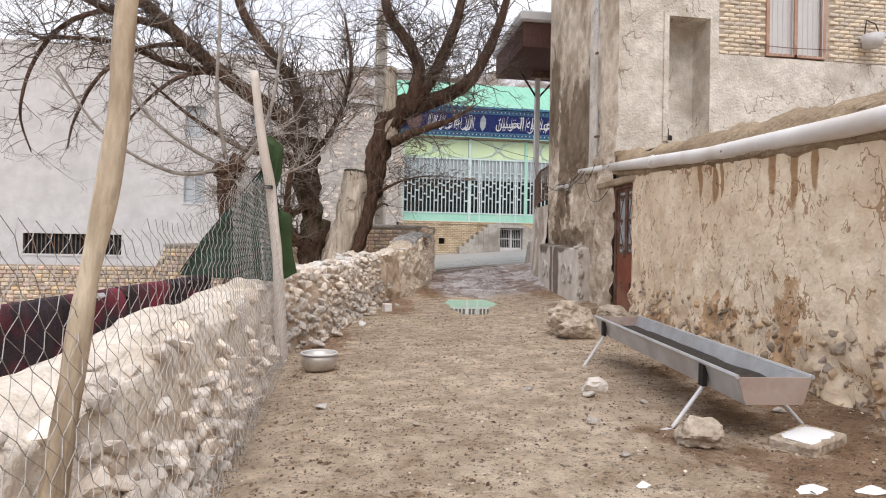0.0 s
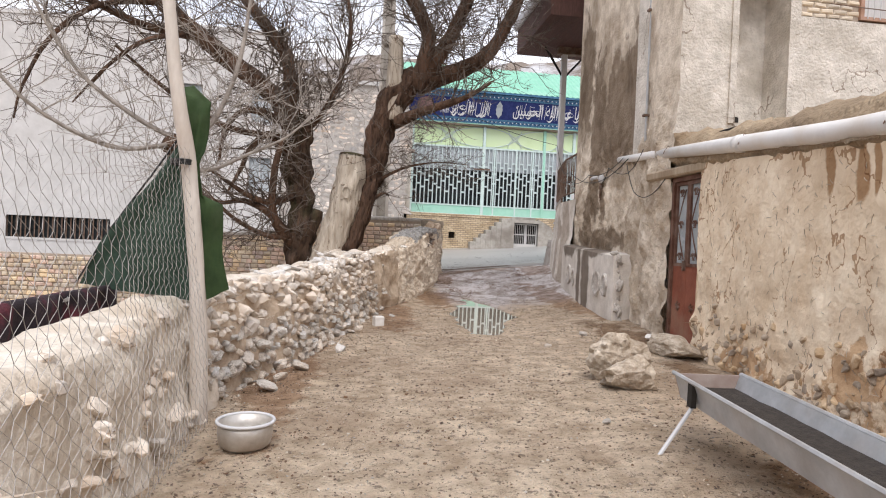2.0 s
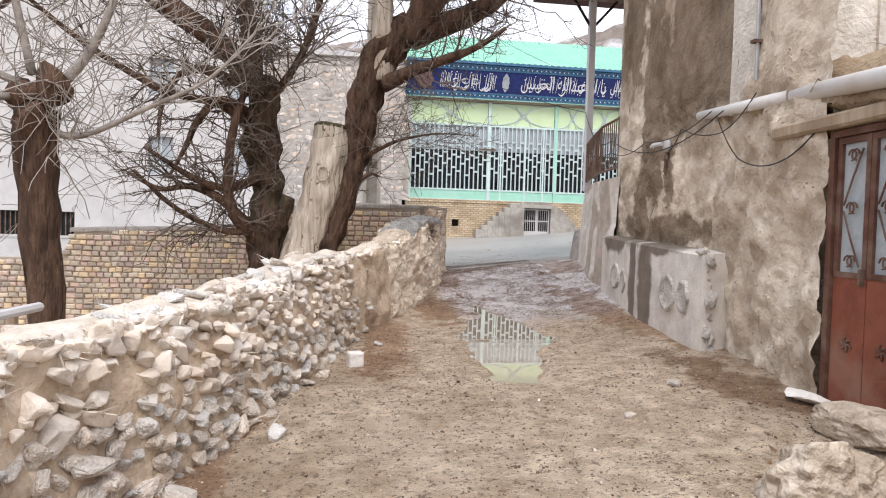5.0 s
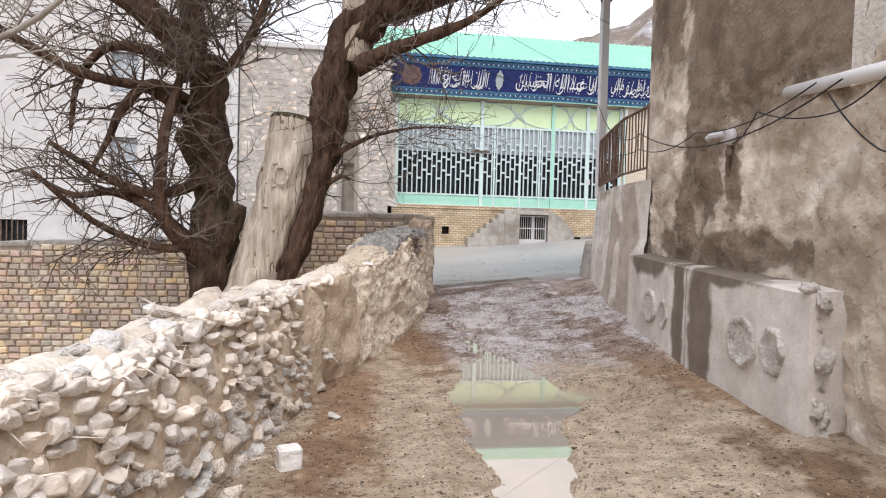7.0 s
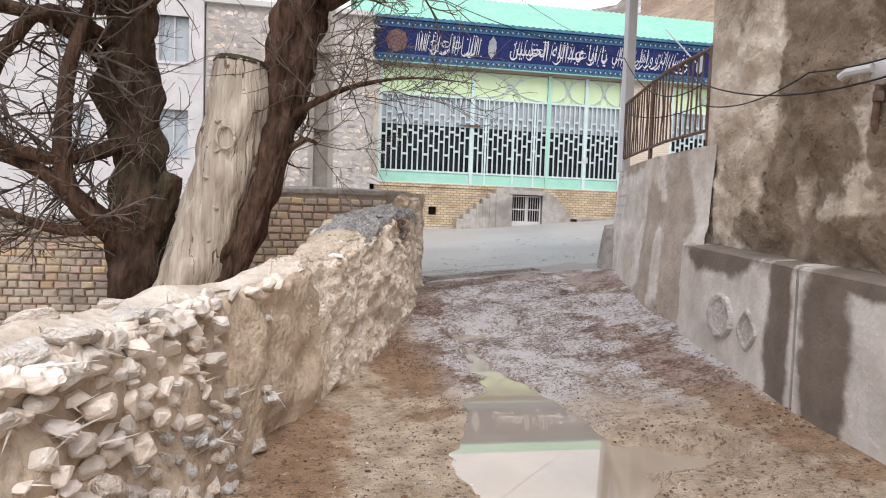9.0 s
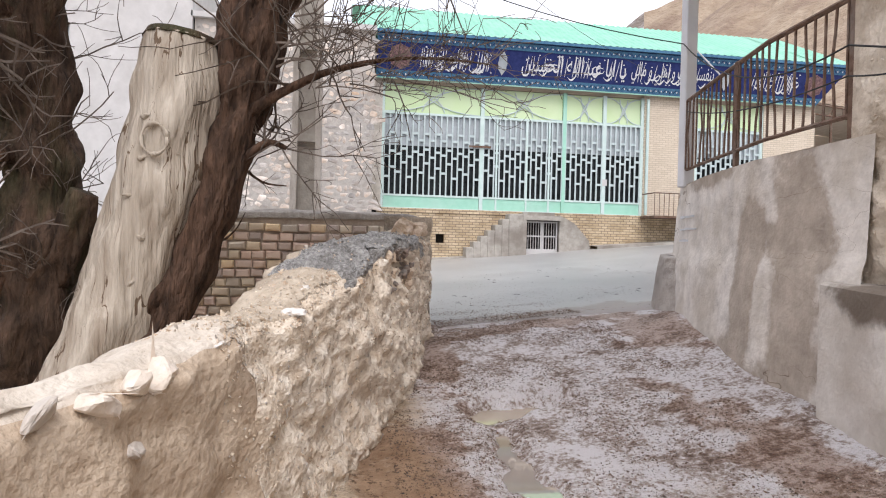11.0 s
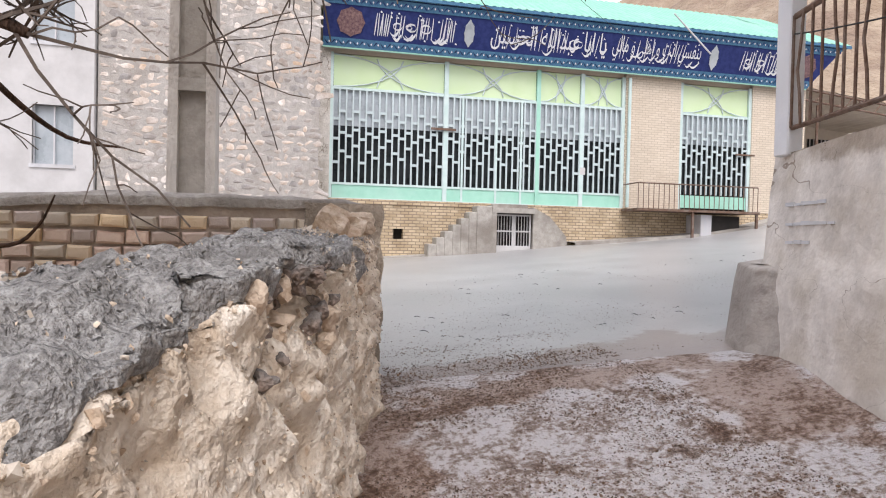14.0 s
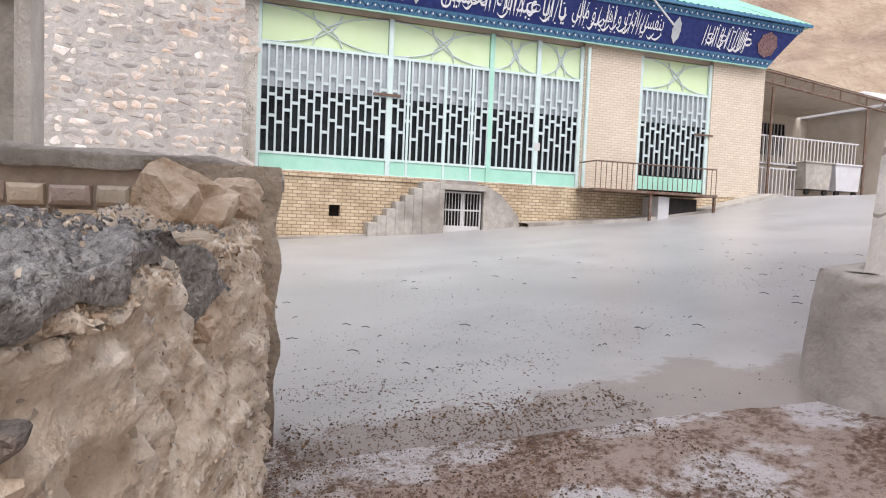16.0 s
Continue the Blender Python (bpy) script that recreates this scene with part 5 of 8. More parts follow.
bm = bmesh.new()
tube(bm, [(rail_at(y), min(y, 18.42), 3.62) for y in (15.25, 16.3, 17.4, 18.5)], 0.022, 6)
part("top_rail", bm, M_RUST, railing)
bm = bmesh.new()
tube(bm, [(rail_at(y), min(y, 18.42), 2.80) for y in (15.25, 16.3, 17.4, 18.5)], 0.018, 6)
part("bottom_rail", bm, M_RUST, railing)
for k in range(27):
    y = 15.36 + k * 0.115
    x = rail_at(y)
    bm = bmesh.new()
    s = 0.04 if k % 2 else -0.04
    tube(bm, [(x, y, 2.8), (x, y + s * 0.3, 3.0), (x, y + s, 3.2), (x, y + s * 0.3, 3.42), (x, y, 3.62)] if k % 3 == 1 else [(x, y, 2.8), (x, y, 3.2), (x, y, 3.62)], 0.011, 5)
    part("baluster", bm, M_RUST, railing)
for y in (15.3, 16.9):
    bm = bmesh.new()
    box(bm, rail_at(y) - 0.02, y - 0.02, 2.6, rail_at(y) + 0.02, y + 0.02, 3.64)
    part("rail_post", bm, M_RUST, railing)
canopy = thing("canopy", "dark brown roof canopy on a pale steel post", "canopy")
add_box("post", (5.22, 18.36, 2.6, 5.36, 18.5, 6.72), mat("pale_post_paint", (0.72, 0.73, 0.75), (0.80, 0.81, 0.82), 4.0, (0.60, 0.58, 0.56), 2.0, 0.4, 0.5, 0.1, 40), canopy, "pale grey square steel post", 0.01)
bm = bmesh.new()
box(bm, 4.2, 16.2, 6.9, 12, 19.3, 7.55)
part("soffit", bm, mat("dark_brown_soffit", (0.07, 0.035, 0.028), (0.12, 0.06, 0.05), 6.0, rough=0.8, stretch=(6, 0.4, 1)), canopy)
bm = bmesh.new()
box(bm, 4.1, 16.1, 7.56, 12, 19.42, 7.85, bevel=0.05)
part("fascia", bm, M_GREYPAINT, canopy)
for a, b in (((5.29, 18.43, 6.1), (4.75, 18.43, 6.9)), ((5.29, 18.43, 6.1), (6.0, 18.43, 6.9))):
    bm = bmesh.new()
    tube(bm, [a, b], 0.03, 6)
    part("strut", bm, M_DARK, canopy)
bm = bmesh.new()
box(bm, 5.1, 18.3, 6.72, 12, 18.5, 6.9)
part("beam", bm, M_RUST, canopy)

# ---- prayer hall across the road ----
HY = 34.8
hall = thing("wall_hall", "hall front of beige brick over a worn yellow plinth", "wall", kind="structure")


def slab(name, dims, material, parent=hall, label="", bevel=0.0):
    return add_box(name, dims, material, parent, label, bevel)


slab("plinth_left", (2.45, HY - 0.1, 0.3, 4.70, HY + 0.3, 3.16), M_HALLBRICK)
slab("plinth_mid", (5.03, HY - 0.1, 0.3, 8.06, HY + 0.3, 3.16), M_HALLBRICK)
slab("plinth_low", (4.70, HY - 0.1, 0.3, 5.03, HY + 0.3, 1.88), M_HALLBRICK)
slab("plinth_high", (4.70, HY - 0.1, 2.22, 5.03, HY + 0.3, 3.16), M_HALLBRICK)
# near-black sheet paints the shade inside the vent
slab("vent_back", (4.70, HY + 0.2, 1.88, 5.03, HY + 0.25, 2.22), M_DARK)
slab("plinth_right", (9.38, HY - 0.1, 0.6, 20.6, HY + 0.3, 3.16), M_HALLBRICK)
slab("plinth_over", (8.06, HY - 0.1, 2.8, 9.38, HY + 0.3, 3.16), M_CEMENT)
# near-black sheet paints the shade inside the cellar hatch
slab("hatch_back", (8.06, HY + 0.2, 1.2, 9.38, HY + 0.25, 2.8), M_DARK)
slab("pier", (13.0, HY - 0.12, 3.163, 15.2, HY + 0.3, 8.1), M_FACEBRICK)
slab("pier", (18.25, HY - 0.12, 3.163, 20.6, HY + 0.3, 8.1), M_FACEBRICK)
slab("pier", (2.2, HY - 0.12, 3.163, 2.58, HY + 0.3, 8.1), M_PLASTER)
slab("side", (20.3, HY + 0.3, 1.5, 20.6, 46, 9.3), M_FACEBRICK)
slab("header", (2.2, HY + 0.05, 7.85, 20.6, HY + 0.3, 9.5), M_BEIGE)
# near-black sheet stands for the unlit hall behind the gates
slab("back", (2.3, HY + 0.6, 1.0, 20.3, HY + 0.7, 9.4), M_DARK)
# ledge under the gates
slab("ledge", (2.45, HY - 0.13, 3.0, 8.0, HY - 0.1, 3.1), M_HALLBRICK)

# cement stair flank and splay round the cellar hatch
steps = thing("cellar_surround", "stepped cement surround of a cellar hatch", "steps", kind="structure")
for k in range(7):
    x0 = 5.75 + k * 0.27
    x1 = 8.02 if k == 6 else x0 + 0.27
    zt = 1.75 + k * 0.215
    bm = bmesh.new()
    box(bm, x0, HY - 0.75, 0.9, x1, HY - 0.1, zt, bevel=0.02)
    part("step", bm, M_CEMENT, steps)
bm = bmesh.new()
vs = [[bm.verts.new((x, y, z)) for x, z in ((9.40, 0.9), (10.75, 1.2), (10.6, 2.1), (10.0, 2.75), (9.40, 3.05))] for y in (HY - 0.6, HY - 0.1)]
bm.faces.new(vs[0])
bm.faces.new(vs[1][::-1])
for k in range(5):
    bm.faces.new((vs[0][k], vs[1][k], vs[1][(k + 1) % 5], vs[0][(k + 1) % 5]))
part("splay", bm, M_CEMENT, steps)
slab("cheek", (7.9, HY - 0.76, 0.9, 8.06, HY - 0.1, 3.08), M_CEMENT, steps)
slab("lintel", (7.9, HY - 0.78, 2.83, 9.45, HY - 0.1, 3.0), M_CEMENT, steps)
hatch = thing("cellar_gate", "low white barred metal gate of the cellar", "gate")
bm = bmesh.new()
for x in (8.08, 8.68, 8.74, 9.30):
    box(bm, x, HY - 0.5, 1.42, x + 0.05, HY - 0.46, 2.79)
for z in (2.74, 2.2):
    box(bm, 8.08, HY - 0.502, z, 9.35, HY - 0.458, z + 0.05)
part("gate_frame", bm, M_WHITE, hatch)
slab("kick_plate", (8.08, HY - 0.49, 1.42, 9.35, HY - 0.47, 1.74), M_WHITE, hatch)
for k in range(12):
    if k in (0, 6):
        continue
    x = 8.10 + k * 0.102
    bm = bmesh.new()
    tube(bm, [(x, HY - 0.48, 1.74), (x, HY - 0.48, 2.76)], 0.013, 5)
    part("bar", bm, M_WHITE, hatch)
# second near-black sheet painting the cellar's shade behind the bars
slab("inside", (8.07, HY - 0.2, 1.3, 9.37, HY - 0.15, 2.82), M_DARK, hatch)


M_SLAT = mat("pale_grey_green_slat_paint", (0.50, 0.60, 0.60), (0.62, 0.70, 0.70), 3.0, (0.44, 0.46, 0.45), 1.0, 0.4, 0.5, 0.05, 40)
slat_len = {}


def slat_mesh(w, d, h, name):
    key = (round(w, 3), round(h, 3), name)
    if key not in slat_len:
        bm = bmesh.new()
        box(bm, -w / 2, -d / 2, 0, w / 2, d / 2, h)
        slat_len[key] = mesh_of(name, bm, M_SLAT)
    return slat_len[key]



def gate_bay(gate, x0, x1, zb, zt, seed):
    """One bay: mint kick panel, staggered slats before dark glass topped by a pane coloured as reflected sky, lime
    fanlight with bowed bars.
    """
    bay = slab("kick_panel", (x0 + 0.06, HY - 0.03, zb, x1 - 0.06, HY, zb + 0.46), M_GREEN, gate)
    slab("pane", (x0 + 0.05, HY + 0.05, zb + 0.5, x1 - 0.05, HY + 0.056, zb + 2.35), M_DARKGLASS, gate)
    # pale grey colour paints the sky mirrored in the upper glass
    slab("frosted_pane", (x0 + 0.05, HY + 0.045, zb + 2.354, x1 - 0.05, HY + 0.055, zt - 1.15), M_FROSTSKY, gate)
    fan = slab("fanlight", (x0 + 0.06, HY + 0.02, zt - 1.1, x1 - 0.06, HY + 0.03, zt - 0.03), M_LIME, gate, "lime-tinted fanlight pane")
    n = max(3, round((x1 - x0) / 0.222))
    s = (x1 - x0 - 0.1) / n
    z_lo, z_hi = zb + 0.5, zt - 1.16
    up = slat_mesh(0.055, 0.05, z_hi - z_lo, "slat")
    rung = slat_mesh(s - 0.056, 0.04, 0.085, "rung")
    for k in range(n + 1):
        piece("slat", up, bay, pose(x0 + 0.05 + k * s, HY - 0.03, z_lo))
    for k in range(n):
        off = (0.0, 0.36, 0.18, 0.54)[(k + seed) % 4]
        for z in (z_lo + 0.62 + off, z_lo + 1.38 + off * 0.55, z_lo + 2.02 + 0.25 * (k % 2)):
            if z < z_hi - 0.1:
                piece("rung", rung, bay, pose(x0 + 0.05 + (k + 0.5) * s, HY - 0.03, z))
    h = 1.05
    w = x1 - x0 - 0.12
    for cx in (x0 + 0.06, x1 - 0.06):
        side = 1 if cx < (x0 + x1) / 2 else -1
        bm = bmesh.new()
        tube(bm, [(cx + side * w * 0.62 * math.sin(t), HY - 0.01, zt - 0.05 - h * (1 - math.cos(t)) * 1.0) for t in (0, 0.25, 0.5, 0.75, 1.0, 1.25, 1.5)], 0.022, 5)
        part("bowed_bar", bm, M_SLAT, fan)
        bm = bmesh.new()
        tube(bm, [(cx + side * w * 0.62 * math.sin(t), HY - 0.012, zt - 1.08 + h * (1 - math.cos(t)) * 1.0) for t in (0, 0.25, 0.5, 0.75, 1.0, 1.25, 1.5)], 0.022, 5)
        part("bowed_bar", bm, M_SLAT, fan)
    return bay


ZB, ZT = 3.17, 7.85
big = thing("gate", "mint green steel gate with staggered slats and lime fanlights", "gate", "hall gates")
XS = (2.6, 6.41, 9.7, 11.35, 12.95)
for k in range(4):
    gate_bay(big, XS[k] + 0.02, XS[k + 1] - 0.02, ZB, ZT, k)
for k, x in enumerate(XS):
    slab("mullion", (x - 0.07, HY - 0.07, ZB, x + 0.07, HY + 0.02, ZT), M_GREEN if k == 2 else M_PALEGREEN, big)
slab("sill", (2.67, HY - 0.06, ZB - 0.04, 12.88, HY + 0.02, ZB + 0.02), M_PALEGREEN, big)
slab("transom", (2.67, HY - 0.055, ZT - 1.17, 12.88, HY + 0.0, ZT - 1.09), M_PALEGREEN, big)
slab("kick_rail", (2.67, HY - 0.055, ZB + 0.44, 12.88, HY + 0.0, ZB + 0.51), M_PALEGREEN, big)
slab("pull_bar", (5.9, HY - 0.13, 5.55, 6.75, HY - 0.08, 5.62), M_RUST, big)
slab("notice", (11.3, HY - 0.08, 4.3, 11.5, HY - 0.07, 4.55), M_WHITE, big, "small white paper notice")
for x in (7.0, 8.2, 9.1):
    slab("door_stile", (x - 0.035, HY - 0.06, ZB + 0.02, x + 0.035, HY - 0.02, ZT - 1.17), M_PALEGREEN, big)
small = thing("gate", "mint green slatted gate above a small railed landing", "gate", "hall gates")
gate_bay(small, 15.28, 18.18, ZB + 0.1, ZT, 7)
for x in (15.27, 18.19):
    slab("mullion", (x - 0.06, HY - 0.07, ZB, x + 0.06, HY + 0.02, ZT), M_PALEGREEN, small)
slab("transom", (15.33, HY - 0.055, ZT - 1.17, 18.13, HY, ZT - 1.09), M_PALEGREEN, small)
slab("pull_bar", (17.6, HY - 0.13, 5.3, 18.4, HY - 0.08, 5.36), M_RUST, small)
bm = bmesh.new()
tube(bm, [(13.1, HY - 0.2, 3.2), (13.1, HY - 0.2, 7.8)], 0.06, 8)
dp = part("downpipe", bm, M_PALEGREEN)
tagged(dp, "beige rain pipe down the brick pier", "pipe")

# landing with its railing and supports
landing = thing("landing", "small steel landing with a thin brown railing", "landing")
slab("deck", (12.9, HY - 1.25, 3.05, 17.75, HY - 0.13, 3.13), M_RUST, landing, "dark steel deck plate")
for x in (15.1, 17.7):
    slab("support", (x - 0.04, HY - 1.2, 1.8, x + 0.04, HY - 1.12, 3.05), M_RUST, landing)
bm = bmesh.new()
tube(bm, [(12.95, HY - 0.2, 4.0), (12.95, HY - 1.2, 4.0), (17.7, HY - 1.2, 4.0)], 0.025, 6)
part("top_rail", bm, M_RUST, landing)
for k in range(25):
    x = 12.95 + k * 0.198
    bm = bmesh.new()
    tube(bm, [(x, HY - 1.2, 3.12), (x, HY - 1.2, 4.0)], 0.014, 5)
    part("baluster", bm, M_RUST, landing)
# solid box whose near-black colour paints the shade in the opening
bm = bmesh.new()
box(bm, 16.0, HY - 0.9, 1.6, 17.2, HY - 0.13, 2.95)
ch = part("culvert_shade", bm, M_DARK)
tagged(ch, "near-black box painting the shade of an opening under the landing", "opening", kind="structure")
slab("culvert_post", (15.55, HY - 1.0, 1.6, 15.98, HY - 0.13, 2.98), M_GREYPAINT, ch)

# pavement kerb along the hall
bm = bmesh.new()
sheet(bm, lambda x, v: (x, (HY - 0.95, HY - 0.93, HY - 0.1)[v], lerp_rows(FAR, x)[0] + (-0.2, 0.13, 0.16)[v] + 0.02 * noise.noise(Vector((x * 2, v, 0)))), span(10.8, 21, 0.3), (0, 1, 2))
sheet(bm, lambda x, v: (x, (HY - 0.55, HY - 0.53, HY - 0.1)[v], lerp_rows(FAR, x)[0] + (-0.2, 0.07, 0.09)[v] + 0.02 * noise.noise(Vector((x * 2, v, 0)))), span(2.4, 5.75, 0.3), (0, 1, 2))
tagged(part("pavement", bm, M_CEMENT), "narrow cracked cement kerb along the hall", "kerb", kind="structure")

# banner along the eaves
banner = thing("banner", "long navy mourning banner with white calligraphy and light blue borders", "banner")
BT, BB = Vector((0, 33.95, 9.42)), Vector((0, 34.45, 7.90))


def ban(x, v, lift=0.0):
    """A point of the tilted banner: v from 0 at its foot to 1 on top."""
    p = BB.lerp(BT, v)
    return (x, p.y - 0.95 * lift, p.z - 0.3 * lift)


def strip(name, v0, v1, material, lift, x0=2.3, x1=20.35, flare=1.2):
    bm = bmesh.new()
    a = [bm.verts.new(ban(x, v, lift + o)) for o in (0, -0.02) for x, v in ((x0, v0), (x1 + flare * v0, v0), (x1 + flare * v1, v1), (x0, v1))]
    for f in ((0, 1, 2, 3), (7, 6, 5, 4), (0, 4, 5, 1), (1, 5, 6, 2), (2, 6, 7, 3), (3, 7, 4, 0)):
        bm.faces.new([a[k] for k in f])
    return part(name, bm, material, banner)


strip("cloth", 0.0, 1.0, M_BLUE, 0.0)
low_b = strip("border", 0.03, 0.2, M_BANNERBLUE, 0.03)
top_b = strip("border", 0.82, 0.98, M_BANNERBLUE, 0.03)
strip("edging", 0.0, 0.028, M_GREEN, 0.035)
# scrolling border ornament
for v, host in ((0.115, low_b), (0.9, top_b)):
    bm = bmesh.new()
    x = 2.4
    k = 0
    while x < 20.3 + 1.2 * v:
        s = 1 if k % 2 else -1
        q = [Vector(ban(x + dx, v + s * dv, 0.04)) for dx, dv in ((-0.08, -0.05), (0, -0.01), (0.08, 0.05), (0.02, 0.04))]
        bm.faces.new([bm.verts.new(p) for p in q])
        q = [Vector(ban(x + dx + 0.11, v + dv, 0.04)) for dx, dv in ((-0.035, 0), (0, -0.03), (0.035, 0), (0, 0.03))]
        bm.faces.new([bm.verts.new(p) for p in q])
        x += 0.22
        k += 1
    part("ornament", bm, mat("navy_ornament_print", (0.012, 0.018, 0.07), (0.02, 0.03, 0.1), 9.0, rough=0.8, bump=0.0) if v < 0.5 else M_BLUE, host)
    bm = bmesh.new()
    x = 2.5
    while x < 20.2 + 1.2 * v:
        q = [Vector(ban(x + dx, v + dv, 0.042)) for dx, dv in ((-0.03, 0), (0, -0.025), (0.03, 0), (0, 0.025))]
        bm.faces.new([bm.verts.new(p) for p in q])
        x += 0.22
    part("dots", bm, M_WRITING, host)["kind"] = "stuff"


def flat_tube(bm, pts, w):
    """A ribbon stroke with a broad-nib width on the banner; pts in (x, v)."""
    last = None
    for k, (x, v) in enumerate(pts):
        f = math.sin(math.pi * (0.12 + 0.8 * k / max(1, len(pts) - 1)))
        d = w * (0.4 + 0.9 * f)
        a, b = bm.verts.new(ban(x - d * 0.35, v + d * 0.5, 0.03)), bm.verts.new(ban(x + d * 0.35, v - d * 0.5, 0.03))
        if last:
            bm.faces.new((last[0], last[1], b, a))
        last = (a, b)


def calligraphy(x0, x1, seed, fine=0.62):
    """Tall uprights, sweeping bowls and dots of thuluth script, as plain strokes."""
    r = random.Random(seed)
    bm = bmesh.new()
    x = x0
    while x < x1:
        kind = r.random()
        if kind < 0.5:
            lean = r.uniform(0.02, 0.1)
            flat_tube(bm, [(x + lean * t, 0.30 + 0.42 * t) for t in (0, 0.25, 0.5, 0.75, 1)], 0.05 * fine)
            x += r.uniform(0.10, 0.17)
        elif kind < 0.85:
            w, c = r.uniform(0.25, 0.45), r.uniform(0.30, 0.44)
            flat_tube(bm, [(x + w * t, c - 0.09 * math.sin(math.pi * t) + 0.05 * t) for t in (0, 0.15, 0.3, 0.45, 0.6, 0.75, 0.9, 1)], 0.065 * fine)
            x += w * 0.55
        else:
            w = r.uniform(0.1, 0.18)
            flat_tube(bm, [(x + w * math.cos(a * 0.9), 0.5 + w * 0.45 * math.sin(a * 0.9)) for a in range(8)], 0.04 * fine)
            x += w
        if r.random() < 0.6:
            dx, dv = r.uniform(-0.1, 0.1), r.choice((0.27, 0.66, 0.74))
            flat_tube(bm, [(x + dx, dv), (x + dx + 0.03, dv + 0.012), (x + dx + 0.06, dv)], 0.045 * fine)
    ob = part("calligraphy", bm, M_WRITING, banner, "white calligraphic lettering")
    ob["kind"] = "stuff"
    return ob


# joined letter forms: isolated, final, initial, medial
FORMS = {"\u0627": "\ufe8d\ufe8e\ufe8d\ufe8e", "\u0628": "\ufe8f\ufe90\ufe91\ufe92", "\u062a": "\ufe95\ufe96\ufe97\ufe98", "\u062d": "\ufea1\ufea2\ufea3\ufea4", "\u062f": "\ufea9\ufeaa\ufea9\ufeaa", "\u0633": "\ufeb1\ufeb2\ufeb3\ufeb4", "\u0639": "\ufec9\ufeca\ufecb\ufecc", "\u0641": "\ufed1\ufed2\ufed3\ufed4", "\u0644": "\ufedd\ufede\ufedf\ufee0", "\u0645": "\ufee1\ufee2\ufee3\ufee4", "\u0646": "\ufee5\ufee6\ufee7\ufee8", "\u0647": "\ufee9\ufeea\ufeeb\ufeec", "\u0648": "\ufeed\ufeee\ufeed\ufeee", "\u064a": "\ufef1\ufef2\ufef3\ufef4"}
BREAKS = "\u0627\u062f\u0648 "


def joined_script(words):
    """Right-to-left letters in their joined forms, in the order in which they are drawn."""
    out = []
    for i, c in enumerate(words):
        before = i > 0 and words[i - 1] not in BREAKS
        after = i + 1 < len(words) and words[i + 1] != " " and c not in BREAKS
        out.append(FORMS[c][(1 if before else 0) + (2 if after else 0)] if c in FORMS else c)
    return "".join(reversed(out))


def lettering(words, x0, x1, v0, v1):
    """White letters lying on the tilted banner."""
    curve = bpy.data.curves.new("lettering", "FONT")
    curve.body = joined_script(words)
    curve.resolution_u = 3
    holder = new("lettering", curve)
    bpy.context.view_layer.update()
    me = bpy.data.meshes.new_from_object(holder)
    bpy.data.objects.remove(holder)
    co = [v.co.copy() for v in me.vertices]
    ax, bx, ay, by = min(c.x for c in co), max(c.x for c in co), min(c.y for c in co), max(c.y for c in co)
    for v, c in zip(me.vertices, co):
        v.co = ban(x0 + (c.x - ax) / (bx - ax) * (x1 - x0), v0 + (c.y - ay) / (by - ay) * (v1 - v0), 0.034)
    me.materials.clear()
    me.materials.append(M_WRITING)
    ob = new("calligraphy", me)
    ob.parent = banner
    ob["label"] = "white calligraphic lettering"
    return ob


lettering("\u064a\u0627 \u0627\u0628\u0627 \u0639\u0628\u062f\u0627\u0644\u0644\u0647 \u0627\u0644\u062d\u0633\u064a\u0646", 7.75, 11.9, 0.25, 0.78)
lettering("\u0628\u0646\u0641\u0633\u064a \u0627\u0646\u062a \u0648 \u0627\u0647\u0644\u064a \u0648 \u0645\u0627\u0644\u064a", 12.15, 15.6, 0.25, 0.78)
for x0, x1, sd in ((3.9, 6.5, 11), (17.3, 19.3, 14)):
    calligraphy(x0, x1, sd)
    calligraphy(x0 + 0.1, x1, sd + 20)
for x0, x1, sd in ((7.9, 11.7, 12), (12.3, 15.4, 13)):
    calligraphy(x0, x1, sd, 0.5)
for x, big_one in ((3.15, True), (7.0, False), (16.15, False), (20.1, True)):
    bm = bmesh.new()
    n = 24
    c = bm.verts.new(ban(x, 0.51, 0.03))
    rim_v = []
    for k in range(n):
        a = 2 * math.pi * k / n
        q = (0.42 if big_one else 0.26) * (1 + 0.07 * math.cos(8 * a)) * (1 if big_one else 1 - 0.35 * abs(math.cos(a)))
        rim_v.append(bm.verts.new(ban(x + q * math.cos(a), 0.51 + q * math.sin(a) * (0.62 if big_one else 1.0), 0.03)))
    for k in range(n):
        bm.faces.new((c, rim_v[k], rim_v[(k + 1) % n]))
    part("medallion", bm, M_GOLD if big_one else M_FROSTSKY, banner)

# green sheet roof
roof = thing("roof_hall", "mint green ribbed sheet-metal roof of the hall", "roof", kind="structure")
bm = bmesh.new()


def roof_pt(x, v):
    rib = 0.035 * (1 if int(x / 0.14) % 2 else 0)
    return (x + 0.5 * v * (1 if x < 3 else (-0.9 if x > 20 else 0)), 33.85 + 4.3 * v, 9.5 + 2.4 * v + rib)


sheet(bm, roof_pt, span(1.4, 21.8, 0.07), (0, 0.25, 0.5, 0.75, 1))
part("slope", bm, M_ROOFGREEN, roof)
bm = bmesh.new()
sheet(bm, lambda x, v: (x, 38.2 + 5 * v, 11.9 - 2.6 * v), (1.4, 21.8), (0, 1))
sheet(bm, lambda y, v: (20.5, y, 9.3 + v * max(0, (y - 33.9) * 0.55 if y < 38.2 else 2.4 - (y - 38.2) * 0.5)), (33.95, 36, 38.2, 43), (0, 1))
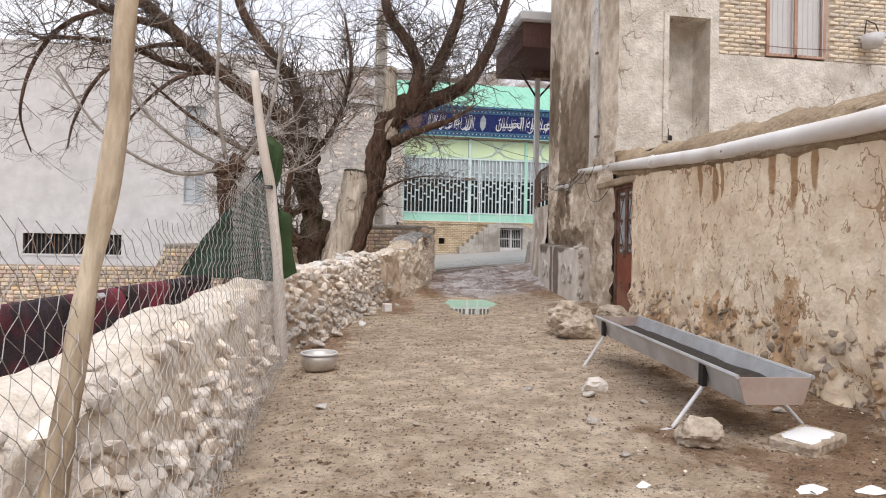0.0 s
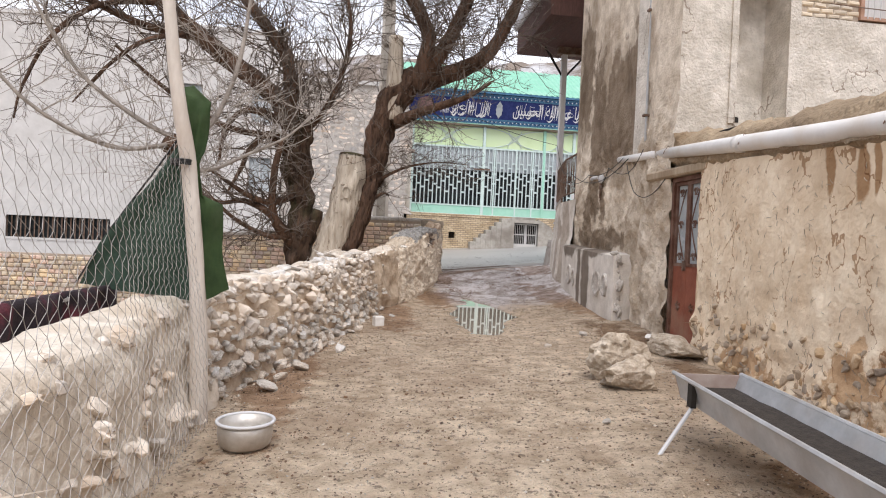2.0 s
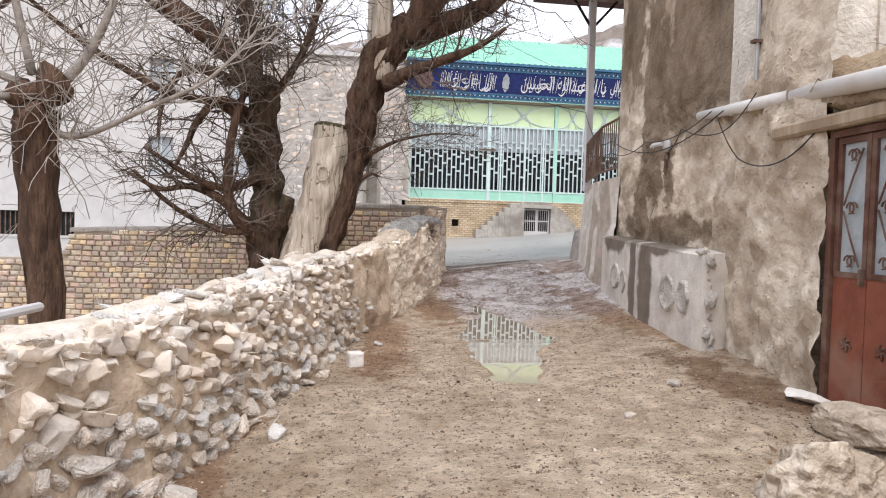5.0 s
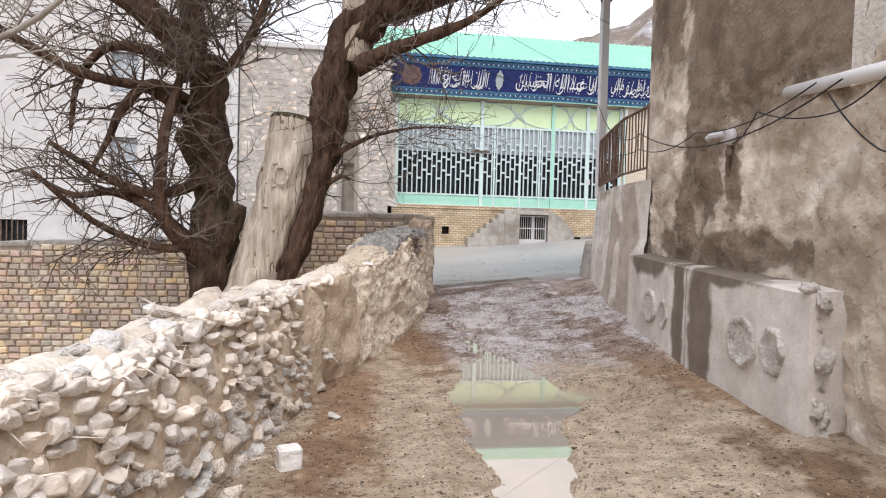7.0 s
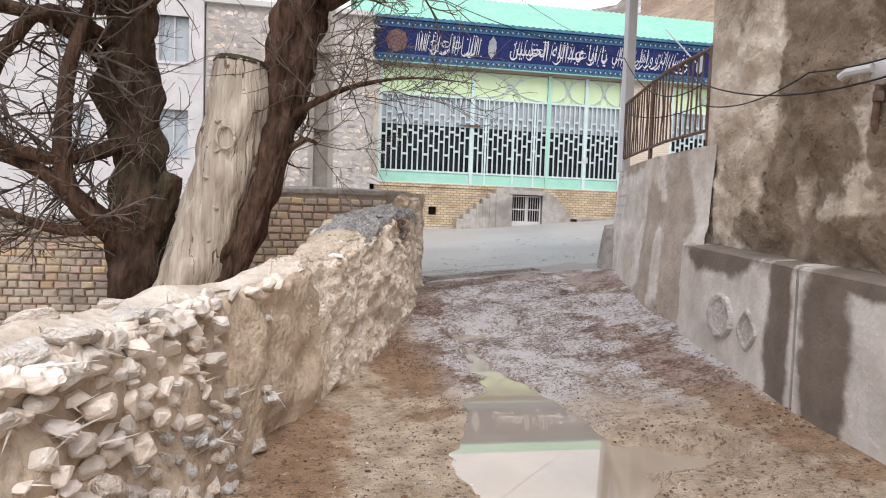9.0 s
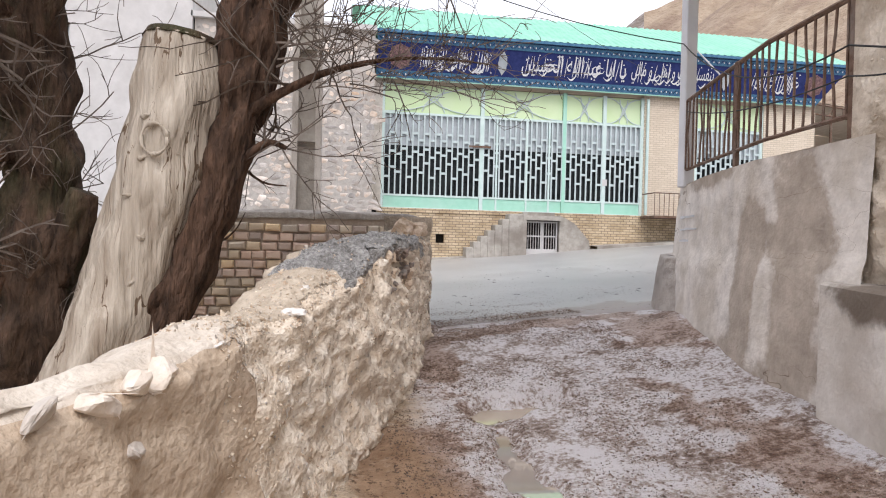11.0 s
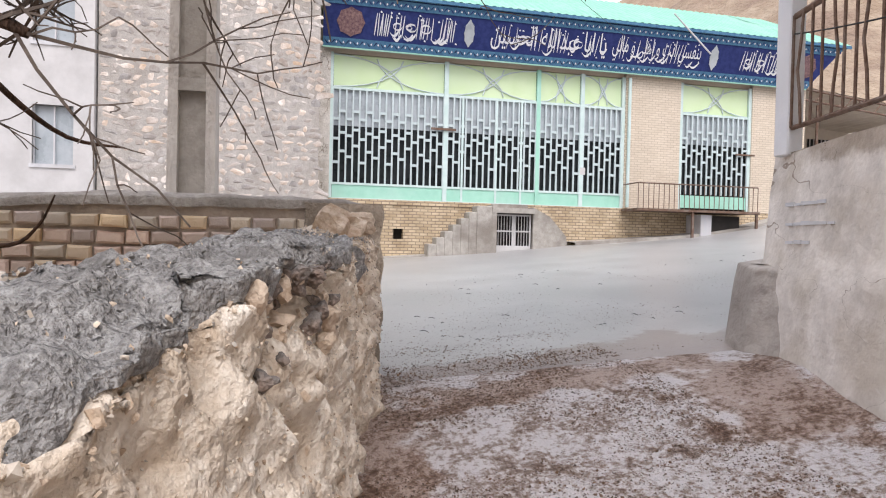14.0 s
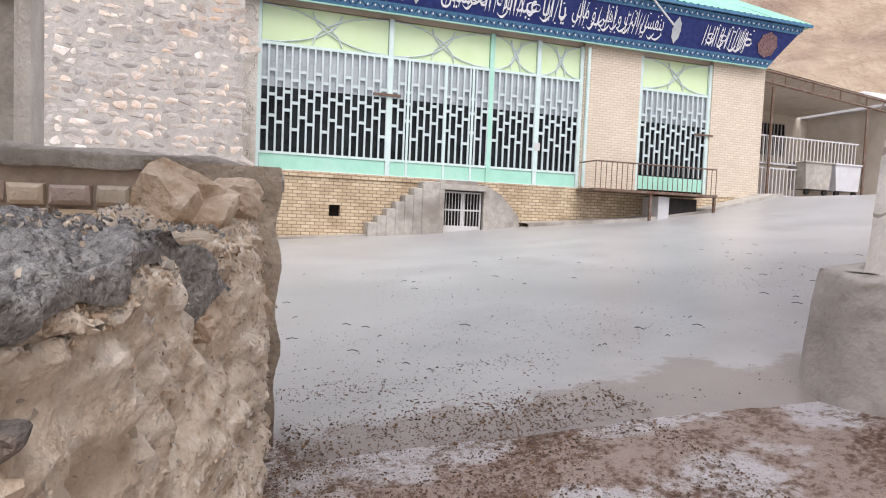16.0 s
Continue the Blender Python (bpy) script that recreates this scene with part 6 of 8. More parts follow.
sheet(bm, lambda y, v: (2.3, y, 9.3 + v * max(0, (y - 33.9) * 0.55 if y < 38.2 else 2.4 - (y - 38.2) * 0.5)), (33.95, 36, 38.2, 43), (0, 1))
sheet(bm, lambda x, y: (x, y, 9.44), (1.4, 21.8), (33.9, 34.9))
part("back_slope", bm, M_ROOFGREEN, roof)
bm = bmesh.new()
box(bm, 1.4, 33.82, 9.4, 21.8, 33.88, 9.5)
part("eaves_trim", bm, M_BANNERBLUE, roof)
bm = bmesh.new()
tube(bm, [(15.6, 33.6, 8.6), (14.2, 33.7, 9.9)], 0.03, 5)
tagged(part("flag_pole", bm, M_GREYPAINT), "thin white pole leaning against the banner", "pole")

# ---- stone house and white building ----
stone_house = thing("wall_stone_house", "house wall of pale irregular rubble masonry", "wall", kind="structure")
add_box("mortar", (-3.8, 33.35, -1, 2.2, 40, 9.2), mat("grey_lime_mortar", (0.40, 0.37, 0.335), (0.52, 0.485, 0.445), 6.0, (0.30, 0.26, 0.22), 1.2, 0.6, 0.95, 0.8, 30), stone_house)
M_MASON = mat("grey_buff_masonry_stone", (0.44, 0.385, 0.34), (0.72, 0.67, 0.62), 4.0, (0.42, 0.29, 0.19), 0.8, 0.6, 0.9, 0.8, 20, spread=0.42)
mason = [mesh_of("stone", hull_stone(140 + k, 17, (1, 0.35, 0.62)), M_MASON) for k in range(12)]
rest = []
rk = random.Random(21)
z, n = 0.9, 0
while z < 9.1:
    x = -3.75
    while x < 2.1:
        w = rk.choice((rk.uniform(0.14, 0.28), rk.uniform(0.26, 0.55)))
        h = rk.uniform(0.13, 0.29)
        m = pose(x + w / 2, 33.36, z + rk.uniform(-0.05, 0.05), rk.uniform(-6, 6), rk.uniform(-14, 14), rk.uniform(-4, 4)) @ Matrix.Diagonal((w * 1.2, 0.17, h * 1.8, 1))
        me = rk.choice(mason)
        if -1.5 < x and 2.0 < z < 5.6 and n < 220:
            piece("stone", me, stone_house, m)
            n += 1
        else:
            rest.append((me, m))
        x += w
    z += 0.235
joined("masonry", rest, M_MASON, stone_house)
add_box("roof_rim", (-3.9, 33.2, 9.2, 2.25, 33.6, 9.38), M_WHITE, stone_house)

white_house = thing("wall_white_house", "large plain white rendered building", "wall", kind="structure")
WY = 33.2
WIN = [(-16.0, 1.0, 4.5, 1.0, True)] + [(x, z, 1.0, 1.6, False) for z in (3.7, 7.0) for x in (-5.35, -8.6)]
xs_w = sorted({-40.0, -3.85} | {w[0] for w in WIN} | {w[0] + w[2] for w in WIN})
zs_w = sorted({-1.5, 11.2} | {w[1] for w in WIN} | {w[1] + w[3] for w in WIN})
bm = bmesh.new()
for xa, xb in zip(xs_w, xs_w[1:]):
    for za, zb in zip(zs_w, zs_w[1:]):
        cx, cz = (xa + xb) / 2, (za + zb) / 2
        if not any(w[0] < cx < w[0] + w[2] and w[1] < cz < w[1] + w[3] for w in WIN):
            bm.faces.new([bm.verts.new(p) for p in ((xa, WY, za), (xb, WY, za), (xb, WY, zb), (xa, WY, zb))])
box(bm, -40, WY + 0.3, -1.5, -3.85, WY + 10, 11.2)
sheet(bm, lambda y, z: (-3.85, y, z), (WY, WY + 0.3), (-1.5, 11.2))
part("render", bm, M_WHITE, white_house)
for x, z, w, h, bars in WIN:
    win = add_box("window", (x, WY + 0.2, z, x + w, WY + 0.24, z + h), M_DARKGLASS if bars else M_FROSTSKY, white_house, "dark strip window with bars" if bars else "grey curtained window")
    bm = bmesh.new()
    box(bm, x - 0.06, WY - 0.04, z - 0.1, x + w + 0.06, WY + 0.2, z)
    part("sill", bm, M_WHITE if bars else M_GREYPAINT, win)
    bm = bmesh.new()
    for k in range(24 if bars else 3):
        xx = x + w * k / (23 if bars else 2)
        box(bm, xx - 0.02, WY + 0.1, z, xx + 0.02, WY + 0.14, z + h)
    part("bars", bm, M_RUST if bars else M_GREYPAINT, win)
add_box("parapet", (-40, WY - 0.05, 11.2, -3.8, WY + 0.3, 11.4), M_WHITE, white_house)

# concrete power pole with recessed faces
upole = thing("utility_pole", "tapering grey concrete power pole with recessed panels", "pole", at=(0.68, 21.0, 0))
bm = bmesh.new()
for s in (-1, 1):
    vs = []
    for z in (-0.8, 9.6):
        k = 1 - 0.25 * (z + 0.8) / 10.4
        vs.append([bm.verts.new((s * 0.19 * k + dx * k, dy * k, z)) for dx, dy in ((-0.05, -0.16), (0.05, -0.16), (0.05, 0.16), (-0.05, 0.16))])
    for k in range(4):
        bm.faces.new((vs[0][k], vs[0][(k + 1) % 4], vs[1][(k + 1) % 4], vs[1][k]))
    bm.faces.new(vs[1])
part("flange", bm, M_PALECEM, upole)
bm = bmesh.new()
box(bm, -0.15, -0.06, -0.8, 0.15, 0.06, 9.5)
part("web", bm, M_CEMENT, upole)
for k in range(7):
    bm = bmesh.new()
    z = 0.6 + k * 1.35
    box(bm, -0.16, -0.14, z, 0.16, 0.14, z + 0.12)
    part("rung", bm, M_CEMENT, upole)

# ---- yard right of the hall ----
cream = thing("wall_cream_house", "cream rendered house behind the canopy", "wall", kind="structure")
add_box("render", (20.7, 42.0, 2.5, 33, 48, 8.3), M_CREAM, cream)
add_box("wing", (31.0, 37.2, 2.5, 40, 42, 8.0), M_CREAM, cream)
add_box("roof_slab", (30.5, 36.8, 8.0, 40.5, 42.5, 8.3), M_WHITE, cream)
add_box("window", (27.6, 41.93, 6.0, 29.4, 41.98, 7.6), M_DARKGLASS, cream)
for k in range(8):
    add_box("bar", (27.65 + k * 0.24, 41.86, 6.0, 27.69 + k * 0.24, 41.9, 7.6), M_GREYPAINT, cream)
bm = bmesh.new()
tube(bm, [(20.8, 41.9, 5.4), (30.4, 41.9, 5.6), (30.4, 41.9, 3.6)], 0.05, 6)
part("gas_pipe", bm, M_GREYPAINT, cream)
bm = bmesh.new()
tube(bm, [(30.95, 39, 8.5), (32.4, 39, 8.5)], 0.5, 14)
tk = part("water_tank", bm, M_WHITE, smooth=True)
tagged(tk, "white water tank on the cream house", "tank")
lean = thing("canopy", "sheet canopy on rusty lattice trusses beside the hall", "canopy")
bm = bmesh.new()
sheet(bm, lambda x, y: (x, y, 8.9 - (x - 20.6) * 0.09 + 0.02 * (int(x * 5) % 2)), span(20.6, 30.2, 0.2), (36.8, 42))
part("sheet_roof", bm, M_CREAM, lean)
bm = bmesh.new()
for dz in (0.0, 0.45):
    tube(bm, [(20.6, 36.8, 8.35 + dz), (30.2, 36.8, 7.5 + dz)], 0.05, 5)
for k in range(13):
    x = 20.7 + k * 0.78
    z = 8.35 - (x - 20.6) * 0.0885
    tube(bm, [(x, 36.8, z), (x + (0.4 if k % 2 else 0), 36.8, z + 0.45)], 0.03, 5)
part("truss", bm, M_RUST, lean)
for x in (23.2, 28.6):
    bm = bmesh.new()
    tube(bm, [(x, 36.8, 3.0), (x, 36.8, 8.2 - (x - 20.6) * 0.08)], 0.06, 6)
    part("post", bm, M_RUST, lean)
yfence = thing("yard_fence", "white two-tier bar fence of the yard", "fence")
for z0, z1, x1 in ((3.5, 4.65, 25.0), (4.85, 6.0, 28.4)):
    bm = bmesh.new()
    for z in (z0, z1):
        box(bm, 20.7, 36.95, z - 0.03, x1, 37.0, z + 0.03)
    part("rail", bm, M_GREYPAINT, yfence)
    k = 0
    while 20.8 + k * 0.2 < x1:
        add_box("slat", (20.8 + k * 0.2, 36.93, z0, 20.85 + k * 0.2, 36.95, z1), M_WHITE, yfence)
        k += 1
for x0, dark in ((24.9, True), (26.6, False)):
    bin_ = thing("dumpster", "dented grey steel waste container on small wheels", "dumpster", "yard dumpsters")
    bm = bmesh.new()
    vs = [[bm.verts.new((x0 + dx * (1.5 if z > 4 else 1.3) + (0 if z > 4 else 0.1), 36.5 + dy * 0.9, z)) for dx, dy in ((0, 0), (1, 0), (1, 1), (0, 1))] for z in (3.85, 4.95)]
    for k in range(4):
        bm.faces.new((vs[0][k], vs[0][(k + 1) % 4], vs[1][(k + 1) % 4], vs[1][k]))
    bm.faces.new(vs[0][::-1])
    part("body", bm, M_CEMENT if dark else M_GREYPAINT, bin_)
    bm = bmesh.new()
    box(bm, x0 - 0.04, 36.45, 4.95, x0 + 1.54, 37.45, 5.03, bevel=0.02)
    part("lid", bm, M_CEMENT if dark else M_GREYPAINT, bin_)
    for dx in (0.25, 1.25):
        bm = bmesh.new()
        tube(bm, [(x0 + dx, 36.55, 3.73), (x0 + dx, 36.65, 3.73)], 0.13, 10)
        part("wheel", bm, M_DARK, bin_)

# ---- trees ----
class Twigs:
    """Thin branching shoots gathered into one mesh."""

    def __init__(self, seed):
        self.r = random.Random(seed)
        self.v, self.f = [], []

    def stick(self, pts, r0, r1, sides=3):
        o = len(self.v)
        n = len(pts)
        for i, p in enumerate(pts):
            d = (pts[min(i + 1, n - 1)] - pts[max(i - 1, 0)]).normalized()
            s = d.cross(Vector((0.31, 0.87, 0.38))).normalized()
            u = d.cross(s)
            rr = r0 + (r1 - r0) * i / max(1, n - 1)
            for k in range(sides):
                a = 2 * math.pi * k / sides
                self.v.append(tuple(p + (s * math.cos(a) + u * math.sin(a)) * rr))
        for i in range(n - 1):
            for k in range(sides):
                a, b = o + i * sides + k, o + i * sides + (k + 1) % sides
                self.f.append((a, b, b + sides, a + sides))

    def grow(self, p, d, length, radius, depth, droop=0.0, sides=3):
        """A wandering shoot with side shoots."""
        r = self.r
        n = 5 if length > 0.5 else 4
        pts = [p.copy()]
        d = d.normalized()
        for i in range(n):
            d = (d + Vector((r.gauss(0, 0.17), r.gauss(0, 0.17), r.gauss(0.03, 0.15) - droop))).normalized()
            pts.append(pts[-1] + d * (length / n))
        self.stick(pts, radius, max(0.0026, radius * 0.5), sides)
        if depth > 0:
            kids = r.randint(2, 4)
            for k in range(kids):
                i = r.randint(1, n)
                side = Vector((r.gauss(0, 1), r.gauss(0, 1), r.gauss(0.15, 0.9))).normalized()
                nd = (pts[min(i, n)] - pts[i - 1]).normalized() * 0.75 + side * 0.75
                self.grow(pts[i], nd, length * r.uniform(0.4, 0.75), max(0.0036, radius * 0.6), depth - 1, droop, 3)

    def done(self, name, material, parent, label=""):
        me = bpy.data.meshes.new(name)
        me.from_pydata(self.v, [], self.f)
        me.materials.append(material)
        ob = new(name, me)
        ob.parent = parent
        ob["kind"] = "stuff"
        if label:
            ob["label"] = label
        return ob


def limb(name, pts, radii, material, parent, label="", sides=12, fine=5, wob=0.22, ridge=0.0):
    """A bent limb through pts, smoothed, with knobs in its outline."""
    p = [Vector(q) for q in pts]
    out, rr = [], []
    for i in range(len(p) - 1):
        a, b, c, d = p[max(i - 1, 0)], p[i], p[i + 1], p[min(i + 2, len(p) - 1)]
        for k in range(fine):
            t = k / fine
            q = 0.5 * ((2 * b) + (c - a) * t + (2 * a - 5 * b + 4 * c - d) * t * t + (3 * b - a - 3 * c + d) * t ** 3)
            out.append(q)
            rr.append((radii[i] * (1 - t) + radii[i + 1] * t))
    out.append(p[-1])
    rr.append(radii[-1])
    bm = bmesh.new()
    tube(bm, out, rr, sides, wob)
    if ridge:
        for i, v in enumerate(bm.verts):
            k, j = i % sides, min(i // sides, len(out) - 1)
            a = 2 * math.pi * k / sides
            h = abs(noise.noise(Vector((math.cos(a) * 5, math.sin(a) * 5, v.co.z * 1.3)))) + 0.5 * abs(noise.noise(Vector((math.cos(a) * 11, math.sin(a) * 11, v.co.z * 3))))
            d = v.co - out[j]
            v.co = out[j] + d * (1 - ridge * (0.6 - h))
    return part(name, bm, material, parent, label, smooth=True), out, rr


TY = 17.2
tree = thing("tree", "old leafless tree with a peeled half-dead trunk", "tree")
limb("bare_trunk", [(-1.12, TY, -0.85), (-0.92, TY - 0.05, 0.2), (-0.78, TY - 0.1, 0.6), (-0.60, TY - 0.1, 1.1), (-0.46, TY - 0.1, 1.65), (-0.29, TY - 0.1, 2.3), (-0.18, TY - 0.1, 2.95), (-0.14, TY - 0.1, 3.52)], [0.66, 0.46, 0.40, 0.37, 0.36, 0.37, 0.35, 0.29], M_PALEWOOD, tree, "peeled grey dead half of the trunk, sawn off", 56, 14, 0.16, 0.10)
limb("sawn_face", [(-0.14, TY - 0.1, 3.50), (-0.135, TY - 0.1, 3.56)], [0.30, 0.27], M_MOSSBARK, tree, "dark weathered saw cut", 24, 3, 0.2)
limb("trunk", [(-0.56, TY - 0.16, -0.8), (-0.40, TY - 0.18, 0.76), (-0.23, TY - 0.18, 1.1), (-0.01, TY - 0.16, 1.65), (0.18, TY - 0.1, 2.3), (0.32, TY, 2.95), (0.42, TY + 0.08, 3.6), (0.56, TY + 0.12, 4.45), (0.80, TY + 0.1, 4.95), (1.08, TY + 0.1, 5.32), (1.33, TY + 0.1, 5.6)], [0.30, 0.19, 0.19, 0.20, 0.21, 0.24, 0.31, 0.36, 0.36, 0.32, 0.24], M_BARK, tree, "dark red-brown living bark", 48, 14, 0.35, 0.42)
limb("sawn_stub", [(0.74, TY, 4.4), (0.76, TY, 5.3), (0.76, TY, 6.4)], [0.24, 0.19, 0.17], M_PALEWOOD, tree, "upright stub sawn off square")
limb("second_trunk", [(-1.36, TY + 0.2, -0.8), (-1.41, TY + 0.15, 0.4), (-1.34, TY + 0.1, 1.0), (-1.28, TY + 0.1, 1.55), (-1.24, TY + 0.1, 2.3), (-1.42, TY + 0.1, 3.05), (-1.42, TY + 0.1, 3.6), (-1.36, TY + 0.1, 4.4)], [0.30, 0.20, 0.30, 0.36, 0.29, 0.31, 0.28, 0.27], M_MOSSBARK, tree, "gnarled dark mossy second stem", 40, 12, 0.5, 0.36)
limb("cut_limb", [(-1.2, TY, 1.5), (-1.0, TY - 0.1, 1.85), (-0.86, TY - 0.15, 2.2)], [0.2, 0.15, 0.12], M_MOSSBARK, tree, "short mossy sawn limb", 20, 6, 0.5, 0.3)
# swellings and knots on the peeled wood
rt = random.Random(12)
for k in range(14):
    z = rt.uniform(1.2, 3.1)
    cx = -0.80 + (z - 0.5) * 0.25
    a = rt.uniform(-1.9, -0.2)
    rad = 0.37
    ob = part("burl", lumpy_rock(300 + k, (0.09, 0.06, 0.05), 0.7, 3), M_PALEWOOD, tree, smooth=True)
    ob.location = (cx + math.cos(a) * rad * 0.9, TY - 0.1 + math.sin(a) * rad * 0.9, z)
for x, z, r in ((-0.24, 2.62, 0.10),):
    bm = bmesh.new()
    tube(bm, [(x + r * math.cos(a * 0.4), 16.70 + (z - 1.85) * 0.05, z + 1.25 * r * math.sin(a * 0.4)) for a in range(17)], [0.014 + 0.008 * math.sin(a * 1.7) for a in range(17)], 8, 0.4)
    part("knot", bm, M_PALEWOOD, tree, "healed knot ring", smooth=True)
    part("knot_hollow", lumpy_rock(int(r * 900), (r * 0.9, 0.05, r * 1.3), 0.9, 3), M_WOOD, tree, "dark hollow of a knot", smooth=True).location = (x, 16.77 + (z - 1.85) * 0.05, z)
limb("limb", [(0.2, TY + 0.2, 3.0), (0.1, 17.9, 2.85), (0.13, 18.37, 2.67), (0.35, 18.6, 2.48), (0.59, 18.89, 2.47)], [0.03, 0.022, 0.018, 0.013, 0.006], M_BARK, tree, "", 8, 4, 0.2)
limb("limb", [(-0.05, TY + 0.2, 1.95), (-0.3, 18.3, 1.86), (-0.2, 19.2, 1.81), (-0.02, 19.2, 1.95), (0.1, 19.14, 2.16)], [0.03, 0.022, 0.016, 0.011, 0.005], M_BARK, tree, "", 8, 4, 0.2)
tw = Twigs(31)
BOUGHS = [
    ([(1.25, TY, 5.2), (1.45, TY - 0.1, 5.9), (1.53, TY, 6.5), (1.2, TY + 0.1, 7.2), (0.67, TY + 0.1, 7.97), (0.4, TY, 9.2)], [0.22, 0.18, 0.17, 0.15, 0.13, 0.08]),
    ([(1.4, TY, 5.4), (1.95, TY - 0.1, 6.3), (2.46, TY - 0.2, 7.48), (2.7, TY - 0.3, 8.6), (2.8, TY - 0.4, 9.6)], [0.2, 0.16, 0.14, 0.11, 0.07]),
    ([(1.3, TY + 0.1, 5.3), (2.0, TY + 0.1, 5.62), (2.72, TY, 5.95), (3.28, TY, 6.65), (3.83, TY - 0.1, 8.0), (4.1, TY - 0.2, 9.2)], [0.24, 0.21, 0.18, 0.16, 0.12, 0.07]),
    ([(0.8, TY - 0.1, 4.35), (1.3, TY - 0.35, 4.55), (1.9, TY - 0.6, 4.75), (2.35, TY - 0.8, 4.9), (2.9, TY - 1.0, 5.25)], [0.16, 0.11, 0.08, 0.06, 0.03]),
    ([(-1.56, TY + 0.1, 4.1), (-1.9, TY, 4.7), (-2.46, TY - 0.1, 5.13), (-3.99, TY - 0.3, 6.23), (-5.5, TY - 0.5, 7.58), (-6.6, TY - 0.6, 8.9)], [0.24, 0.22, 0.2, 0.18, 0.14, 0.08]),
    ([(-1.55, TY + 0.1, 4.1), (-1.62, TY + 0.1, 4.9), (-1.75, TY, 5.7), (-2.1, TY, 6.2), (-3.05, TY - 0.1, 7.44), (-3.6, TY - 0.2, 9.0)], [0.2, 0.17, 0.15, 0.14, 0.12, 0.07]),
    ([(-1.5, TY, 3.3), (-2.0, TY - 0.4, 3.75), (-2.9, TY - 0.7, 3.9), (-4.0, TY - 1.0, 4.5), (-5.0, TY - 1.3, 5.3)], [0.1, 0.08, 0.06, 0.045, 0.03]),
    ([(-1.45, TY - 0.1, 2.5), (-1.9, TY - 0.5, 2.3), (-2.4, TY - 0.8, 2.45), (-3.1, TY - 1.0, 2.9)], [0.09, 0.07, 0.05, 0.03]),
    ([(-1.4, TY - 0.1, 1.6), (-1.9, TY - 0.5, 1.55), (-2.6, TY - 0.9, 1.9), (-3.2, TY - 1.2, 2.5)], [0.08, 0.06, 0.04, 0.025]),
    ([(-1.5, TY + 0.1, 3.8), (-0.9, TY - 0.2, 4.4), (-0.5, TY - 0.3, 5.2), (-0.3, TY - 0.4, 6.3), (-0.5, TY - 0.5, 7.6)], [0.09, 0.07, 0.06, 0.045, 0.025]),
    ([(-3.6, TY - 0.2, 5.95), (-4.6, TY - 0.8, 5.9), (-5.8, TY - 1.4, 6.2), (-7.2, TY - 2.0, 6.0)], [0.11, 0.08, 0.06, 0.03]),
    ([(-1.42, TY, 4.0), (-2.0, TY - 0.5, 4.25), (-2.59, TY - 0.5, 4.29), (-2.95, TY - 0.5, 3.84), (-3.05, TY - 0.5, 3.14)], [0.10, 0.08, 0.065, 0.05, 0.025]),
    ([(-1.45, TY, 3.6), (-2.0, TY - 0.5, 3.82), (-2.4, TY - 0.5, 3.44), (-2.58, TY - 0.5, 3.01), (-2.86, TY - 0.5, 2.45)], [0.10, 0.075, 0.06, 0.045, 0.02]),
    ([(-1.40, TY, 1.35), (-1.8, TY - 0.5, 1.94), (-1.87, TY - 0.5, 2.65), (-1.77, TY - 0.5, 3.44), (-1.55, TY - 0.3, 4.4)], [0.14, 0.10, 0.08, 0.07, 0.04]),
    ([(-1.45, TY, 1.5), (-1.97, TY - 0.5, 2.09), (-2.49, TY - 0.5, 2.31), (-3.0, TY - 0.5, 2.25), (-3.5, TY - 0.6, 2.5)], [0.11, 0.085, 0.06, 0.045, 0.02]),
    ([(0.36, TY - 0.1, 2.9), (0.76, 17.0, 3.14), (1.1, 16.95, 3.3), (1.59, 16.9, 3.42), (2.03, 16.9, 3.46), (2.57, 16.9, 3.44)], [0.06, 0.038, 0.028, 0.018, 0.012, 0.006]),
    ([(0.25, TY - 0.1, 2.4), (0.57, 17.0, 2.66), (0.75, 17.0, 2.63)], [0.05, 0.03, 0.02]),
    ([(-4.5, TY - 0.3, 6.6), (-5.3, TY - 1.3, 6.1), (-6.0, TY - 1.7, 5.3), (-6.5, TY - 1.7, 4.3), (-6.6, TY - 1.8, 3.6)], [0.07, 0.055, 0.045, 0.03, 0.015]),
    ([(-5.4, TY - 0.5, 7.5), (-6.6, TY - 1.6, 6.6), (-7.3, TY - 1.8, 5.6), (-7.6, TY - 1.8, 4.4), (-7.4, TY - 1.7, 3.5)], [0.07, 0.055, 0.045, 0.03, 0.015]),
    ([(-3.7, TY - 0.2, 6.0), (-4.4, TY - 1.2, 5.5), (-5.0, TY - 1.6, 4.8), (-5.6, TY - 1.7, 4.0)], [0.06, 0.05, 0.035, 0.015]),
    ([(-4.8, TY - 0.4, 6.95), (-6.0, TY - 1.2, 7.0), (-7.4, TY - 2.2, 7.4), (-9.0, TY - 3.2, 7.0)], [0.1, 0.08, 0.06, 0.03]),
]
for k, (pts, radii) in enumerate(BOUGHS):
    ob, line, rr = limb("limb", pts, radii, M_BARK, tree, "", 10, 5, 0.25)
    low = k in (3, 6, 7, 8) or 11 <= k < 20
    for i in range(2, len(line)):
        for _ in range(1 if low else 3):
            if rr[i] > 0.19 and tw.r.random() < 0.6:
                continue
            d = Vector((tw.r.gauss(0, 1), tw.r.gauss(-0.2, 1), tw.r.gauss(0.1, 0.8))).normalized()
            d = (d + (line[i] - line[i - 1]).normalized() * 0.6)
            L = tw.r.uniform(0.7, 1.5) if not low else tw.r.uniform(0.5, 1.0)
            tw.grow(line[i], d, L, min(0.02, rr[i] * 0.35), 3 if L > 0.85 and not low else 2, 0.03)
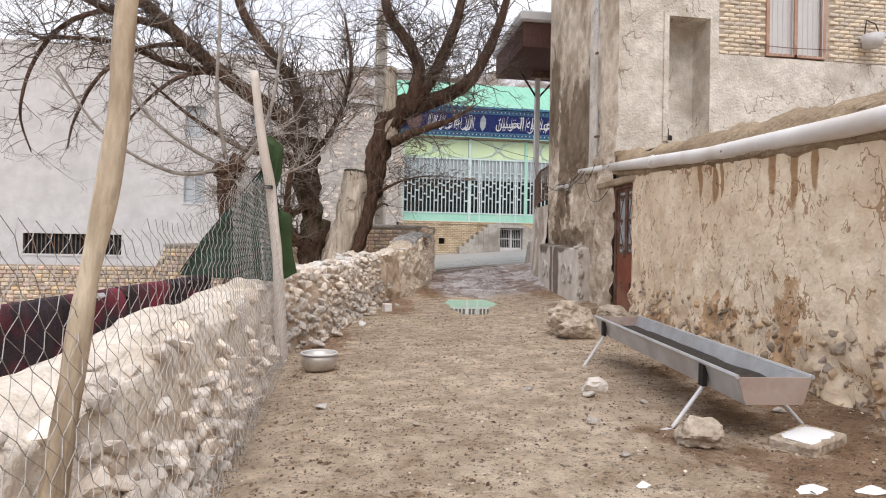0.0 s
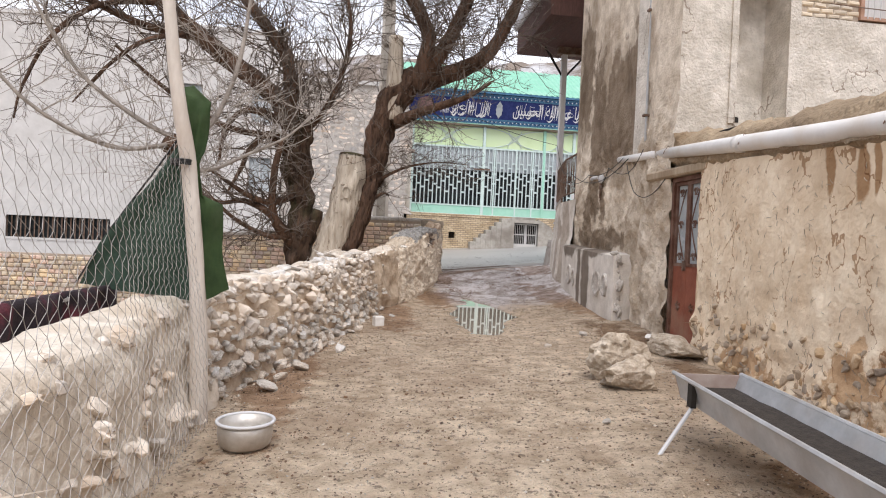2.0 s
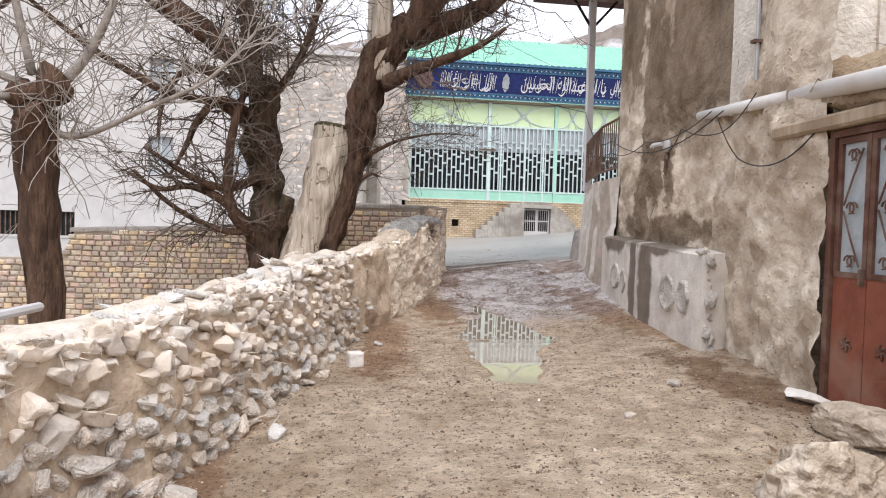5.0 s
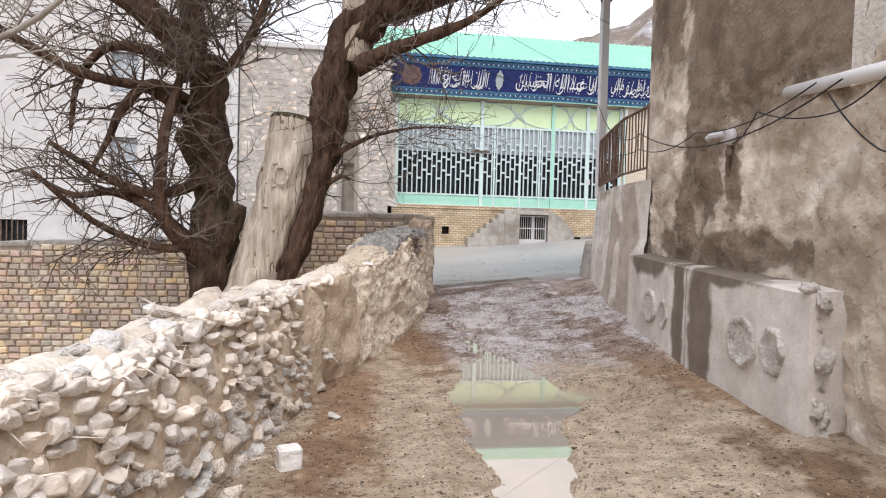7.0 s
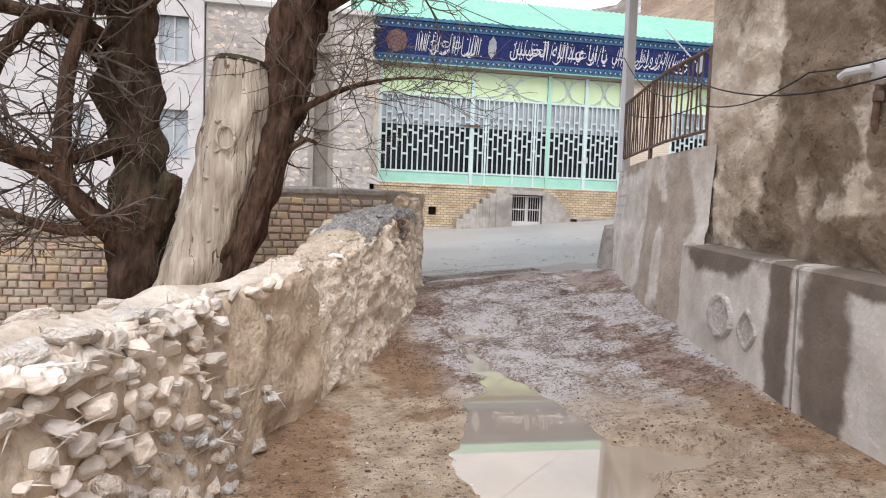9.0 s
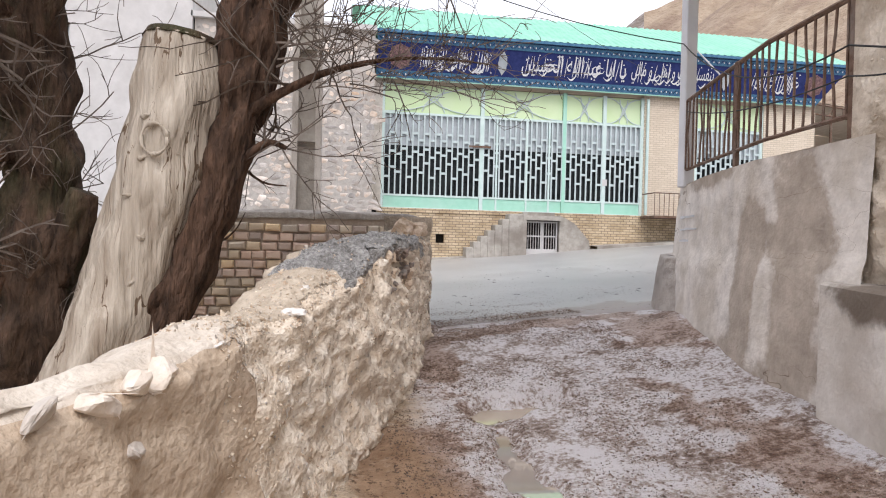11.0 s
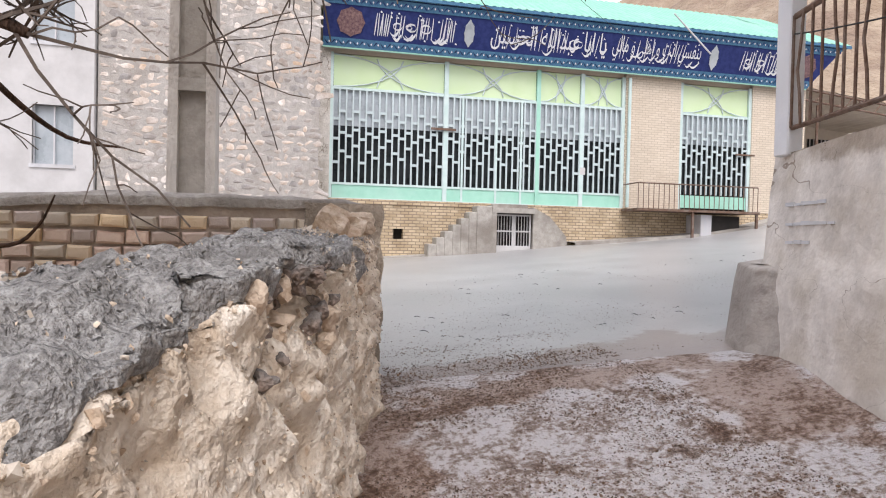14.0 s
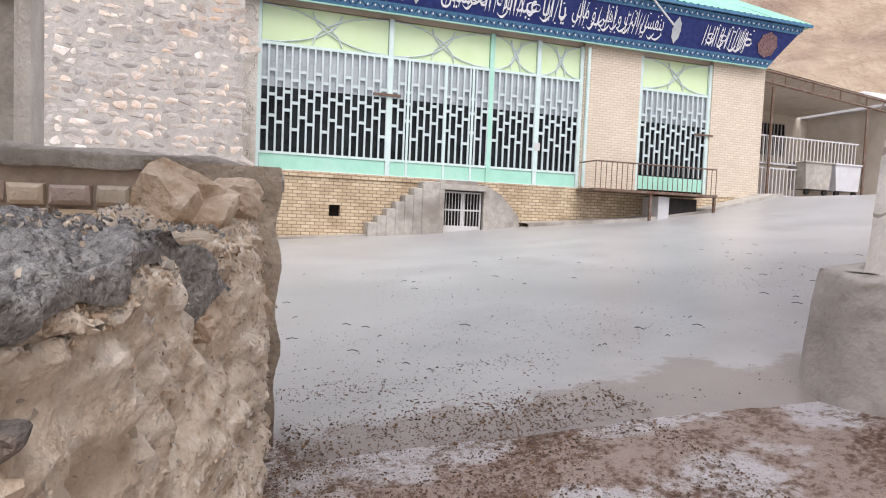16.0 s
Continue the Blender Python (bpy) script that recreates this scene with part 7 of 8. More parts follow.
for k in range(16):
    f = tw.r.uniform(0.2, 1)
    tw.grow(Vector((0.5 + 2.0 * f, 16.95, 3.05 + 0.4 * f)), Vector((0.6, tw.r.gauss(0, 0.6), tw.r.gauss(0.0, 0.6))), tw.r.uniform(0.4, 0.8), 0.008, 2, 0.02)
# shoots on the second trunk and round the sawn stem
for k in range(26):
    z = tw.r.uniform(0.9, 4.1)
    a = tw.r.uniform(0, 6.28)
    p = Vector((-1.24 - 0.08 * z + 0.22 * math.cos(a), TY + 0.15 + 0.22 * math.sin(a), z))
    tw.grow(p, Vector((math.cos(a) - 0.3, math.sin(a) - 0.3, 0.5)), tw.r.uniform(0.4, 0.9), 0.010, 2, 0.0)
for k in range(12):
    z = tw.r.uniform(3.2, 5.0)
    p = Vector((0.2 + (z - 2.5) * 0.3 + 0.2, TY - 0.15, z))
    tw.grow(p, Vector((1.0, -0.4, 0.25)), tw.r.uniform(0.5, 1.0), 0.012, 3, 0.02)
tw.done("crown", M_TWIG, tree, "tangle of thin bare grey-brown twigs")

# small pollarded tree behind the fence
poll = thing("tree", "small pollarded tree with pale new shoots", "tree")
limb("trunk", [(-2.2, 11.25, -0.8), (-2.22, 11.2, 0.8), (-2.3, 11.2, 1.9), (-2.32, 11.2, 2.6)], [0.17, 0.14, 0.14, 0.17], M_BARK, poll, "", 12, 5, 0.4)
for k, (x, y, z, s) in enumerate(((-2.42, 11.2, 2.72, 0.34), (-2.15, 11.15, 2.8, 0.32), (-2.3, 11.1, 2.5, 0.3))):
    part("knuckle", lumpy_rock(500 + k, (s, s, s * 1.1), 0.6, 3), M_BARK, poll, smooth=True).location = (x, y, z)
pale = Twigs(77)
for pts, r0 in (([(-2.3, 11.2, 2.45), (-1.95, 11.2, 2.4), (-1.43, 11.2, 2.66), (-0.9, 11.2, 2.95), (-0.5, 11.2, 3.4)], 0.045), ([(-2.1, 11.2, 2.85), (-1.85, 11.2, 3.2), (-1.6, 11.2, 3.95), (-1.45, 11.2, 5.2)], 0.06), ([(-2.4, 11.2, 2.8), (-2.9, 11.1, 3.05), (-3.6, 11.0, 3.6), (-4.2, 10.9, 4.6)], 0.05), ([(-2.45, 11.1, 2.7), (-3.1, 10.8, 2.6), (-4.0, 10.5, 3.1), (-4.6, 10.2, 4.0)], 0.045), ([(-2.35, 11.2, 2.9), (-2.5, 11.1, 3.9), (-2.45, 11.0, 5.2), (-2.5, 11.0, 6.4)], 0.05)):
    ob, line, rr = limb("shoot", pts, [r0 * 0.75, r0 * 0.6, r0 * 0.5, r0 * 0.35, r0 * 0.2][: len(pts)], M_PALETWIG, poll, "", 8, 4, 0.1)
    for i in range(2, len(line)):
        for _ in range(2):
            pale.grow(line[i], Vector((pale.r.gauss(0, 1), pale.r.gauss(0, 1), 0.5)), pale.r.uniform(0.4, 0.9), 0.008, 2, -0.03)
for k in range(30):
    pale.grow(Vector((-2.3 + pale.r.uniform(-0.15, 0.15), 11.2, 2.2 + pale.r.random() * 0.7)), Vector((pale.r.gauss(0.2, 1), pale.r.gauss(-0.2, 1), pale.r.gauss(0.1, 0.6))), pale.r.uniform(0.5, 1.2), 0.008, 2, 0.05)
pale.done("crown", M_PALETWIG, poll, "pale grey thin shoots")

# ---- fence along the wall ----
fence = thing("chain_link_fence", "sagging chain-link fence on rough posts along the wall", "fence")
limb("post", [(-1.13, 2.2, 0.15), (-1.08, 2.22, 0.7), (-1.0, 2.23, 1.3), (-0.94, 2.23, 1.7), (-0.91, 2.23, 2.1), (-0.86, 2.23, 2.8)], [0.042, 0.034, 0.029, 0.032, 0.026, 0.028], mat("pale_peeled_timber", (0.46, 0.36, 0.25), (0.72, 0.61, 0.46), 12.0, (0.20, 0.14, 0.09), 5.0, 0.8, 0.85, 0.9, 30, stretch=(1, 1, 0.25), dist=0.02), fence, "knotty peeled timber post", 12, 6, 0.45)
limb("post", [(-0.95, 7.0, 0.1), (-0.97, 7.0, 0.7), (-1.0, 7.0, 1.2), (-1.09, 7.0, 2.0), (-1.18, 7.0, 2.5), (-1.28, 7.0, 3.25)], [0.062, 0.06, 0.056, 0.052, 0.047, 0.04], mat("limewashed_post", (0.52, 0.46, 0.40), (0.72, 0.66, 0.59), 6.0, (0.36, 0.27, 0.2), 2.0, 0.5, 0.85, 0.4, 40, stretch=(1, 1, 0.3)), fence, "limewashed leaning timber post", 12, 6, 0.2)


def fence_pt(s, h):
    """s along the fence in metres from y = -0.6, h height over the ground."""
    y = -0.6 + s
    foot = lerp_rows(WALL, y)[0] + 0.06
    lean = -0.10 * h + 0.04 * noise.noise(Vector((s * 0.8, h * 0.9, 0)))
    return Vector((foot + lean + 0.02 * noise.noise(Vector((s * 2.5, h * 2.5, 4))), y, lane_z(foot, y) + h + 0.03 * noise.noise(Vector((s * 1.1, h, 8)))))


wire_v, wire_f = [], []


def wire(pts, r):
    o = len(wire_v)
    n = len(pts)
    for i, p in enumerate(pts):
        d = (pts[min(i + 1, n - 1)] - pts[max(i - 1, 0)]).normalized()
        s = d.cross(Vector((1, 0.1, 0.05))).normalized()
        u = d.cross(s)
        for k in range(3):
            a = 2.094 * k
            wire_v.append(tuple(p + (s * math.cos(a) + u * math.sin(a)) * r))
    for i in range(n - 1):
        for k in range(3):
            a, b = o + i * 3 + k, o + i * 3 + (k + 1) % 3
            wire_f.append((a, b, b + 3, a + 3))


cell = 0.088
cols = int(7.6 / (cell / 2))
for c in range(0, cols):
    pts = []
    s0 = c * cell / 2
    top = 1.32 + 0.12 * noise.noise(Vector((s0 * 0.7, 0, 3))) + 0.6 * smooth01(3, 7.4, s0)
    j = 0
    h = 0.0
    while h < top:
        s = s0 + (cell / 2 if (j + c) % 2 else 0)
        pts.append(fence_pt(s, h) + Vector((0.006 if j % 2 else -0.006, 0, 0)))
        h += cell * 0.52
        j += 1
    wire(pts, 0.0014)
wme = bpy.data.meshes.new("wire_mesh")
wme.from_pydata(wire_v, [], wire_f)
wme.materials.append(M_WIRE)
wob = new("wire_mesh", wme)
wob.parent = fence
wob["kind"] = "stuff"

# green canvas hung from the leaning post
canvas = thing("canvas_sheet", "dark green canvas strip hanging twisted from the fence post", "cloth", at=(-0.1, -0.02, -0.1))


def cloth(name, rows, material, parent, label="", steps=10, thick=0.006, crease=0.03):
    """Cloth between a left and a right edge line, with folds and a real thickness."""
    bm = bmesh.new()
    front = []
    for i in range(len(rows) * 5 - 4):
        f = i / 5
        a, b = rows[min(int(f), len(rows) - 2)], rows[min(int(f) + 1, len(rows) - 1)]
        t = f - min(int(f), len(rows) - 2)
        L = Vector(a[0]).lerp(Vector(b[0]), t)
        R = Vector(a[1]).lerp(Vector(b[1]), t)
        line = []
        for k in range(steps + 1):
            p = L.lerp(R, k / steps)
            n = crease * math.sin(k / steps * 9 + i * 0.5) * 0.5 + crease * noise.noise(p * 5)
            line.append(p + Vector((n * 0.4, n, 0)))
        front.append(line)
    g = [[bm.verts.new(p) for p in line] for line in front]
    h = [[bm.verts.new(p + Vector((0, thick, 0))) for p in line] for line in front]
    for i in range(len(g) - 1):
        for k in range(steps):
            bm.faces.new((g[i][k], g[i][k + 1], g[i + 1][k + 1], g[i + 1][k]))
            bm.faces.new((h[i][k], h[i + 1][k], h[i + 1][k + 1], h[i][k + 1]))
    for i in range(len(g) - 1):
        bm.faces.new((g[i][0], g[i + 1][0], h[i + 1][0], h[i][0]))
        bm.faces.new((g[i][steps], h[i][steps], h[i + 1][steps], g[i + 1][steps]))
    return part(name, bm, material, parent, label, smooth=True)


cloth("upper_fold", [((-1.14, 7.02, 2.62), (-1.0, 7.1, 2.7)), ((-1.06, 7.05, 2.62), (-0.86, 7.1, 2.58)), ((-1.02, 7.06, 2.45), (-0.88, 7.1, 2.42)), ((-1.02, 7.06, 2.25), (-0.9, 7.1, 2.22)), ((-0.98, 7.07, 2.12), (-0.94, 7.1, 2.12))], M_CLOTH, canvas)
cloth("lower_drape", [((-0.98, 7.07, 2.14), (-0.94, 7.1, 2.14)), ((-1.0, 7.06, 1.95), (-0.9, 7.12, 1.92)), ((-0.96, 7.06, 1.8), (-0.78, 7.16, 1.86)), ((-0.95, 7.05, 1.5), (-0.77, 7.2, 1.55)), ((-0.92, 7.05, 1.14), (-0.71, 7.22, 1.24))], M_CLOTH, canvas)
bm = bmesh.new()
for k in range(4):
    p = [(-1.06 + 0.075 * math.cos(a * 0.8) + 0.03, 7.0 + 0.075 * math.sin(a * 0.8), 2.12 + 0.01 * k) for a in range(9)]
    tube(bm, p, 0.006, 4)
part("tie_cord", bm, M_CABLE, canvas)
net = thing("shade_net", "dark green shade net stretched behind the fence", "net")
cloth("netting", [((-1.12, 7.12, 2.35), (-1.05, 7.08, 2.36)), ((-1.5, 7.5, 1.95), (-1.05, 7.1, 2.0)), ((-1.95, 7.9, 1.5), (-1.02, 7.12, 1.55)), ((-2.3, 8.2, 1.06), (-0.98, 7.15, 1.04))], M_NET, net, "", 14, 0.004, 0.05)

bm = bmesh.new()
tube(bm, [(-1.10, 7.10, 2.36), (-1.5, 7.49, 1.96), (-1.95, 7.89, 1.51), (-2.3, 8.19, 1.07)], 0.008, 5)
part("hem_cord", bm, M_CABLE, net, "dark cord along the net's edge")

# blankets on a rail in the yard
rail = thing("blanket_rail", "dark red patterned blankets thrown over a yard rail", "blankets")
bm = bmesh.new()
tube(bm, [(-2.0, -2, 1.06), (-2.0, 3.9, 1.04), (-1.95, 7.4, 1.04), (-1.8, 10.2, 1.04)], 0.035, 8)
part("rail", bm, M_GREYPAINT, rail)
for y0, y1, dz, m in ((-1.8, 1.2, 0.8, M_RUG), (1.25, 3.4, 0.72, M_RUG), (3.45, 5.2, 0.5, M_RUG), (5.25, 7.9, 0.34, M_RUG)):
    bm = bmesh.new()

    def drape(y, v, y0=y0, dz=dz):
        x0 = lerp_rows(((-2, -2.0, 1.06), (3.9, -2.0, 1.04), (7.4, -1.95, 1.04), (10.2, -1.8, 1.04)), y)
        fold = 0.035 * math.sin(y * 11 + v * 2) + 0.03 * noise.noise(Vector((y * 3, v * 3, y0)))
        a = (v - 0.5) * 2
        off = 0.06 * (1 if a > 0 else -1) * min(1, abs(a) * 6)
        return (x0[0] + off + fold * min(1, abs(a) * 3), y, x0[1] + 0.045 - max(0, abs(a) - 0.08) * dz * (1 + 0.1 * noise.noise(Vector((y * 2, 0, 1)))))

    sheet(bm, drape, span(y0, y1, 0.08), span(0, 1, 0.05))
    part("blanket", bm, m, rail, smooth=True)
for y in (-1.9, 3.4, 8.0, 10.1):
    bm = bmesh.new()
    tube(bm, [(-1.93, y, -0.75), (-1.93, y, 1.02)], 0.04, 8)
    part("rail_post", bm, M_WOOD, rail)

# ---- feeding trough ----
trough = thing("feeding_trough", "long galvanised feeding trough on splayed pipe legs", "trough", at=(2.215, 3.62, 0))
trough.rotation_euler = (radians(1.6), 0, radians(-5.0))
L, W, TZ = 2.68, 0.45, 0.69


def shell(y0, y1, material, name, label=""):
    bm = bmesh.new()
    prof_o = ((-W / 2, TZ), (-W / 2 + 0.05, TZ - 0.16), (W / 2 - 0.05, TZ - 0.16), (W / 2, TZ))
    prof_i = ((W / 2 - 0.012, TZ), (W / 2 - 0.06, TZ - 0.15), (-W / 2 + 0.06, TZ - 0.15), (-W / 2 + 0.012, TZ))
    prof = prof_o + prof_i
    ends = [[bm.verts.new((x, y, z)) for x, z in prof] for y in span(y0, y1, 0.35)]
    for a, b in zip(ends, ends[1:]):
        for k in range(8):
            bm.faces.new((a[k], a[(k + 1) % 8], b[(k + 1) % 8], b[k]))
    return part(name, bm, material, trough, label)


shell(0, L, M_GALV, "body")
for y in (0.0, L):
    bm = bmesh.new()
    vs = [[bm.verts.new((x, y + d, z)) for x, z in ((-W / 2, TZ), (-W / 2 + 0.05, TZ - 0.16), (W / 2 - 0.05, TZ - 0.16), (W / 2, TZ))] for d in (-0.006, 0.006)]
    bm.faces.new(vs[0])
    bm.faces.new(vs[1][::-1])
    for k in range(4):
        bm.faces.new((vs[0][k], vs[1][k], vs[1][(k + 1) % 4], vs[0][(k + 1) % 4]))
    part("end_plate", bm, mat("rust_bloomed_sheet", (0.36, 0.27, 0.23), (0.48, 0.40, 0.36), 4.0, (0.26, 0.16, 0.11), 2.0, 0.7, 0.6, 0.1, 30, metal=0.2), trough, "rust-bloomed end plate")
bm = bmesh.new()
for s in (-1, 1):
    tube(bm, [(s * (W / 2 + 0.004), -0.01, TZ + 0.004), (s * (W / 2 + 0.004), L + 0.01, TZ + 0.004)], 0.014, 6)
part("rolled_rim", bm, M_GALV, trough)
bm = bmesh.new()
sheet(bm, lambda x, y: (x, y, TZ - 0.085 + 0.02 * noise.noise(Vector((x * 6, y * 3, 1)))), span(-W / 2 + 0.045, W / 2 - 0.045, 0.06), span(0.01, L - 0.01, 0.15))
part("feed", bm, M_SOIL, trough, "dark wet remains of feed", smooth=True)
for y in (0.42, 2.42):
    for s in (-1, 1):
        bm = bmesh.new()
        z0 = 0.26 - 0.05 * (y > 1)
        tube(bm, [(s * (W / 2 - 0.03), y, TZ - 0.12), (s * (W / 2 + 0.22), y - 0.06, z0 + 0.02), (s * (W / 2 + 0.34), y - 0.08, z0 - 0.005)], 0.013, 7)
        part("leg", bm, M_GREYPAINT, trough)
    bm = bmesh.new()
    tube(bm, [(-(W / 2 + 0.25), y - 0.06, z0 + 0.02), (W / 2 + 0.25, y - 0.06, z0 + 0.04)], 0.013, 7)
    part("stretcher", bm, M_RUST, trough)
    bm = bmesh.new()
    box(bm, -W / 2 - 0.012, y - 0.03, TZ - 0.15, -W / 2 + 0.02, y + 0.03, TZ - 0.005)
    part("strap", bm, M_DARK, trough)

# ---- aluminium pot ----
pot = thing("cooking_pot", "dented aluminium pot with a broad rim standing on the earth", "pot", at=(-0.53, 6.42, ground_z(-0.53, 6.42)))
bm = bmesh.new()
prof = [(0.0, 0.012), (0.12, 0.0), (0.155, 0.03), (0.168, 0.1), (0.165, 0.165), (0.162, 0.165), (0.155, 0.1), (0.143, 0.035), (0.0, 0.025)]
rings = [[bm.verts.new((r * math.cos(a * math.pi / 14) * (1 + 0.03 * noise.noise(Vector((a, z * 9, 2)))), r * math.sin(a * math.pi / 14), z)) for a in range(28)] if r > 0 else [bm.verts.new((0, 0, z))] for r, z in prof]
for a, b in zip(rings, rings[1:]):
    for k in range(28):
        q = [a[k % len(a)], a[(k + 1) % len(a)], b[(k + 1) % len(b)], b[k % len(b)]]
        q = list(dict.fromkeys(q))
        bm.faces.new(q)
part("vessel", bm, M_ALU, pot, smooth=True)
bm = bmesh.new()
tube(bm, [(0.172 * math.cos(a * math.pi / 16), 0.172 * math.sin(a * math.pi / 16), 0.168) for a in range(33)], 0.011, 6)
part("rim", bm, M_GREYPAINT, pot, "pale rolled rim", smooth=True)

# ---- rocks and loose stones ----
def rock(name, label, x, y, size, seed, material, dz=0.0, turn=(0, 0, 0)):
    ob = part(name, lumpy_rock(seed, size, 0.5, 4), material)
    ob.location = (x, y, ground_z(x, y) + size[2] * 0.28 + dz)
    ob.rotation_euler = [radians(a) for a in turn]
    return tagged(ob, label, "rock")


rock("boulder", "broad grey-brown boulder in the lane", 2.56, 7.95, (0.58, 0.46, 0.52), 3, M_ROCK, 0.0, (0, 8, 10))
rock("boulder", "pale angular boulder leaning before a larger one", 2.50, 7.55, (0.56, 0.36, 0.30), 6, M_ROCK, 0.02, (0, -6, -15))
rock("doorstep_rock", "long flat rock lying before the metal door", 3.56, 8.8, (0.48, 0.85, 0.24), 12, M_ROCK, 0.02, (0, 0, 12))
rock("slab_scrap", "white broken slab lying at the door sill", 3.78, 9.62, (0.22, 0.35, 0.08), 14, M_WHITESTONE, 0.02)
rock("brown_rock", "brown rock lying by the trough leg", 1.80, 3.72, (0.28, 0.24, 0.2), 17, M_ROCK, 0.0)
rock("white_stone", "pale stone beside the trough", 1.72, 5.05, (0.22, 0.16, 0.15), 19, M_STONE)
slabst = thing("stone_slab", "flat stone slab with a patch of old snow", "slab", at=(2.42, 3.58, ground_z(2.42, 3.58)))
slabst.rotation_euler = (0, radians(-4), radians(24))
bm = bmesh.new()
box(bm, -0.19, -0.13, -0.01, 0.19, 0.13, 0.06, bevel=0.012)
part("slab", bm, M_ROCK, slabst)
bm = bmesh.new()
sheet(bm, lambda x, y: (x, y + 0.02 * noise.noise(Vector((x * 20, y * 20, 0))), 0.062 + 0.014 * max(-0.3, 1 - (x / 0.15) ** 4 - (y / 0.1) ** 4)), span(-0.15, 0.15, 0.03), span(-0.1, 0.1, 0.03))
part("snow", bm, M_SNOW, slabst, "patch of old snow", smooth=True)
for x, y, s in ((1.94, 2.96, 0.11), (2.2, 2.9, 0.1), (1.2, 3.2, 0.05)):
    bm = bmesh.new()
    n = 14
    c = bm.verts.new((x, y, ground_z(x, y) + 0.03))
    ring = []
    for k in range(n):
        a = 2 * math.pi * k / n
        q = s * (0.7 + 0.45 * noise.noise(Vector((math.cos(a) * 1.5 + x * 9, math.sin(a) * 1.5, y))))
        ring.append(bm.verts.new((x + q * math.cos(a), y + q * 0.6 * math.sin(a), ground_z(x + q * math.cos(a), y + q * 0.6 * math.sin(a)) + 0.002)))
    for k in range(n):
        bm.faces.new((c, ring[k], ring[(k + 1) % n]))
    tagged(part("snow_patch", bm, M_SNOW, smooth=True), "small patch of old snow on the earth", "snow", "snow patches")
blk = thing("stone_block", "small squared pale stone block on the earth", "block", at=(0.44, 11.58, ground_z(0.44, 11.58)))
blk.rotation_euler = (0, 0, radians(20))
bm = bmesh.new()
box(bm, -0.075, -0.06, -0.01, 0.075, 0.06, 0.14, bevel=0.012)
part("block", bm, M_WHITESTONE, blk)
rl = random.Random(9)
for x, y, s in ((0.15, 11.2, 0.12), (0.05, 10.9, 0.1), (-0.05, 9.6, 0.14), (-0.4, 8.7, 0.16), (-0.55, 8.3, 0.13), (-0.62, 7.9, 0.17), (1.35, 4.2, 0.07), (1.6, 4.9, 0.09), (1.2, 5.2, 0.06), (2.4, 9.6, 0.08), (3.1, 10.3, 0.1), (0.7, 12.6, 0.09), (1.9, 6.6, 0.06), (0.2, 4.4, 0.05), (-0.45, 5.0, 0.08), (2.9, 5.2, 0.1), (3.05, 4.6, 0.13), (3.1, 5.9, 0.12), (3.3, 6.6, 0.14), (2.7, 4.2, 0.08), (1.9, 4.6, 0.06), (1.3, 3.6, 0.05)):
    ob = new("stone", rl.choice(white_meshes + stone_meshes))
    ob.matrix_basis = pose(x, y, ground_z(x, y) + s * 0.22, rl.uniform(-20, 20), rl.uniform(-20, 20), rl.uniform(0, 360)) @ Matrix.Diagonal((s * 1.3, s * 1.1, s * 0.8, 1))
    tagged(ob, "loose pale stone lying on the earth", "stone", "loose lane stones")

# grit, clods and twigs on the ground
grit_meshes = [mesh_of("grit", hull_stone(700 + k, 7, (1, 0.8, 0.6)), M_STONE) for k in range(5)]


def scatter(name, n, area, sizes, material, seed, label, keep=None):
    r = random.Random(seed)
    pairs = []
    while len(pairs) < n:
        x, y = r.uniform(*area[0]), r.uniform(*area[1])
        if keep and not keep(x, y, r):
            continue
        s = r.uniform(*sizes) * (0.6 + 0.8 * r.random() ** 3)
        z = max(ground_z(x, y), road_z(x, y) + 0.028) if y > 18.86 and x > 2.4 else ground_z(x, y)
        pairs.append((r.choice(grit_meshes), pose(x, y, z + s * 0.12, r.uniform(-30, 30), r.uniform(-30, 30), r.uniform(0, 360)) @ Matrix.Diagonal((s, s, s * 0.8, 1))))
    return tagged(joined(name, pairs, material), label, name.replace("_", " "), kind="stuff")


def on_lane(x, y, r):
    foot = lerp_rows(WALL, y)[0]
    right = 3.3 if y < 9 else (3.8 if y < 13 else 4.2)
    return foot + 0.03 < x < right and (y < 10.5 or wetness(x, y)[0] < 0.3)


M_CLOD = mat("dark_earth_clods", (0.09, 0.055, 0.037), (0.24, 0.16, 0.11), 20.0, rough=0.95, spread=0.3)
M_GRIT = mat("pale_grit", (0.52, 0.44, 0.35), (0.74, 0.66, 0.56), 12.0, rough=0.95, spread=0.3)
scatter("earth_clods", 15000, ((-1.0, 4.4), (1.5, 14.0)), (0.009, 0.028), M_CLOD, 1, "small dark clods of earth and dung", on_lane)
scatter("pale_grit", 5000, ((-1.0, 4.4), (1.5, 15.0)), (0.008, 0.03), M_GRIT, 2, "small pale stones strewn over the earth", on_lane)
scatter("mud_clods", 26000, ((1.6, 5.0), (14.0, 20.2)), (0.007, 0.024), M_CLOD, 3, "dark churned mud clods", lambda x, y, r: on_lane(x, min(y, 19.4), r) and (y > 15.2 or r.random() < 0.5) and (y < 19.6 or r.random() < 0.35) and noise.noise(Vector((x * 1.6, y * 1.6, 3))) + r.random() * 0.5 > 0.12)
scatter("road_dirt", 7000, ((2.4, 10.0), (18.6, 26.0)), (0.005, 0.02), M_CLOD, 4, "dirt crumbs strewn on the asphalt", lambda x, y, r: r.random() < math.exp(-(y - 19.6) * 0.36))
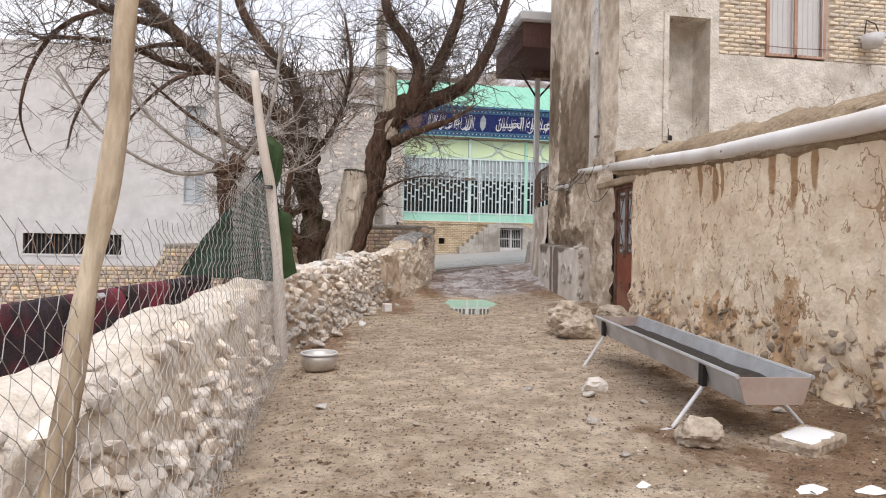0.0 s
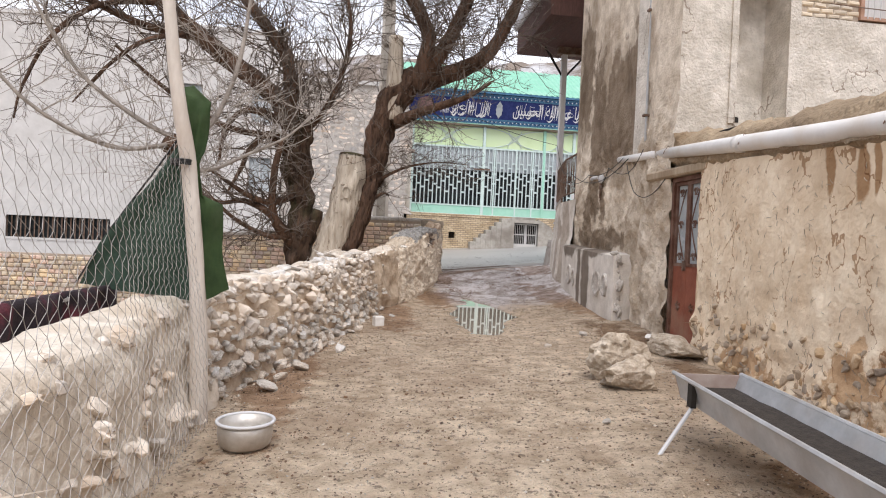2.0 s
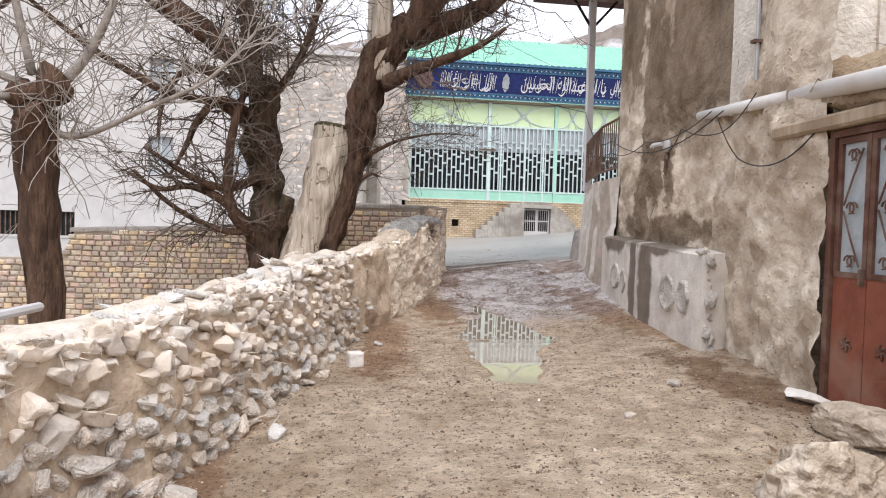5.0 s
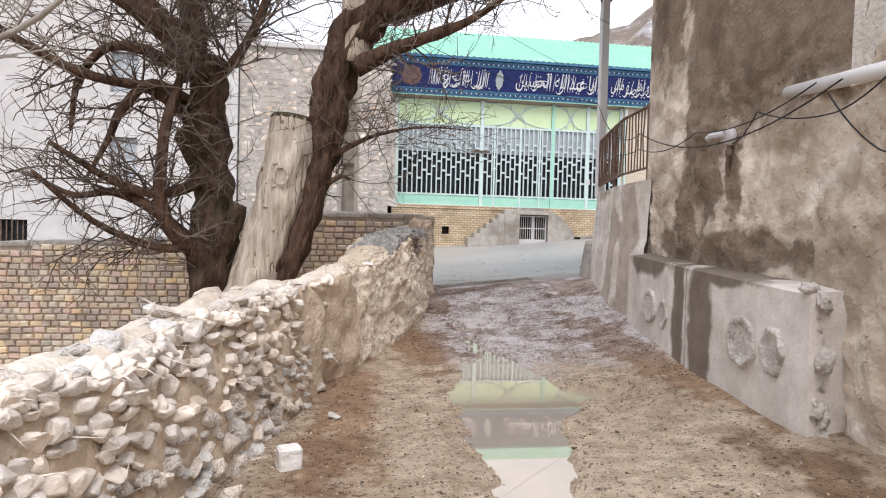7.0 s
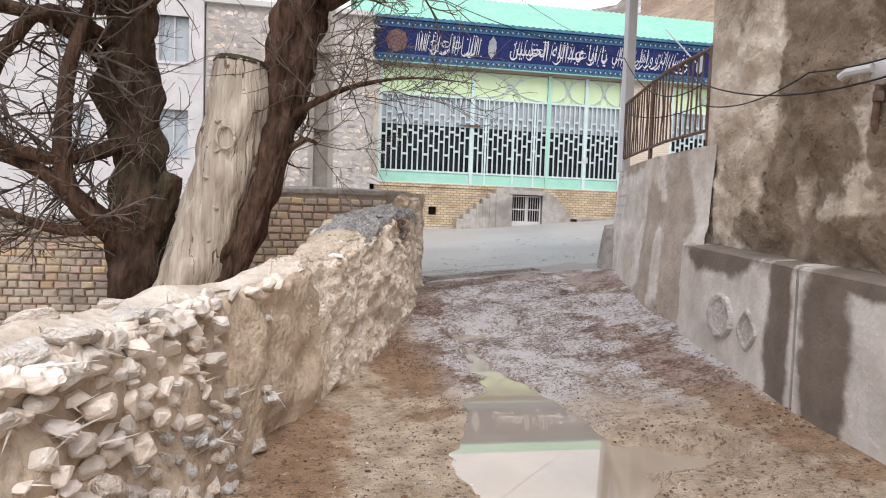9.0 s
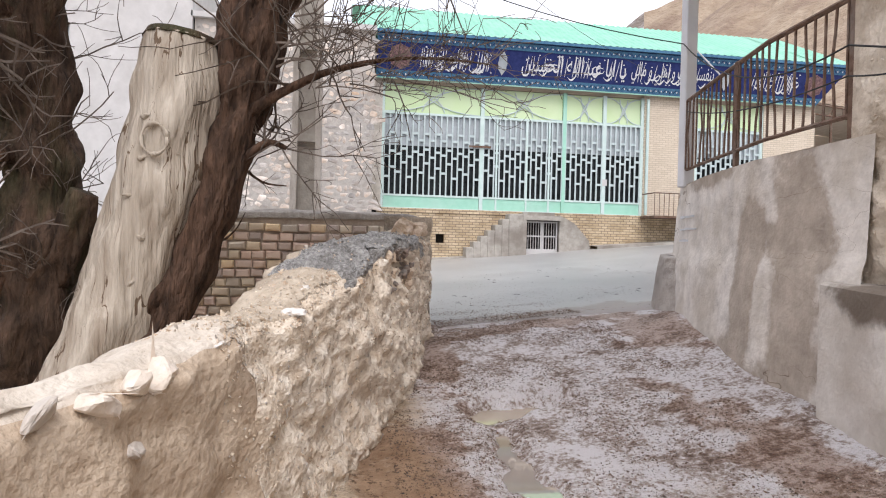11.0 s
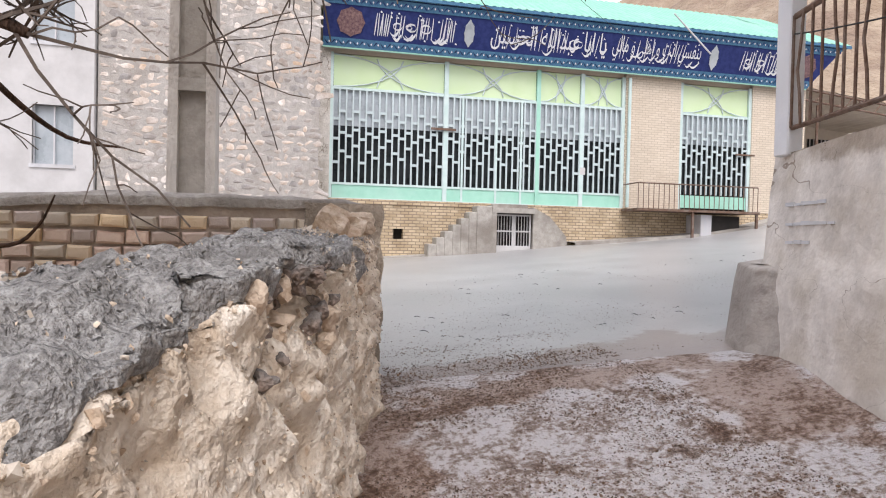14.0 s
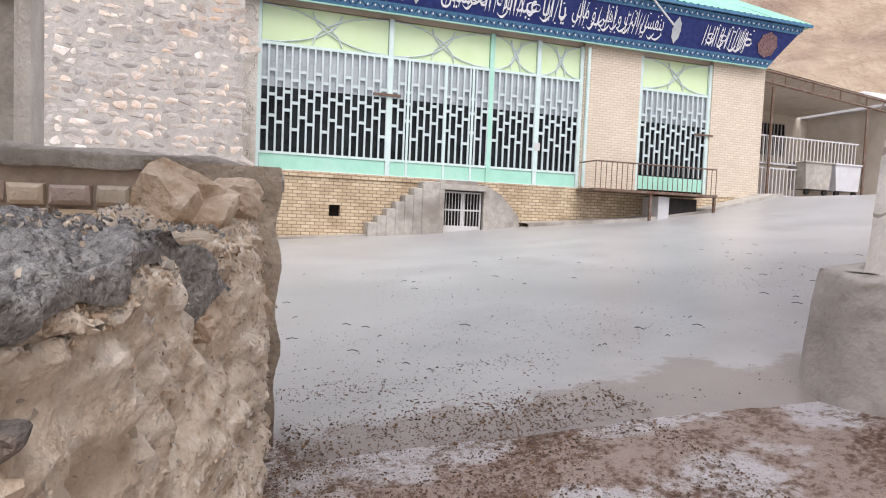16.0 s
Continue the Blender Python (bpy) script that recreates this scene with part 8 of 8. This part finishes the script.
scatter("dung_clods", 900, ((-0.8, 4.2), (2.0, 14.5)), (0.025, 0.05), M_CLOD, 8, "flattened dark clods of dung on the earth", lambda x, y, r: on_lane(x, y, r) and noise.noise(Vector((x * 1.1, y * 1.1, 9))) + 0.12 * r.random() > 0.12)
rtw = Twigs(91)
for k in range(90):
    x, y = rtw.r.uniform(2.4, 11), 20 + 6 * rtw.r.random() ** 1.5
    a = rtw.r.uniform(0, 3.14)
    q = Vector((math.cos(a), math.sin(a), 0)) * rtw.r.uniform(0.012, 0.05)
    p = Vector((x, y, road_z(x, y) + 0.045))
    rtw.stick([p - q, p + Vector((0, 0, 0.01)), p + q], 0.004, 0.003)
rob = rtw.done("fallen_twigs", M_CABLE, road, "short dark fallen twigs")
# straw wisps in the mud plaster
straw = Twigs(17)
for k in range(500):
    y = straw.r.uniform(3.5, 8.8)
    p = Vector(mud_pt(y, straw.r.uniform(0.12, 0.98)))
    q = Vector((0, straw.r.gauss(0, 0.6), straw.r.gauss(0, 1))).normalized() * straw.r.uniform(0.012, 0.035)
    straw.stick([p + Vector((-0.004, 0, 0)) - q, p + Vector((-0.008, 0, 0)), p + Vector((-0.004, 0, 0)) + q], 0.003, 0.002)
straw.done("straw", M_ROCK, mud_house, "straw ends and cracks in the plaster")

# crumbs and small stones bedded in the rough walls
rc = random.Random(33)
beds = {"grey": [], "tan": [], "brown": []}
for k in range(8000):
    y = rc.uniform(14.3, 19.42)
    v = rc.uniform(0.3, 4.8)
    p = Vector(wall_pt(y, v))
    on_cap = v > 2.6 and 15.8 < y < 18.4
    size = rc.uniform(0.006, 0.022) * (1 + 1.2 * (rc.random() < 0.04))
    m = pose(p.x + (0.03 if on_cap else 0.004), p.y, p.z + (0.035 if on_cap else 0), rc.uniform(0, 360), rc.uniform(0, 360), rc.uniform(0, 360)) @ Matrix.Diagonal((size * 1.4, size * 1.2, size, 1))
    beds["grey" if on_cap and rc.random() < 0.8 else rc.choice(("tan", "tan", "brown"))].append((rc.choice(grit_meshes), m))
joined("cap_gravel", beds["grey"], M_GRAVELCAP, low_wall)
joined("pale_crumbs", beds["tan"], M_GRIT, low_wall)
joined("brown_crumbs", beds["brown"], M_BROWNROCK, low_wall)
lumps, stones = [], []
for k in range(2600):
    y, z = rc.uniform(9.75, 15.1), rc.uniform(0.5, 3.3)
    if y > 11.3 and z < 1.7:
        continue
    p = Vector(side_pt(y, z))
    size = rc.uniform(0.01, 0.035)
    lumps.append((rc.choice(grit_meshes), pose(p.x, p.y, p.z, rc.uniform(0, 360), rc.uniform(0, 360), rc.uniform(0, 360)) @ Matrix.Diagonal((size, size * 1.5, size * 1.5, 1))))
joined("plaster_lumps", lumps, M_SIDE, side_wall)
for k in range(420):
    y = rc.uniform(3.0, 8.85)
    p = Vector(mud_pt(y, 0.1 + 0.26 * rc.random() ** 1.5))
    size = rc.uniform(0.03, 0.1)
    stones.append((rc.choice(stone_meshes), pose(p.x + 0.01, p.y, p.z, rc.uniform(0, 360), rc.uniform(0, 360), rc.uniform(0, 360)) @ Matrix.Diagonal((size, size * 1.4, size, 1))))
joined("footing_rubble", stones, M_MUDFOOT, mud_house)
